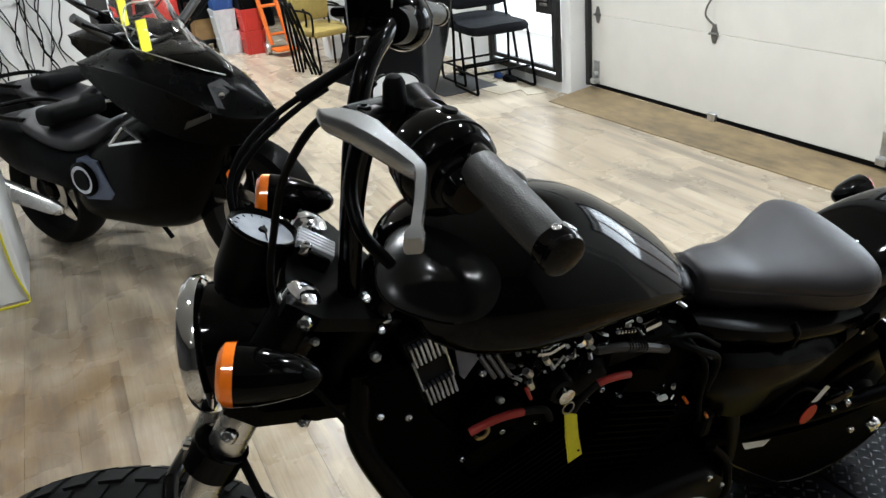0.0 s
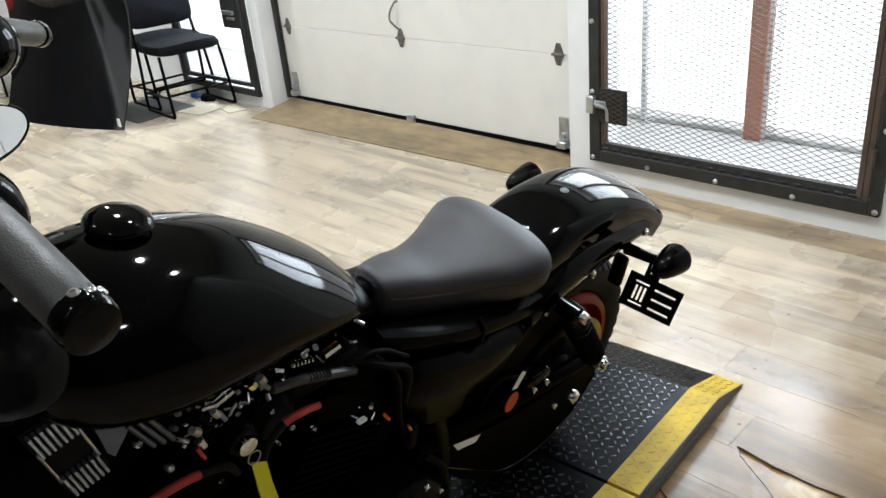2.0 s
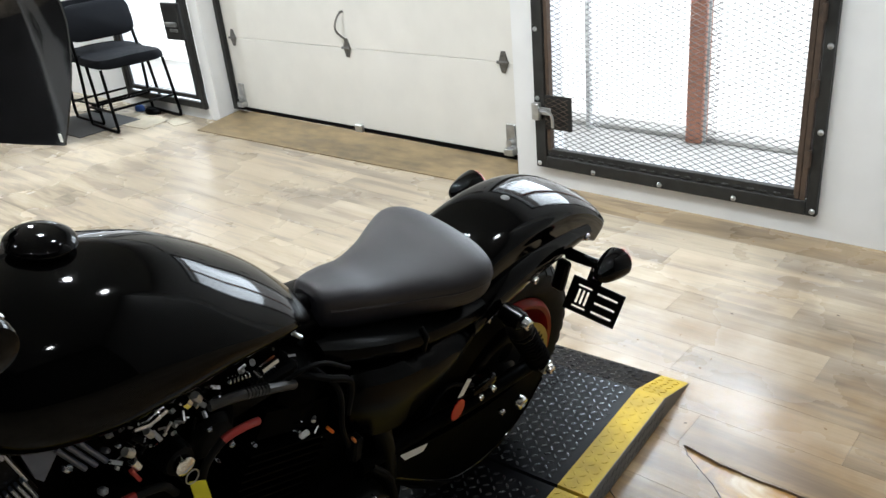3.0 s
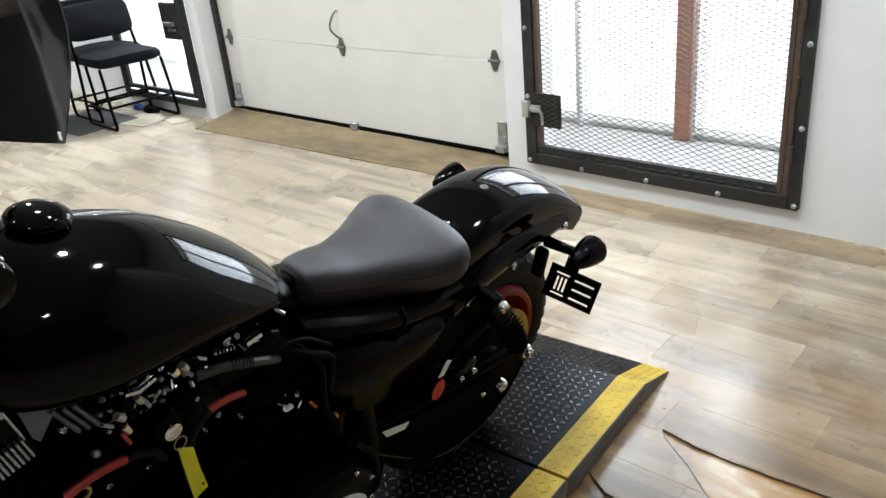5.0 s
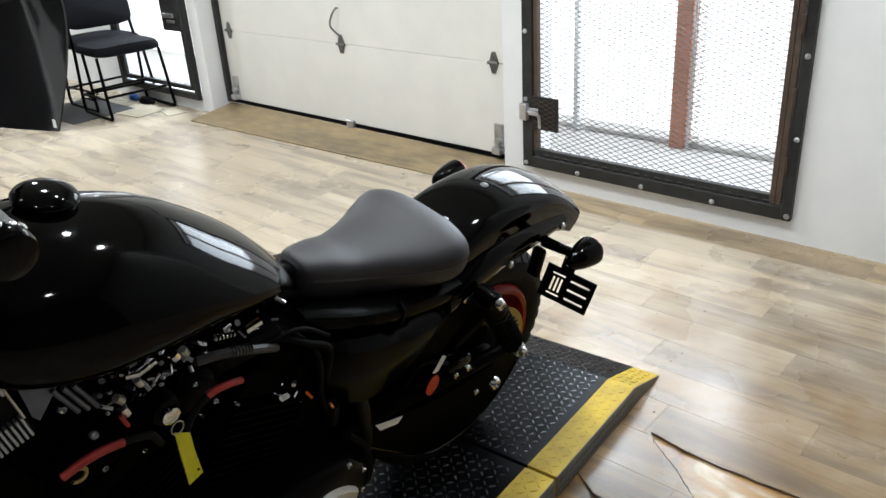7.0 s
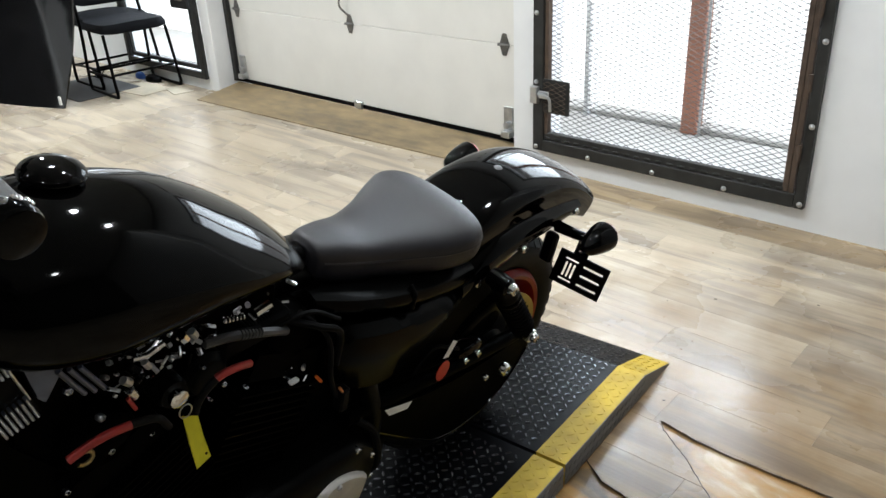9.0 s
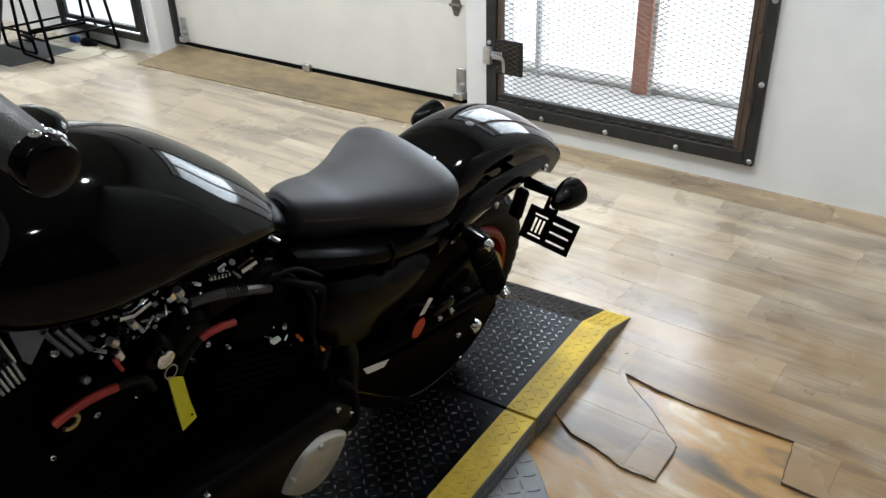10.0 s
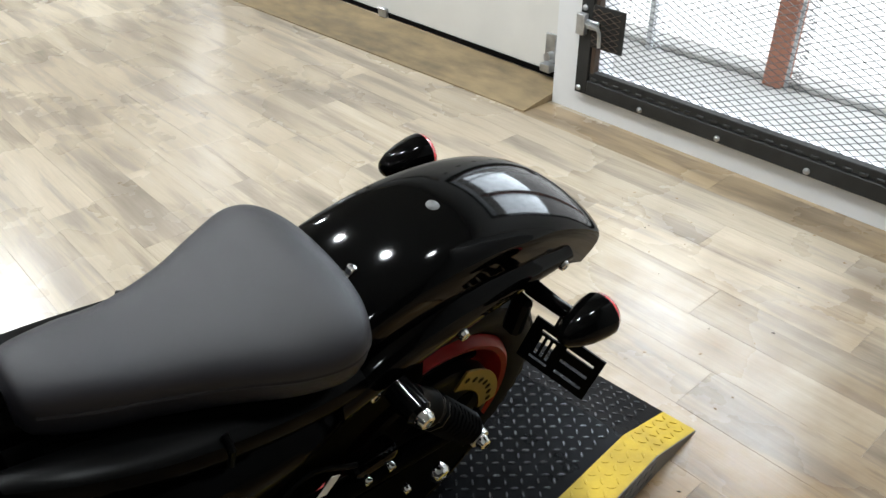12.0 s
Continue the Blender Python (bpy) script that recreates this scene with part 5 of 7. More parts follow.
    bolt(bike, p1 + Vector((0.004 * s, 0.016, 0.006)), (0, 0, 1), 0.007, SATIN, matrix=S)
    stem = smooth_path([p1 + Vector((0.02 * s, 0.012, -0.006)), p1 + Vector((0.03 * s, 0.0, -0.05)), Vector((0.285 * s, 0.372, 1.21)), Vector((0.29 * s, 0.395, 1.18))])
    part("mirror_stem", tubem(stem, 0.006, 10), SATIN, bike, "black mirror stem", matrix=S)
    # mirror: teardrop shell facing the tail
    if s == 1:
        mc, back, ux = Vector((0.302, 0.436, 1.172)), Vector((0.80, -0.10, 0.59)).normalized(), Vector((0.0, 0.103, -0.057))
    else:
        back, ux = STEER.to_3x3().inverted() @ Vector((-0.84, -0.46, -0.30)).normalized(), STEER.to_3x3().inverted() @ Vector((0.25, -0.95, 0.05))
        mc = Vector((-0.34, 0.425, 1.151))
    ax = -back
    ux = (ux - ax * ux.dot(ax)).normalized()
    uz = ax.cross(ux).normalized()
    prof2 = [(math.cos(t), math.sin(t)) for t in (2 * math.pi * k / 32 for k in range(32))]
    shape = [((0.054 if s == 1 else 0.06) * math.copysign(abs(c) ** 0.75, c), ((0.038 if s == 1 else 0.035) + (-0.006 if s == 1 else 0.012) * c) * math.copysign(abs(n_) ** 0.8, n_)) for c, n_ in prof2]
    bm = bmesh.new()
    rings(bm, [[mc + ax * (-0.016 + 0.016 * (1 - (1 - f) ** 2)) + ux * (x * f) + uz * (z * f) for x, z in shape] for f in (0.25, 0.55, 0.8, 0.95, 1.0)] + [[mc + ax * 0.006 + ux * x + uz * z for x, z in shape]])
    mr = part("mirror", bm, MIRROR_SHELL if s == 1 else GLOSS, bike, "black teardrop rear-view mirror", matrix=S)
    bm = bmesh.new()
    rings(bm, [[mc + ax * 0.0065 + ux * x * 0.94 + uz * z * 0.93 for x, z in shape], [mc + ax * 0.0075 + ux * x * 0.94 + uz * z * 0.93 for x, z in shape]])
    part("mirror_glass", bm, material("mirror_silver", (0.85, 0.86, 0.87), 0.02, metal=1.0) if s == 1 else bpy.data.materials["mirror_silver"], mr, "mirror glass", matrix=S)
    part("mirror_rim", tubem([mc + ax * 0.006 + ux * x + uz * z for x, z in shape[6:22]], 0.0022, 8), SATIN, mr, matrix=S)
part("lever_boot", lathem([(0, 0.009), (0.004, 0.011), (0.022, 0.010), (0.028, 0.007), (0.030, 0.002)], (0.222, 0.408, 1.300), (0.1, 0, 1), 16), MATTE, bike, "black rubber lever boot", matrix=S)
# right-hand brake master cylinder
bm = bmesh.new()
box(bm, -0.262, -0.175, 0.362, 0.425, 1.275, 1.335, 0.010, 2)
mcyl = part("master_cylinder", bm, GLOSS, bike, "gloss black brake master cylinder", matrix=S)
part("cover_plate", boxm(-0.266, -0.171, 0.358, 0.429, 1.335, 1.343, 0.004), SATIN, mcyl, matrix=S)
bolt(mcyl, (-0.20, 0.395, 1.342), (0, 0, 1), 0.005, matrix=S)
bolt(mcyl, (-0.24, 0.395, 1.342), (0, 0, 1), 0.005, matrix=S)
part("banjo", lathem([(-0.012, 0.012), (0.012, 0.012), (0.016, 0.007)], (-0.165, 0.40, 1.27), (0.6, -0.6, 0), 16), CHROME, mcyl, "chrome hose fitting", matrix=S)
# cables
for pts, r, mat in (([(0.236, 0.362, 1.300), (0.228, 0.353, 1.299), (0.215, 0.333, 1.282), (0.19, 0.310, 1.245), (0.165, 0.293, 1.205), (0.14, 0.279, 1.153), (0.12, 0.266, 1.094), (0.105, 0.263, 1.041), (0.10, 0.28, 0.95), (0.09, 0.36, 0.80), (0.08, 0.45, 0.62)], 0.0042, MATTE),
                    ([(-0.17, 0.325, 1.222), (-0.16, 0.297, 1.208), (-0.14, 0.249, 1.180), (-0.125, 0.216, 1.150), (-0.115, 0.197, 1.117), (-0.105, 0.192, 1.082), (-0.10, 0.20, 1.0), (-0.09, 0.18, 0.84)], 0.0045, MATTE),
                    ([(-0.175, 0.33, 1.212), (-0.155, 0.29, 1.192), (-0.135, 0.238, 1.155), (-0.12, 0.205, 1.115), (-0.11, 0.195, 1.07), (-0.10, 0.20, 0.98), (-0.10, 0.18, 0.88)], 0.0045, MATTE),
                    ([(0.10, 0.19, 0.84), (0.11, 0.22, 0.74), (0.09, 0.26, 0.62), (0.08, 0.23, 0.45)], 0.006, MATTE)):
    part("cable", tubem(smooth_path(pts), r, 10), mat, bike, "black control cable", matrix=S)
part("cable_sleeve", tubem(smooth_path([(-0.165, 0.392, 1.262), (-0.17, 0.35, 1.235), (-0.168, 0.315, 1.216), (-0.158, 0.292, 1.205)]), 0.0085, 10), MATTE, bike, matrix=S)
# speedometer
gc, gax = Vector((0.0, 0.243, 1.082)), Vector((0, 0.42, 0.90)).normalized()
sp = part("speedometer", lathem([(-0.085, 0.026), (-0.08, 0.036), (-0.06, 0.041), (0.0, 0.043), (0.004, 0.0445), (0.009, 0.044), (0.010, 0.040), (0.004, 0.039)], gc, gax, 36), SATIN, bike, "black round speedometer with glare painted on its dial", matrix=S)
part("bezel", lathem([(0.004, 0.0437), (0.009, 0.0452), (0.012, 0.0435), (0.011, 0.040), (0.004, 0.0437)], gc, gax, 36), GLOSS, sp, matrix=S)
# pale bluish grey paints the glare of the glass into the dial
part("dial", lathem([(0, 0.0395), (0.002, 0.0395)], gc + gax * 0.003, gax, 36), material("dial_glare", (0.32, 0.345, 0.39), 0.12, coat=1.0, noise_scale=30, noise_amount=0.45), sp, "dial under glass with pale glare painted in", matrix=S)
aa, bb, _ = frame_axes(gax)
bm = bmesh.new()
for k in range(13):
    t = -0.75 + 1.5 * math.pi * k / 12 * 0.95
    u = aa * math.cos(t) + bb * math.sin(t)
    tube(bm, [gc + gax * 0.0055 + u * 0.032, gc + gax * 0.0055 + u * 0.036], 0.0007, 5)
part("dial_marks", bm, MATTE, sp, matrix=S)
part("needle", tubem([gc + gax * 0.007 - aa * 0.01, gc + gax * 0.007 + aa * 0.028 - bb * 0.008], [0.0012, 0.0007], 6), MATTE, sp, matrix=S)
part("needle_hub", lathem([(0, 0.006), (0.003, 0.005)], gc + gax * 0.005, gax, 16), MATTE, sp, matrix=S)
# headlight
hc, hax = Vector((0.020, 0.180, 0.944)), Vector((0, -1, -0.06)).normalized()
hl = part("headlight", lathem([(-0.125, 0.012), (-0.115, 0.033), (-0.09, 0.054), (-0.05, 0.069), (-0.01, 0.077), (0.012, 0.078)], hc, hax, 40), GLOSS, bike, "gloss black headlight bucket with a chrome rim", matrix=S)
part("rim", lathem([(0.008, 0.080), (0.014, 0.088), (0.026, 0.089), (0.036, 0.083), (0.037, 0.074), (0.02, 0.073)], hc, hax, 40), CHROME, hl, "chrome headlight rim", matrix=S)
part("lens", lathem([(0.024, 0.074), (0.040, 0.066), (0.049, 0.045), (0.053, 0.015), (0.0535, 0.002)], hc, hax, 40), material("headlight_lens", (0.75, 0.78, 0.8), 0.08, coat=1.0, noise_scale=80, noise_amount=0.15), hl, "pale fluted headlight lens", matrix=S)
part("headlight_bracket", tubem([hc - hax * 0.08 + Vector((0, 0, 0.05)), fork_point(0, 0.06, 0.05)], 0.018, 12), GLOSS, bike, matrix=S)
part("front_caliper", boxm(0.105, 0.15, -0.06, 0.03, 0.52, 0.60, 0.012, 2), GLOSS, bike, "black front brake caliper", matrix=S)
for s in (1, -1):
    part("fender_bracket", tubem([fork_point(0.098 * s, -0.33, 0.07), fork_point(0.06 * s, -0.335, 0.10), fork_point(0.0, -0.335, 0.11)], 0.012, 10), GLOSS, bike, "gloss black fork brace", matrix=S)
part("horn", boxm(-0.14, -0.10, 0.10, 0.15, 0.68, 0.74, 0.006), GLOSS, bike, "small black bracket by the fork", matrix=S)
bolt(bike, (-0.12, 0.12, 0.745), (0, 0, 1), 0.010, matrix=S)

# ---- turntable ----
def on_deck(x, y, z=0.0):
    """Deck axes: x across from its middle, y along it; the deck is turned a little."""
    a = radians(4.0)
    return (0.0 + x * math.cos(a) - (y - 1.0) * math.sin(a), 1.0 + x * math.sin(a) + (y - 1.0) * math.cos(a), z)


def tread(bm, spots, deck, z_at, size=0.0205, wide=0.0062, high=0.0024):
    """Lozenge ridges in two crossing directions."""
    for x, y, turn in spots:
        c, s = math.cos(turn), math.sin(turn)
        base, top = [], []
        for k in range(6):
            t = 2 * math.pi * k / 6
            u, v = size / 2 * math.cos(t), wide / 2 * math.sin(t) * 1.1
            px, py = x + u * c - v * s, y + u * s + v * c
            base.append(Vector(deck(px, py, z_at(px, py) - 0.0004)))
            px, py = x + (u * c - v * s) * 0.72, y + (u * s + v * c) * 0.72
            top.append(Vector(deck(px, py, z_at(px, py) + high)))
        vb, vt = [bm.verts.new(p) for p in base], [bm.verts.new(p) for p in top]
        for k in range(6):
            bm.faces.new((vb[k], vb[(k + 1) % 6], vt[(k + 1) % 6], vt[k]))
        bm.faces.new(vt)


def spots_cross(x0, x1, y0, y1, step=0.0235):
    out = []
    for i in range(int((x1 - x0) / step)):
        for j in range(int((y1 - y0) / step)):
            out.append((x0 + (i + 0.5) * step, y0 + (j + 0.5) * step, radians(45) if (i + j) % 2 else radians(-45)))
    return out


tt = thing("turntable", "low black tread-plate motorcycle turntable with yellow painted edges", "turntable")
DECK_Z = 0.063
SEAM, CREST, TIP = 1.498, 1.963, 2.141


def slab(x0, x1, y0, y1, z0, z1):
    bm = bmesh.new()
    lo = [on_deck(x, y, z0) for x, y in ((x0, y0), (x1, y0), (x1, y1), (x0, y1))]
    hi = [on_deck(x, y, z1) for x, y in ((x0, y0), (x1, y0), (x1, y1), (x0, y1))]
    rings(bm, [lo, hi])
    return bm


def deck_z(x, y):
    return DECK_Z if y < CREST else DECK_Z - (y - CREST) / (TIP - CREST) * (DECK_Z - 0.004)


HALF = 0.343
for y0, y1 in ((-0.15, SEAM), (SEAM + 0.011, CREST)):
    d = part("deck", slab(-HALF + 0.084, HALF - 0.084, y0, y1, 0.008, DECK_Z), PLATE_BLACK, tt, "black tread-plate deck", smooth=False)
    for s in (1, -1):
        xa, xb = sorted((s * (HALF - 0.083), s * HALF))
        e = part("yellow_edge", slab(xa, xb, y0, y1, 0.009, DECK_Z + 0.0005), PLATE_YELLOW, tt, "yellow painted tread-plate edge", smooth=False)
        bm = bmesh.new()
        tread(bm, spots_cross(xa + 0.003, xb, y0, y1), on_deck, lambda a, b: DECK_Z + 0.0005, high=0.0013)
        tagged(part("tread", bm, PLATE_YELLOW, e, smooth=False), kind="stuff")
        part("skirt", slab(s * HALF if s > 0 else -HALF - 0.002, s * HALF + 0.002 if s > 0 else -HALF, y0, y1, 0.0, DECK_Z - 0.001), PLATE_GREY, tt, "bare metal tread-plate side", smooth=False)
        bm = bmesh.new()
        for k in range(int((y1 - y0) / 0.026)):
            for j in (0, 1):
                yy, zz = y0 + 0.013 + 0.026 * k + 0.013 * j, 0.016 + 0.026 * j
                pts = [Vector(on_deck(s * (HALF + 0.002), yy + a, zz + b)) for a, b in ((-0.011, -0.006), (-0.004, 0.003), (0.011, 0.006), (0.004, -0.003))]
                out = [p + Vector((0.0018 * s, 0, 0)) for p in pts]
                rings(bm, [pts, out])
        tagged(part("side_tread", bm, PLATE_GREY, tt, smooth=False), kind="stuff")
    bm = bmesh.new()
    tread(bm, spots_cross(-HALF + 0.09, HALF - 0.088, y0 + 0.005, y1), on_deck, lambda a, b: DECK_Z)
    tagged(part("tread", bm, PLATE_TREAD, d, smooth=False), kind="stuff")
# sloped tail
for xa, xb, mat, label in ((-HALF + 0.084, HALF - 0.084, PLATE_BLACK, "black sloped ramp end"), (HALF - 0.083, HALF, PLATE_YELLOW, "yellow ramp edge"), (-HALF, -HALF + 0.083, PLATE_YELLOW, "yellow ramp edge")):
    bm = bmesh.new()
    rings(bm, [[on_deck(xa, CREST + 0.0005, 0.003), on_deck(xb, CREST + 0.0005, 0.003), on_deck(xb, CREST + 0.0005, DECK_Z), on_deck(xa, CREST + 0.0005, DECK_Z)], [on_deck(xa, TIP, 0.001), on_deck(xb, TIP, 0.001), on_deck(xb, TIP, 0.004), on_deck(xa, TIP, 0.004)]])
    r = part("ramp_end", bm, mat, tt, label, smooth=False)
    bm = bmesh.new()
    tread(bm, spots_cross(xa + 0.003, xb, CREST + 0.002, TIP - 0.004), on_deck, deck_z)
    tagged(part("tread", bm, PLATE_TREAD if mat is PLATE_BLACK else mat, r, smooth=False), kind="stuff")
for s in (1, -1):
    bm = bmesh.new()
    rings(bm, [[on_deck(s * HALF + a, CREST + 0.0005, 0.0), on_deck(s * HALF + a, CREST + 0.0005, DECK_Z - 0.001), on_deck(s * HALF + a, TIP, 0.003), on_deck(s * HALF + a, TIP, 0.0)] for a in (0.0, 0.002 * s)])
    part("ramp_skirt", bm, PLATE_GREY, tt, "bare metal ramp side", smooth=False)
# front slope
bm = bmesh.new()
rings(bm, [[on_deck(-HALF, -0.31, 0.001), on_deck(HALF, -0.31, 0.001), on_deck(HALF, -0.31, 0.004), on_deck(-HALF, -0.31, 0.004)], [on_deck(-HALF, -0.151, 0.003), on_deck(HALF, -0.151, 0.003), on_deck(HALF, -0.151, DECK_Z), on_deck(-HALF, -0.151, DECK_Z)]])
part("ramp_end", bm, PLATE_BLACK, tt, "black sloped ramp end", smooth=False)
# round base plate under the deck
base = part("base_plate", lathem([(0.0, 0.585), (0.006, 0.585), (0.0075, 0.583)], (0.0, 0.985, 0.0002), (0, 0, 1), 96), PLATE_GREY, tt, "round grey aluminium tread-plate base", smooth=False)
bm = bmesh.new()
tread(bm, [(x, y, t) for x, y, t in spots_cross(-0.6, 0.6, 0.40, 1.60, 0.034) if math.hypot(x, y - 0.985) < 0.57 and x > 0.25], lambda x, y, z: (x, y, z), lambda a, b: 0.0078, 0.036, 0.007, 0.002)
tagged(part("tread", bm, PLATE_GREY, base, smooth=False), kind="stuff")
for a in (0.35, 0.62):
    bolt(base, (0.0 + 0.555 * math.cos(a), 0.985 + 0.555 * math.sin(a), 0.008), (0, 0, 1), 0.007, STEEL, h=0.003)

# ---- ceiling lights ----
def ceiling_light(x, y, watts):
    f = thing("ceiling_light", "unseen round white ceiling downlight, lit", "ceiling light", "ceiling lights")
    part("housing", lathem([(0.0, 0.11), (0.03, 0.11), (0.045, 0.095), (0.045, 0.08), (0.02, 0.075)], (x, y, 3.0), (0, 0, -1), 28), CEILING_WHITE, f)
    part("lens", lathem([(0.0, 0.074), (0.006, 0.074)], (x, y, 2.975), (0, 0, -1), 24), TUBE_GLOW, f, "glowing lamp disc")
    lamp = area_lamp("downlight", look((x, y, 2.94), (x, y, 0)), 0.14, 0.14, watts, (0.90, 0.965, 1.0))
    lamp.data.shape = "DISK"


# unseen lamps, set by brightness; the one at (0.75, 2.3) is added for the wall
for x, y, w in ((-0.9, 1.5, 36), (0.1, 1.7, 30), (-0.5, -0.4, 5), (1.5, -0.6, 15), (0.75, 2.3, 13), (2.6, 0.9, 10), (2.6, -1.8, 5), (-2.6, 1.9, 52), (-4.2, -0.9, 40), (-5.6, 1.8, 74), (-7.6, 0.4, 110), (-2.6, -2.6, 4)):
    ceiling_light(x, y, w)


# ---- chairs by the far door ----
def sled_chair():
    """A chair facing +x: tube sled frame, upholstered seat and back; its seat's middle over 0, 0."""
    c = thing("chair", "black upholstered chair on a black tubular sled frame", "chair", "chairs by the far door")
    w = 0.235
    for s in (1, -1):
        p = smooth_path([(-0.20, s * w, 0.012), (0.17, s * w, 0.012), (0.225, s * w, 0.03), (0.215, s * w, 0.10), (0.16, s * (w - 0.01), 0.43)], 6)
        part("front_leg", tubem(p, 0.011, 10), SATIN, c)
        p = smooth_path([(-0.20, s * w, 0.012), (-0.215, s * w, 0.10), (-0.19, s * (w - 0.005), 0.42), (-0.215, s * (w - 0.01), 0.60), (-0.25, s * (w - 0.012), 0.79)], 6)
        part("back_leg", tubem(p, 0.011, 10), SATIN, c)
    for x, z in ((-0.205, 0.13), (0.19, 0.16)):
        part("stretcher", tubem([(x, -w, z), (x, w, z)], 0.009, 8), SATIN, c)
    part("stretcher", tubem([(-0.2, -w, 0.14), (0.2, -w, 0.15)], 0.009, 8), SATIN, c)
    bm = bmesh.new()
    rings(bm, [[(x, y * f, z + 0.012 * (1 - (y / 0.24) ** 2) * top) for x, y in [(0.235 * math.copysign(abs(math.cos(t)) ** 0.45, math.cos(t)) * g, 0.245 * math.copysign(abs(math.sin(t)) ** 0.45, math.sin(t)) * g) for t in (2 * math.pi * k / 32 for k in range(32))]] for z, f, g, top in ((0.43, 1, 0.92, 0), (0.44, 1, 1.0, 0), (0.465, 1, 1.0, 0), (0.488, 1, 0.93, 1), (0.493, 1, 0.6, 1))])
    part("seat", bm, FABRIC_BLACK, c)
    bm = bmesh.new()
    loops = []
    for d, g in ((-0.02, 0.94), (-0.008, 1.0), (0.012, 1.0), (0.022, 0.9)):
        ring = []
        for k in range(32):
            t = 2 * math.pi * k / 32
            y, z = 0.245 * math.copysign(abs(math.cos(t)) ** 0.4, math.cos(t)) * g, 0.125 * math.copysign(abs(math.sin(t)) ** 0.4, math.sin(t)) * g
            ring.append((-0.225 + d - 0.17 * z - 0.05 * (1 - (y / 0.245) ** 2) * 0.5, y, 0.70 + z))
        loops.append(ring)
    rings(bm, loops)
    part("backrest", bm, FABRIC_BLACK, c)
    return c


ch = sled_chair()
ch.matrix_world = pose(-4.36, 3.02, 0, 0, 0, -4)
copy_thing(ch, pose(-4.70, 3.08, 0, 0, 0, -2))


# ---- far door beside the pier ----
fd = thing("door_2", "black iron framed door with white daylight behind it", "door", kind="structure")
DY = 3.285
for x0, x1, z0, z1 in ((-3.855, -3.81, 0.08, 2.2), (-4.86, -4.815, 0.08, 2.2), (-4.815, -3.855, 0.08, 0.125), (-4.815, -3.855, 2.155, 2.2)):
    part("door_frame", boxm(x0, x1, DY - 0.03, DY, z0, z1, 0.003), IRON, fd, smooth=False)
for x0, x1, z0, z1 in ((-3.905, -3.882, 0.14, 2.14), (-4.80, -4.775, 0.14, 2.14), (-4.775, -3.905, 0.14, 0.17)):
    part("leaf_frame", boxm(x0, x1, DY - 0.022, DY + 0.004, z0, z1, 0.003), IRON, fd, smooth=False)
part("lock_box", boxm(-4.065, -3.87, DY - 0.05, DY - 0.024, 0.555, 0.80, 0.004), IRON, fd, "black lock box", smooth=False)
part("lock_latch", boxm(-4.03, -3.90, DY - 0.07, DY - 0.05, 0.645, 0.675, 0.004), ZINC, fd, "steel latch", smooth=False)
part("lock_keeper", boxm(-3.99, -3.90, DY - 0.062, DY - 0.05, 0.61, 0.63, 0.003), ZINC, fd, smooth=False)
structure("outer_mullion", boxm(-4.62, -4.585, 4.02, 4.06, 0.115, 3.0), CONCRETE, "pale post outside the far door", "post")

# ---- glossy black body panel standing on the floor, running back from the chairs ----
bm = bmesh.new()
loops = []
for i in range(15):
    f = i / 14
    z = 1.5 * f
    lean = 0.27 * math.sin(min(1, z / 0.9) * math.pi / 2) - 0.12 * max(0, z - 0.8)
    ring = []
    for off in (0.0, 0.012):
        cols = range(15) if off == 0 else range(14, -1, -1)
        for k in cols:
            u = k / 14
            x = -4.28 - 0.12 * f - 1.25 * u + 0.05 * math.sin(u * math.pi)
            y = 2.44 + lean - 0.33 * u - 0.10 * math.sin(u * math.pi) * (0.4 + f) + off
            ring.append((x, y, z))
    loops.append(ring)
rings(bm, loops)
PANEL_GLOSS = material("scuffed_black_gloss", (0.004, 0.004, 0.0045), 0.06, noise_scale=7, noise_amount=0.6, bump=0.35, bump_scale=4, spec=0.75)
panel = tagged(part("body_panel", bm, PANEL_GLOSS, None, ""), "large glossy black curved body panel standing on the floor", "body panel")
part("sticker", boxm(-4.295, -4.27, 2.424, 2.434, 0.03, 0.085, 0.0), bpy.data.materials["white_label"], panel, "small white sticker", smooth=False)

# litter by the wall behind the chairs
rnd = random.Random(9)
for x, y, w, h, mat, label, cat in ((-4.62, 3.20, 0.06, 0.04, BLUE, "blue cloth bundle on the floor", "cloth"), (-4.44, 3.20, 0.09, 0.04, MATTE, "black tool roll on the floor", "tool roll")):
    bm = bmesh.new()
    rings(bm, [[(x + w * g * math.cos(t) * (1 + 0.12 * math.sin(3 * t)), y + w * 0.45 * g * math.sin(t), z) for t in (2 * math.pi * k / 18 for k in range(18))] for z, g in ((0.0, 0.95), (h * 0.5, 1.0), (h, 0.7))])
    tagged(part(cat.replace(" ", "_"), bm, mat), label, cat)
tagged(part("rubber_mat", boxm(-4.95, -4.30, 2.55, 3.02, 0.0004, 0.006, 0.002), material("grey_rubber_mat", (0.06, 0.06, 0.062), 0.7, noise_scale=12, noise_amount=0.3), smooth=False, matrix=pose(-0.05, 0.03, 0)), "dark grey rubber mat on the floor by the chairs", "mat")
CARD_PALE = material("pale_cardboard", (0.42, 0.36, 0.27), 0.8, noise_scale=12, noise_amount=0.25)
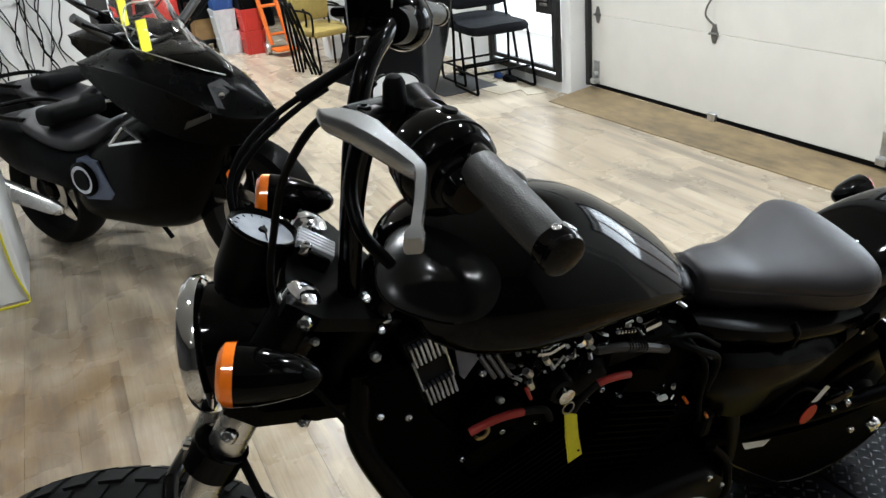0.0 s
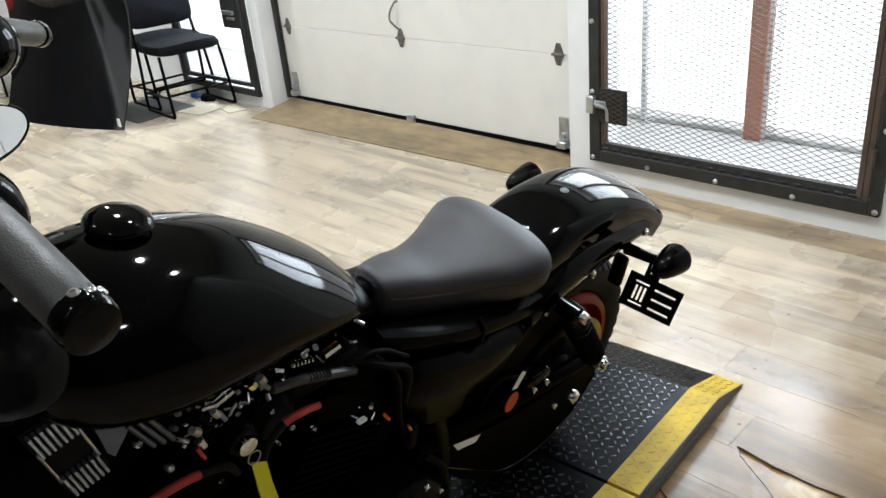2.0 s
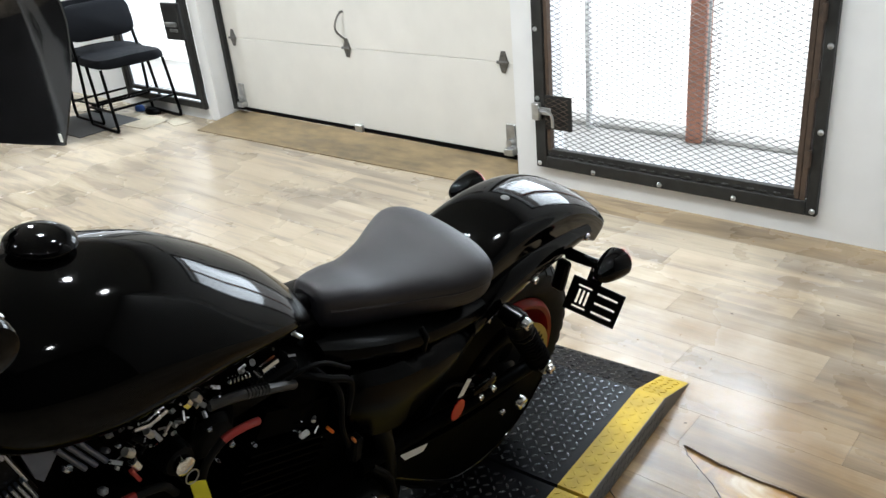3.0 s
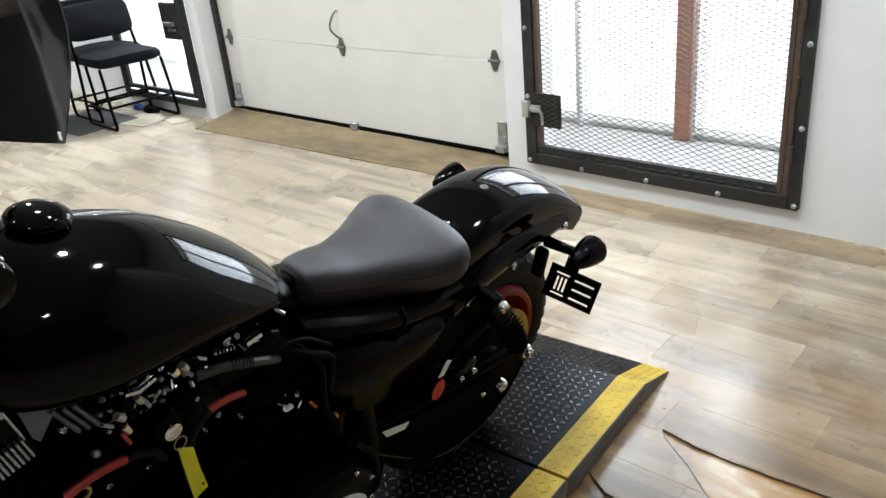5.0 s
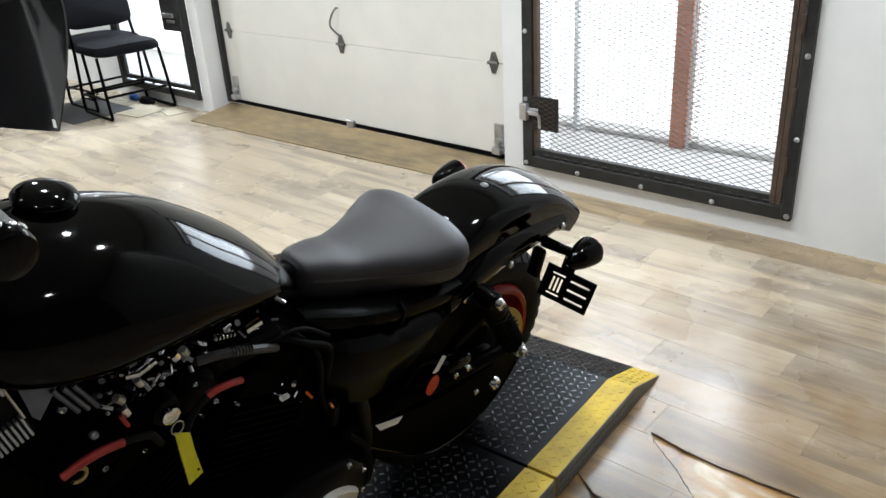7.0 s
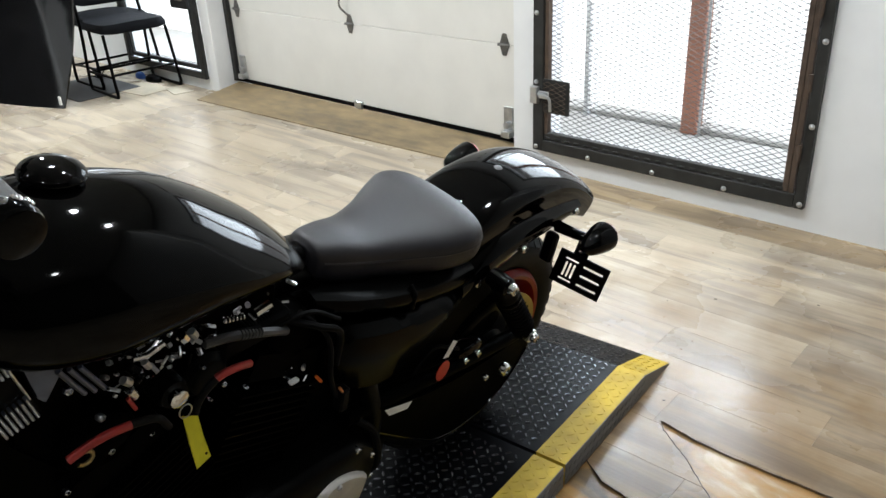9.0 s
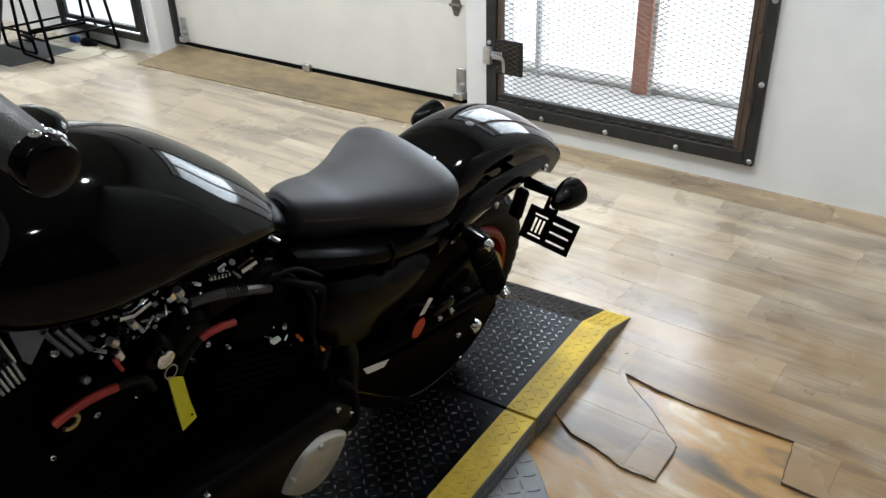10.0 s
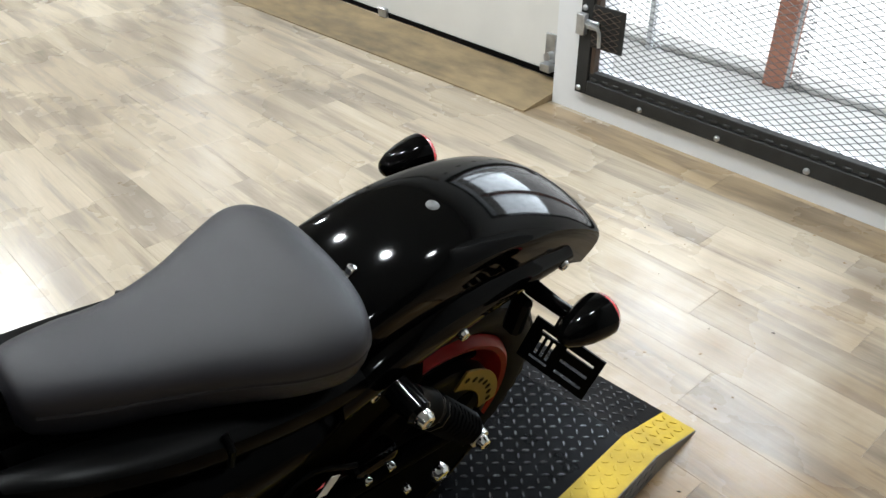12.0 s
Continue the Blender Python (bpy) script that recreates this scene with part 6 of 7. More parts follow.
for x, y, w, d, turn in ((-4.28, 3.02, 0.36, 0.24, 6), (-4.02, 3.16, 0.22, 0.15, -14), (-4.62, 2.98, 0.30, 0.26, 20)):
    tagged(part("cardboard_sheet", boxm(-w / 2, w / 2, -d / 2, d / 2, 0.0004, 0.005, 0.001), CARD_PALE, smooth=False, matrix=pose(x, y, 0, 0, 0, turn)), "flat worn cardboard sheet lying under the chairs", "cardboard", "cardboard sheets")
bm = bmesh.new()
for k in range(26):
    a, r = rnd.uniform(0, 6.28), rnd.uniform(0.05, 0.13)
    o = Vector((-4.86, 3.0, 0.0))
    tip = o + Vector((math.cos(a) * r, math.sin(a) * r, rnd.uniform(0.02, 0.11)))
    tube(bm, [o + Vector((0, 0, 0.004)), (o + tip) / 2 + Vector((0, 0, 0.02)), tip], [0.004, 0.003, 0.001], 5)
tagged(part("twig_bundle", bm, MATTE), "small dark dry twig bundle on the floor", "twigs")


# ---- the black step-through motorcycle beside ----
def loft_y(rows, n=28, pu=2.6, pd=2.6, split=0.5, steps=5):
    """Skin of cross-sections along y: rows of y, low, high, half width."""
    bm = bmesh.new()
    loops = []
    for y, lo, hi, w in spline_table(rows, steps):
        mid = lo + split * (hi - lo)
        loops.append(oval(0, y, mid, max(w, 0.004), max(hi - mid, 0.004), max(mid - lo, 0.004), n, pu, pd))
    rings(bm, loops)
    return bm


def faceted(rows, mat, name, parent, label=""):
    """Hard-edged shell: rows of y, top width and height, edge width and height, low width and height."""
    bm = bmesh.new()
    loops = []
    for y, wt, zt, we, ze, wl, zl in spline_table(rows, 5):
        half = [(0, zt + 0.012), (wt, zt), (we, ze), (we - 0.012, ze - 0.02), (wl, zl), (wl * 0.5, zl - 0.015)]
        loops.append([(x, y, z) for x, z in half] + [(-x, y, z) for x, z in half[:0:-1]])
    rings(bm, loops)
    return part(name, bm, mat, parent, label)


LAMP_GLASS = material("lamp_glass", (0.05, 0.052, 0.056), 0.06, coat=1.0, noise_scale=60, noise_amount=0.5)
COWL_BLACK = material("matte_fairing_black", (0.0010, 0.0010, 0.0012), 0.28, noise_scale=30, noise_amount=0.2, spec=0.05)


def scooter():
    s = thing("scooter", "matte black fully faired motorcycle with a clear windscreen", "motorcycle", "parked faired motorcycles")
    for y, r, w in ((1.57, 0.295, 0.11), (0.30, 0.28, 0.16)):
        c = Vector((0, y, r))
        prof = [(-0.3, 0.70), (-0.46, 0.78), (-0.5, 0.87), (-0.4, 0.95), (-0.15, 0.995), (0.15, 0.995), (0.4, 0.95), (0.5, 0.87), (0.46, 0.78), (0.3, 0.70), (-0.3, 0.70)]
        bm = bmesh.new()
        lathe(bm, [(a * w, b * r) for a, b in prof], c, (1, 0, 0), 44, caps=False)
        t = part("tyre", bm, RUBBER, s)
        bm = bmesh.new()
        for k in range(5):
            a = 2 * math.pi * k / 5 + 0.3
            d = Vector((0, math.cos(a), math.sin(a)))
            tube(bm, [c + d * 0.03, c + d * 0.12, c + d * (r * 0.72)], [0.02, 0.012, 0.016], 8)
        lathe(bm, [(-0.05, 0.03), (-0.03, 0.045), (0.03, 0.045), (0.05, 0.03)], c, (1, 0, 0), 20)
        part("wheel", bm, SATIN, t)
        bm = bmesh.new()
        lathe(bm, [(0.052, 0.085), (0.052, 0.125), (0.056, 0.125), (0.056, 0.085), (0.052, 0.085)], c, (1, 0, 0), 32, caps=False)
        part("brake_disc", bm, STEEL, t, "steel brake disc")
    part("body", loft_y([(0.58, 0.25, 0.38, 0.10), (0.70, 0.20, 0.50, 0.16), (0.9, 0.195, 0.63, 0.185), (1.1, 0.20, 0.72, 0.195), (1.28, 0.24, 0.78, 0.18), (1.42, 0.36, 0.76, 0.15), (1.54, 0.52, 0.72, 0.11), (1.58, 0.60, 0.70, 0.06)], 28, 3.4, 3.0), SIDE_BLACK, s, "black lower fairing")
    faceted([(0.965, 0.09, 0.962, 0.205, 0.950, 0.195, 0.905), (1.09, 0.11, 0.985, 0.218, 0.935, 0.19, 0.80), (1.27, 0.115, 0.962, 0.214, 0.902, 0.185, 0.70), (1.45, 0.10, 0.905, 0.190, 0.842, 0.165, 0.645), (1.60, 0.07, 0.845, 0.132, 0.748, 0.11, 0.62), (1.70, 0.035, 0.785, 0.07, 0.722, 0.06, 0.64), (1.77, 0.008, 0.735, 0.016, 0.715, 0.015, 0.68)], COWL_BLACK, "cowl", s, "angular matte black nose cowl")
    for k in (1, -1):
        bm = bmesh.new()
        rings(bm, [[(k * x, y, z) for x, y, z in ((0.192, 1.475, 0.702), (0.150, 1.585, 0.742), (0.150, 1.585, 0.760), (0.190, 1.50, 0.735))], [(k * (x + 0.006), y, z) for x, y, z in ((0.192, 1.475, 0.702), (0.150, 1.585, 0.742), (0.150, 1.585, 0.760), (0.190, 1.50, 0.735))]])
        part("cowl_flash", bm, GRIP_RUBBER, s, "grey cowl edge strip", smooth=False)
        bm = bmesh.new()
        rings(bm, [[(k * (x + o), y + o, z + o) for x, y, z in ((0.052, 1.575, 0.865), (0.100, 1.545, 0.850), (0.118, 1.590, 0.770), (0.080, 1.640, 0.745), (0.040, 1.660, 0.80))] for o in (-0.004, 0.006)])
        part("headlight", bm, LAMP_GLASS, s, "dark clear headlight", smooth=False)
        part("headlight_bulb", lathem([(0, 0.016), (0.008, 0.012), (0.010, 0.002)], (0.092 * k, 1.60, 0.812), (0.7 * k, 0.6, 0.3), 14), CHROME, s)
    faceted([(1.30, 0.06, 0.985, 0.095, 0.975, 0.09, 0.95), (1.42, 0.06, 0.955, 0.090, 0.940, 0.085, 0.90), (1.52, 0.035, 0.905, 0.055, 0.895, 0.05, 0.86), (1.585, 0.005, 0.868, 0.012, 0.860, 0.012, 0.84)], GLOSS, "visor", s, "gloss black nose visor")
    part("tail", loft_y([(-0.02, 0.50, 0.60, 0.05), (0.08, 0.42, 0.64, 0.12), (0.25, 0.36, 0.66, 0.16), (0.45, 0.34, 0.61, 0.175), (0.62, 0.33, 0.56, 0.18), (0.80, 0.38, 0.58, 0.15)]), MATTE, s, "black tail fairing")
    part("seat", loft_y([(0.30, 0.60, 0.68, 0.10), (0.42, 0.58, 0.67, 0.155), (0.60, 0.53, 0.62, 0.165), (0.76, 0.53, 0.62, 0.15), (0.90, 0.58, 0.68, 0.10), (0.95, 0.62, 0.69, 0.05)], 28, 3.0, 3.0), SEAT_VINYL, s, "black vinyl seat")
    part("back_pad", boxm(-0.15, 0.15, 0.50, 0.64, 0.64, 0.725, 0.03, 3), MATTE, s, "black padded backrest")
    part("pad_bracket", tubem([(0.0, 0.52, 0.66), (0.0, 0.36, 0.66)], 0.014, 8), SATIN, s)
    part("grab_rail", tubem(smooth_path([(0.13, 0.40, 0.66), (0.14, 0.18, 0.68), (0.0, 0.06, 0.68), (-0.14, 0.18, 0.68), (-0.13, 0.40, 0.66)]), 0.012, 8), SATIN, s)
    part("exhaust", tubem([(0.215, -0.06, 0.405), (0.22, 0.10, 0.372), (0.22, 0.35, 0.325), (0.22, 0.56, 0.292), (0.215, 0.62, 0.282)], [0.045, 0.046, 0.044, 0.036, 0.016], 18), ALLOY, s, "pale metal silencer")
    bm = bmesh.new()
    rings(bm, [[(x, y, z) for y, z in ((0.78, 0.53), (0.90, 0.525), (0.965, 0.385), (0.93, 0.355), (0.78, 0.345), (0.72, 0.42))] for x in (0.13, 0.192)])
    part("engine_cover", bm, DARK_ALLOY, s, "grey alloy engine side cover", smooth=False)
    part("clutch_cover", lathem([(0, 0.078), (0.014, 0.078), (0.022, 0.068), (0.018, 0.050), (0.026, 0.045), (0.028, 0.01)], (0.19, 0.80, 0.44), (1, 0, 0), 28), SATIN, s, "round black clutch cover")
    part("clutch_ring", lathem([(0.012, 0.066), (0.014, 0.068), (0.016, 0.066)], (0.195, 0.80, 0.44), (1, 0, 0), 28), BOLT_DULL, s, "thin dull ring")
    bm = bmesh.new()
    o = [(1.025, 0.610), (1.225, 0.640), (1.133, 0.692)]
    for (y0, z0), (y1, z1) in zip(o, o[1:] + o[:1]):
        tube(bm, [(0.196, y0, z0), (0.196, y1, z1)], 0.007, 8)
    part("vent_frame", bm, CHROME, s, "chrome triangular vent frame")
    # windscreen: thin curved clear sheet
    bm = bmesh.new()
    loops = []
    for y, z, w, bow in spline_table([(1.57, 0.865, 0.10, 0.20), (1.48, 0.93, 0.13, 0.19), (1.39, 1.00, 0.145, 0.16), (1.31, 1.08, 0.135, 0.10), (1.26, 1.15, 0.10, 0.05)], 4):
        up = [(w * u, y - bow * u * u, z + (0.94 - z) * 0.35 * u * u * (1 if z < 0.94 else 0)) for u in (k / 6 - 1 for k in range(13))]
        dn = [(x, yy - 0.003, zz - 0.002) for x, yy, zz in up[::-1]]
        loops.append(up + dn)
    rings(bm, loops)
    ws = part("windscreen", bm, GLASS, s, "clear curved windscreen")
    ws.visible_shadow = False
    for k in (1, -1):
        part("screen_edge", tubem(smooth_path([(x * k, y, z) for x, y, z in ((0.02, 1.57, 0.873), (0.07, 1.50, 0.905), (0.115, 1.36, 0.955), (0.137, 1.24, 1.0), (0.133, 1.21, 1.08), (0.10, 1.21, 1.15), (0.04, 1.25, 1.155), (0.0, 1.26, 1.152))]), 0.0032, 6), ALLOY, ws, "bright screen edge")
    part("price_card", boxm(0.075, 0.125, 1.262, 1.266, 0.975, 1.095), YELLOW_TAG, s, "yellow price card behind the screen", smooth=False)
    for k in (1, -1):
        part("handlebar", tubem(smooth_path([(0.0, 1.20, 0.985), (0.08 * k, 1.20, 1.0), (0.15 * k, 1.17, 1.01), (0.32 * k, 1.185, 1.135)]), 0.013, 10), SATIN, s)
        part("grip", tubem([(0.19 * k, 1.175, 1.04), (0.33 * k, 1.187, 1.142)], 0.018, 12), GRIP_RUBBER, s)
        part("switch_block", boxm(0.13 * k - 0.03, 0.13 * k + 0.03, 1.14, 1.21, 0.99, 1.05, 0.012, 2), SATIN, s)
        part("lever", tubem(smooth_path([(0.15 * k, 1.23, 1.02), (0.22 * k, 1.24, 1.06), (0.33 * k, 1.23, 1.12)]), 0.006, 8), SATIN, s)
        part("fork_leg", tubem([(0.075 * k, 1.47, 0.62), (0.075 * k, 1.57, 0.295)], 0.022, 14), SATIN, s)
        part("marker_light", lathem([(0, 0.022), (0.008, 0.02), (0.011, 0.004)], (0.115 * k, 1.59, 0.503), (k, 0.2, 0), 16), AMBER, s, "round amber reflector")
        part("marker_stay", tubem([(0.075 * k, 1.53, 0.44), (0.112 * k, 1.588, 0.50)], 0.008, 8), SATIN, s)
    bm = bmesh.new()
    loops = []
    for i in range(17):
        a = radians(14 + 130 * i / 16)
        ring = [(x, 1.57 + math.cos(a) * r, 0.295 + math.sin(a) * r) for x, r in ((-0.07, 0.29), (-0.055, 0.315), (0, 0.323), (0.055, 0.315), (0.07, 0.29), (0.05, 0.308), (0, 0.316), (-0.05, 0.308))]
        loops.append(ring)
    rings(bm, loops)
    part("front_fender", bm, SATIN, s, "black front fender")
    part("front_caliper", boxm(0.06, 0.10, 1.44, 1.52, 0.38, 0.46, 0.01), SATIN, s, smooth=False)
    part("kick_stand", tubem([(-0.10, 0.75, 0.26), (-0.17, 0.82, 0.01)], 0.012, 8), SATIN, s)
    return s


sc1 = scooter()
SCOOT = Matrix.Translation((-3.35, -0.27, 0.0)) @ Matrix.Rotation(radians(-54.3), 4, "Z")
sc1.matrix_world = SCOOT
sc2 = copy_thing(sc1, SCOOT @ Matrix.Translation((-0.48, -0.74, 0.0)) @ Matrix.Rotation(radians(3), 4, "Z"))
sc2["label"] = "second black faired motorcycle parked behind the first"

# white cabinet end with a pale cord, and a board with hanging wires
tagged(part("cabinet", boxm(-3.0, -2.48, -1.6, -0.30, 0.0, 1.9, 0.006), WHITE_WALL, None, smooth=False), "plain white painted cabinet beside the motorcycle", "cabinet")
tagged(part("cord", tubem(smooth_path([(-2.470, -0.33, 0.40), (-2.468, -0.325, 0.15), (-2.465, -0.30, 0.01), (-2.44, -0.34, 0.006), (-2.44, -0.46, 0.006)]), 0.005, 6), YELLOW_TAG), "thin yellow-green cord on the floor by the cabinet", "cord")
tagged(part("display_board", boxm(-5.3, -5.24, -1.6, 0.32, 0.0, 1.6, 0.004), WHITE_WALL, None, smooth=False), "white standing display board behind the motorcycles", "board")
rnd = random.Random(12)
for k in range(16):
    y, z = rnd.uniform(-0.35, 0.20), rnd.uniform(0.98, 1.12)
    pts = [(-5.215, y, z)]
    for j in range(5):
        y += rnd.uniform(-0.06, 0.07)
        z -= rnd.uniform(0.08, 0.14)
        pts.append((-5.215 + rnd.uniform(0, 0.02), y, z))
    tagged(part("hanging_cable", tubem(smooth_path(pts, 4), rnd.uniform(0.003, 0.006), 6), MATTE), "thin black cable hanging on the white board", "cable", "hanging cables")
tagged(part("cable_rail", tubem([(-5.21, -0.4, 0.99), (-5.21, 0.26, 1.08)], 0.006, 6), MATTE), "thin black rail on the white board", "rail")

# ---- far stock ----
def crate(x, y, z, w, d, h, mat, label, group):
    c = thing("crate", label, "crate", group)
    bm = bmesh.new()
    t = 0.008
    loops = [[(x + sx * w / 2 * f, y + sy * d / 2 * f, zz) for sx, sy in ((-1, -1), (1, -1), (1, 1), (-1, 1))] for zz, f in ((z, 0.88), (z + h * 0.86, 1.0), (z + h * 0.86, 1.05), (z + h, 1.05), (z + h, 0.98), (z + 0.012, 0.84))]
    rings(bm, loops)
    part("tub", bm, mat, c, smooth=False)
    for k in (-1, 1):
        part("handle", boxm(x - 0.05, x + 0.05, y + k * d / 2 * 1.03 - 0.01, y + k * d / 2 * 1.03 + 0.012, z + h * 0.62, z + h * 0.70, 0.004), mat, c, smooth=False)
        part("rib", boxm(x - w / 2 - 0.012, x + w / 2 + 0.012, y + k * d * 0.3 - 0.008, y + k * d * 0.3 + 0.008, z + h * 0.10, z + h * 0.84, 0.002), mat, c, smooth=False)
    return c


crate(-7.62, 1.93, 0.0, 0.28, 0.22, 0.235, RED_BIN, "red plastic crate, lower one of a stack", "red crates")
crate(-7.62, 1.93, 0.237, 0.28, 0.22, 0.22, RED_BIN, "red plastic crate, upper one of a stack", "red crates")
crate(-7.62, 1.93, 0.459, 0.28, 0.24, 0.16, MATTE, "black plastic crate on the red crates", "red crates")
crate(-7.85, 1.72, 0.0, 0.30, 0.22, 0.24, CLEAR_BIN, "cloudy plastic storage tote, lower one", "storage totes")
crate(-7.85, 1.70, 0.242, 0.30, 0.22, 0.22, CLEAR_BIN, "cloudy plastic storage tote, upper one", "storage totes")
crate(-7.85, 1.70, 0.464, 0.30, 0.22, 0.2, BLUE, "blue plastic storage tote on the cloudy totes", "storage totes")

cart = thing("trolley", "low black trolley carrying a brown box", "trolley")
part("platform", boxm(-8.35, -8.0, 1.38, 1.68, 0.10, 0.14, 0.006), MATTE, cart, smooth=False)
for x in (-8.3, -8.05):
    for y in (1.42, 1.64):
        part("caster", lathem([(-0.012, 0.045), (0.012, 0.045)], (x, y, 0.045), (0, 1, 0), 14), RUBBER, cart)
part("carton", boxm(-8.32, -8.05, 1.42, 1.64, 0.141, 0.36, 0.004), CARD_BROWN, cart, "brown cardboard box", smooth=False)
tagged(part("tool_case", boxm(-8.4, -8.02, 1.40, 1.66, 0.362, 0.52, 0.01), MATTE, None, smooth=False), "black tool case on the brown box", "case")
tagged(part("red_case", boxm(-9.2, -8.8, 1.0, 1.4, 0.0, 0.62, 0.02), RED_BIN, None, smooth=False), "red metal case against the far wall", "case")
tagged(part("dark_shelf", boxm(-9.6, -9.3, 1.5, 2.6, 0.0, 1.2, 0.02), SATIN, None, smooth=False), "dark low shelf unit against the far wall", "shelf")

ht = thing("hand_truck", "orange hand truck with grey wheels leaning upright", "hand truck")
for y in (2.04, 2.22):
    part("rail", tubem([(-7.28, y, 0.10), (-7.45, y - 0.1, 0.95)], 0.022, 10), ORANGE, ht)
for f in (0.12, 0.45, 0.8):
    part("cross_bar", tubem([(-7.28 - 0.17 * f, 2.04 - 0.1 * f, 0.10 + 0.85 * f), (-7.28 - 0.17 * f, 2.22 - 0.1 * f, 0.10 + 0.85 * f)], 0.016, 8), ORANGE, ht)
part("toe_plate", boxm(-7.28, -7.05, 2.02, 2.24, 0.055, 0.075, 0.003), ORANGE, ht, smooth=False)
for y in (2.0, 2.27):
    w = part("wheel", lathem([(-0.018, 0.05), (-0.02, 0.062), (0, 0.068), (0.02, 0.062), (0.018, 0.05)], (-7.32, y, 0.068), (0, 1, 0), 22), ZINC, ht, "grey rubber wheel")
    part("hub", lathem([(-0.022, 0.03), (0.022, 0.03)], (-7.32, y, 0.068), (0, 1, 0), 14), STEEL, w)


def tan_chair():
    c = thing("tan_chair", "mustard upholstered chair with black legs", "chair", "mustard chairs")
    for x in (-0.15, 0.17):
        for y in (-0.16, 0.16):
            part("leg", tubem([(x, y, 0.0), (x * 0.9, y, 0.33)], 0.011, 8), SATIN, c)
    part("seat", boxm(-0.18, 0.19, -0.18, 0.18, 0.31, 0.37, 0.02, 2), FABRIC_TAN, c)
    part("backrest", boxm(-0.22, -0.17, -0.18, 0.18, 0.42, 0.70, 0.02, 2), FABRIC_TAN, c)
    for y in (-0.16, 0.16):
        part("back_post", tubem([(-0.16, y, 0.33), (-0.20, y, 0.60)], 0.010, 8), SATIN, c)
        part("arm", tubem(smooth_path([(0.15, y * 1.1, 0.33), (0.16, y * 1.1, 0.50), (0.05, y * 1.1, 0.53), (-0.18, y * 1.1, 0.53)]), 0.010, 8), SATIN, c)
    return c


tc = tan_chair()
tc.matrix_world = pose(-6.15, 2.26, 0, 0, 0, 10)
copy_thing(tc, pose(-6.45, 2.30, 0, 0, 0, 8))
fold = thing("folded_chairs", "stack of folded chairs with thin black legs", "chair stack")
for k in range(3):
    part("leg_frame", tubem(smooth_path([(-6.0 + 0.05 * k, 2.06 + 0.02 * k, 0.0), (-6.03 + 0.05 * k, 1.99 + 0.02 * k, 0.30), (-6.05 + 0.05 * k, 1.93 + 0.02 * k, 0.56), (-6.2 + 0.05 * k, 1.93 + 0.02 * k, 0.58), (-6.25 + 0.05 * k, 1.98 + 0.02 * k, 0.0)]), 0.012, 8), SATIN, fold)
tagged(part("paper_box", boxm(-6.75, -6.5, 2.42, 2.6, 0.0, 0.22, 0.004), WHITE_WALL, None, smooth=False), "small white cardboard box under the chairs", "box")

# ---- floor specks and scuffs ----
rnd = random.Random(21)
for k in range(70):
    x, y = rnd.uniform(-0.6, 1.0), rnd.uniform(1.9, 3.2)
    if k > 45:
        x, y = rnd.uniform(-3.2, 0.9), rnd.uniform(2.2, 3.1)
    r = rnd.uniform(0.002, 0.006)
    a = rnd.uniform(0, 3)
    bm = bmesh.new()
    rings(bm, [[(x + r * g * (math.cos(t) * math.cos(a) - 0.5 * math.sin(t) * math.sin(a)), y + r * g * (math.cos(t) * math.sin(a) + 0.5 * math.sin(t) * math.cos(a)), z) for t in (2 * math.pi * j / 6 for j in range(6))] for z, g in ((0.0003, 1.0), (0.0016, 0.5))])
    tagged(part("speck", bm, CARD_BROWN if k % 3 else MATTE, smooth=False), "tiny dark crumb of dirt on the planks", "dirt", "floor dirt")

# ---- torn dark glue line round the missing planks ----
rnd = random.Random(8)
TORN = material("torn_dark_edge", (0.05, 0.04, 0.03), 0.7, noise_scale=60, noise_amount=0.5)
bm = bmesh.new()
for (ax, ay), (bx, by) in zip(HOLE[:18], HOLE[1:19]):
    n = max(2, int(math.hypot(bx - ax, by - ay) / 0.012))
    pts = [(ax + (bx - ax) * k / n + rnd.uniform(-0.002, 0.002), ay + (by - ay) * k / n + rnd.uniform(-0.002, 0.002), 0.0) for k in range(n + 1)]
    tube(bm, pts, [rnd.uniform(0.0005, 0.0018) for _ in pts], 6)
tagged(part("torn_edge", bm, TORN, smooth=False), "dark torn glue edge round the missing vinyl", "torn edge")

# ---- vinyl planks ----
W, LN = 0.158, 0.914
xs = (-10.2, 4.0)


def inside(x, y, poly):
    c = False
    for (x0, y0), (x1, y1) in zip(poly, poly[1:] + poly[:1]):
        if (y0 > y) != (y1 > y) and x < (x1 - x0) * (y - y0) / (y1 - y0) + x0:
            c = not c
    return c


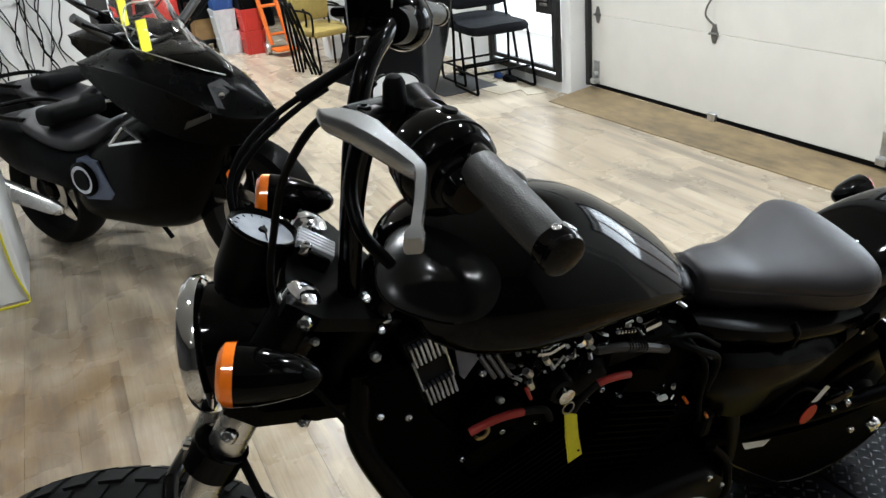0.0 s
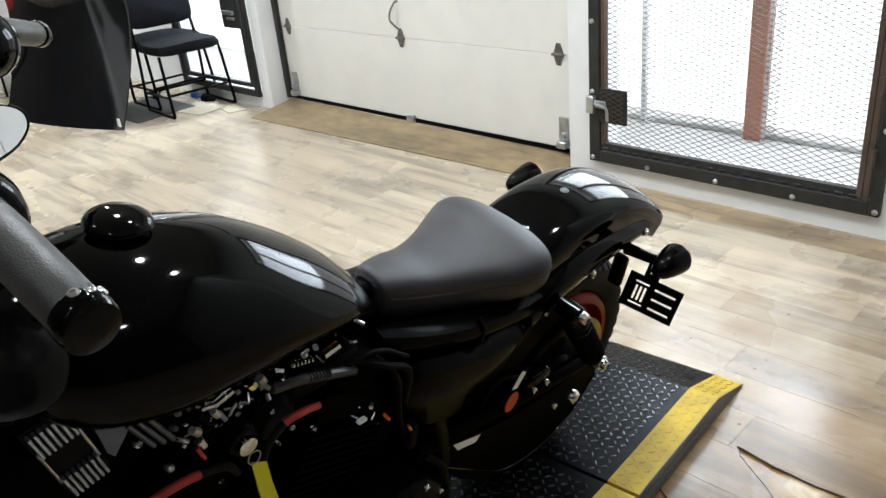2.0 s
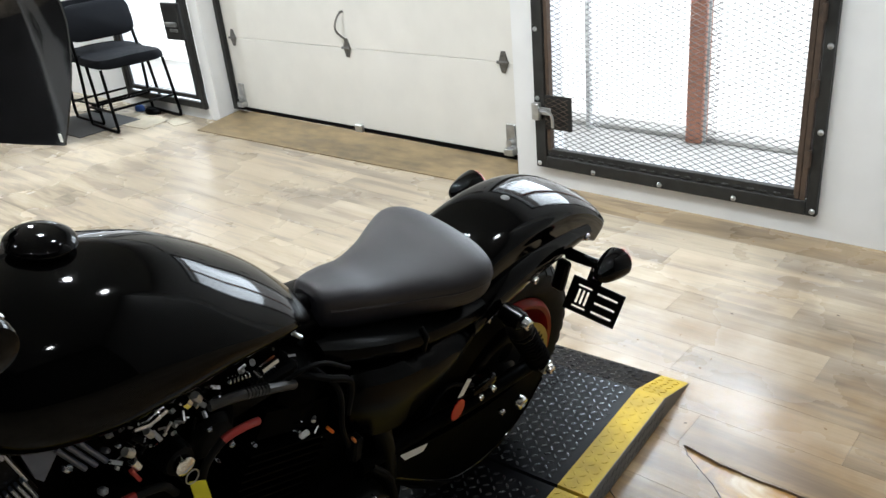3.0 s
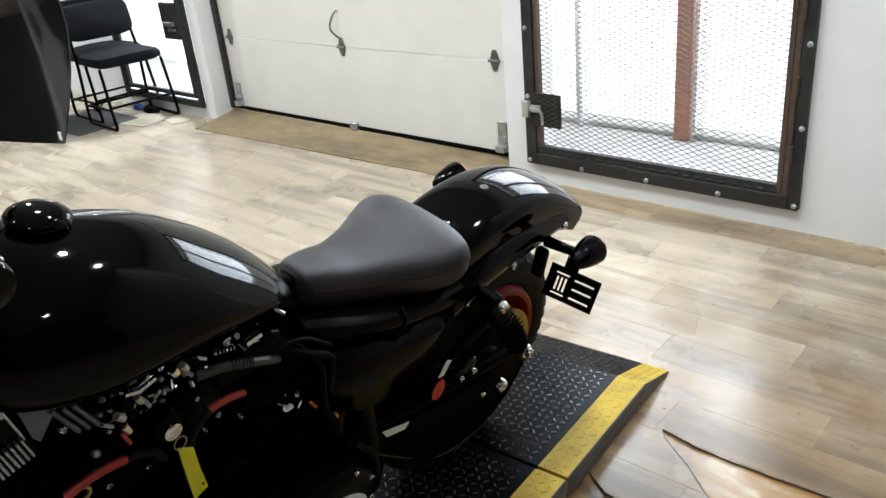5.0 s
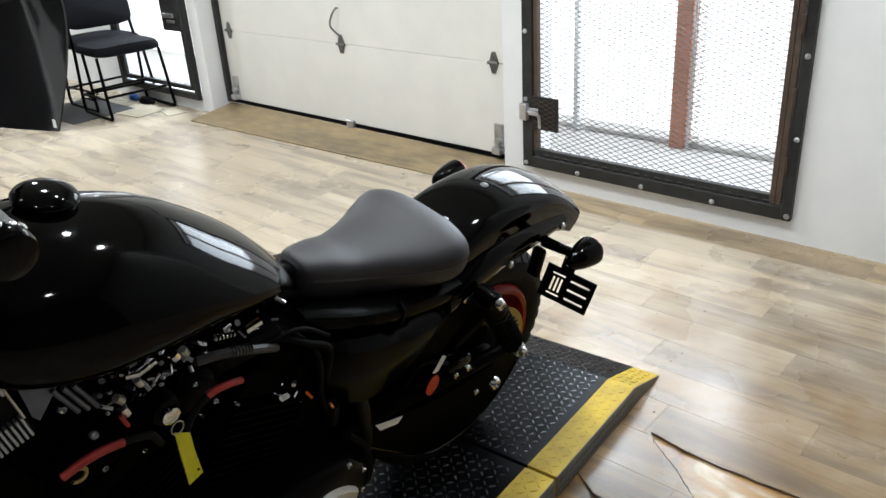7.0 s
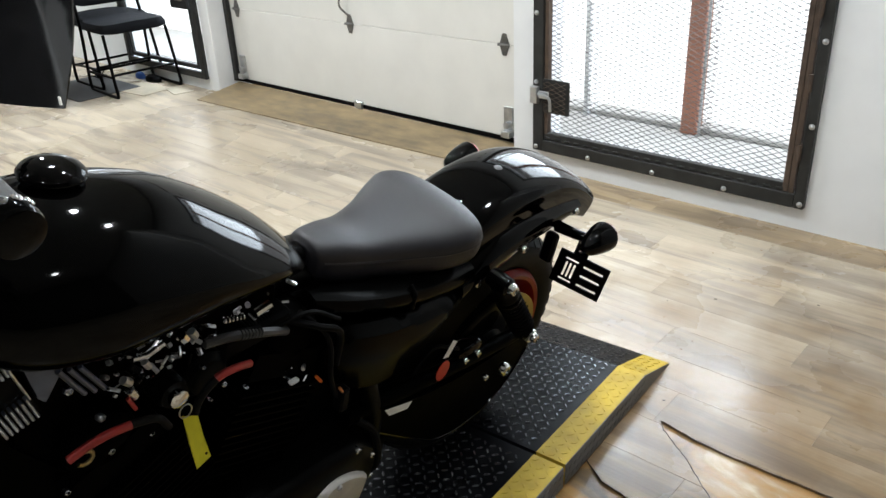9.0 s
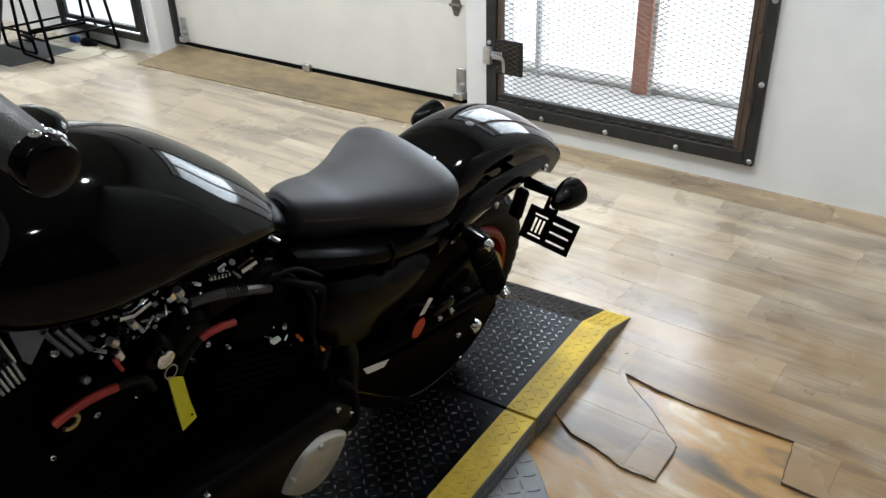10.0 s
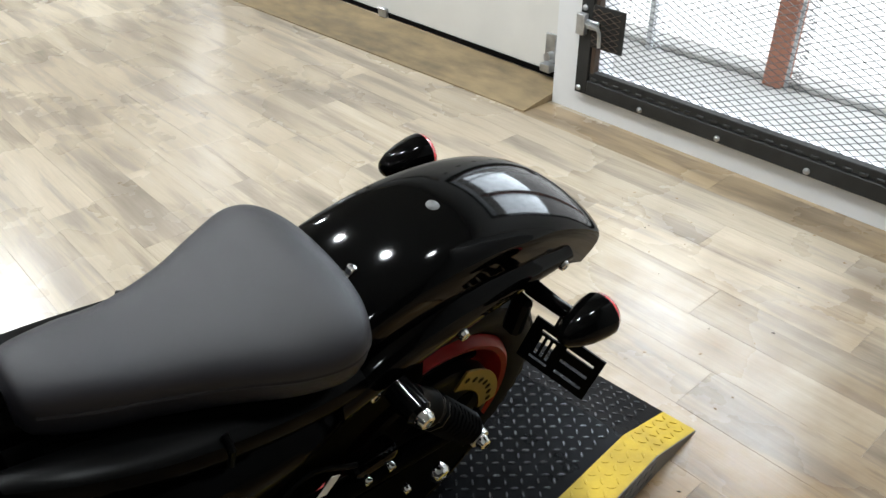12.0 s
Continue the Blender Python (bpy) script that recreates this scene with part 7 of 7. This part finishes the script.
def plank_mesh(x0, x1, y0, y1, cut=False):
    bm = bmesh.new()
    g = 0.0003
    vs = [bm.verts.new((x, y, 0)) for x, y in ((x0 + g, y0 + g), (x1 - g, y0 + g), (x1 - g, y1 - g), (x0 + g, y1 - g))]
    bm.faces.new(vs)
    if cut:
        for (ax, ay), (bx, by) in zip(HOLE, HOLE[1:] + HOLE[:1]):
            bmesh.ops.bisect_plane(bm, geom=list(bm.verts) + list(bm.edges) + list(bm.faces), plane_co=(ax, ay, 0), plane_no=(-(by - ay), bx - ax, 0), dist=1e-6)
        gone = [f for f in bm.faces if inside(f.calc_center_median().x, f.calc_center_median().y, HOLE)]
        bmesh.ops.delete(bm, geom=gone, context="FACES")
    if bm.faces:
        ext = bmesh.ops.extrude_face_region(bm, geom=list(bm.faces))
        for v in ext["geom"]:
            if isinstance(v, bmesh.types.BMVert):
                v.co.z -= 0.0065
    return bm


rnd = random.Random(3)
far_v, far_f = [], []
hx0, hx1 = min(p[0] for p in HOLE), max(p[0] for p in HOLE)
hy0, hy1 = min(p[1] for p in HOLE), max(p[1] for p in HOLE)
row0 = 1.732
k0 = int((-3.4 - row0) / W) - 1
for k in range(k0, 12):
    y0, y1 = row0 + k * W, row0 + (k + 1) * W
    if y1 < -3.4 or y0 > WALL_Y:
        continue
    y0, y1 = max(y0, -3.4), min(y1, 3.44)
    x = xs[0] + (0.131 + 0.37 * k) % LN - LN
    if k == 0:
        x += 0.05
    while x < xs[1]:
        x0, x1 = max(x, xs[0]), min(x + LN, xs[1])
        x += LN
        if x1 - x0 < 0.02:
            continue
        in_hole = x1 > hx0 and x0 < hx1 and y1 > hy0 and y0 < hy1
        if in_hole or (-4.2 < x1 and x0 < 1.6 and y1 > -0.4):
            bm = plank_mesh(x0, x1, y0, y1, in_hole)
            if bm.faces:
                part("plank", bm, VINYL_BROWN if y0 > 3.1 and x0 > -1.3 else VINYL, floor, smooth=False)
            else:
                bm.free()
        else:
            g = 0.0003
            b = len(far_v)
            far_v += [(x0 + g, y0 + g, 0), (x1 - g, y0 + g, 0), (x1 - g, y1 - g, 0), (x0 + g, y1 - g, 0)]
            far_v += [(p[0], p[1], -0.0065) for p in far_v[b:b + 4]]
            far_f += [tuple(b + i for i in q) for q in ((0, 1, 2, 3), (0, 4, 5, 1), (1, 5, 6, 2), (2, 6, 7, 3), (3, 7, 4, 0))]
me = bpy.data.meshes.new("planks")
me.from_pydata(far_v, [], far_f)
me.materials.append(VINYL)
tagged(new("planks", me), kind="stuff").parent = floor
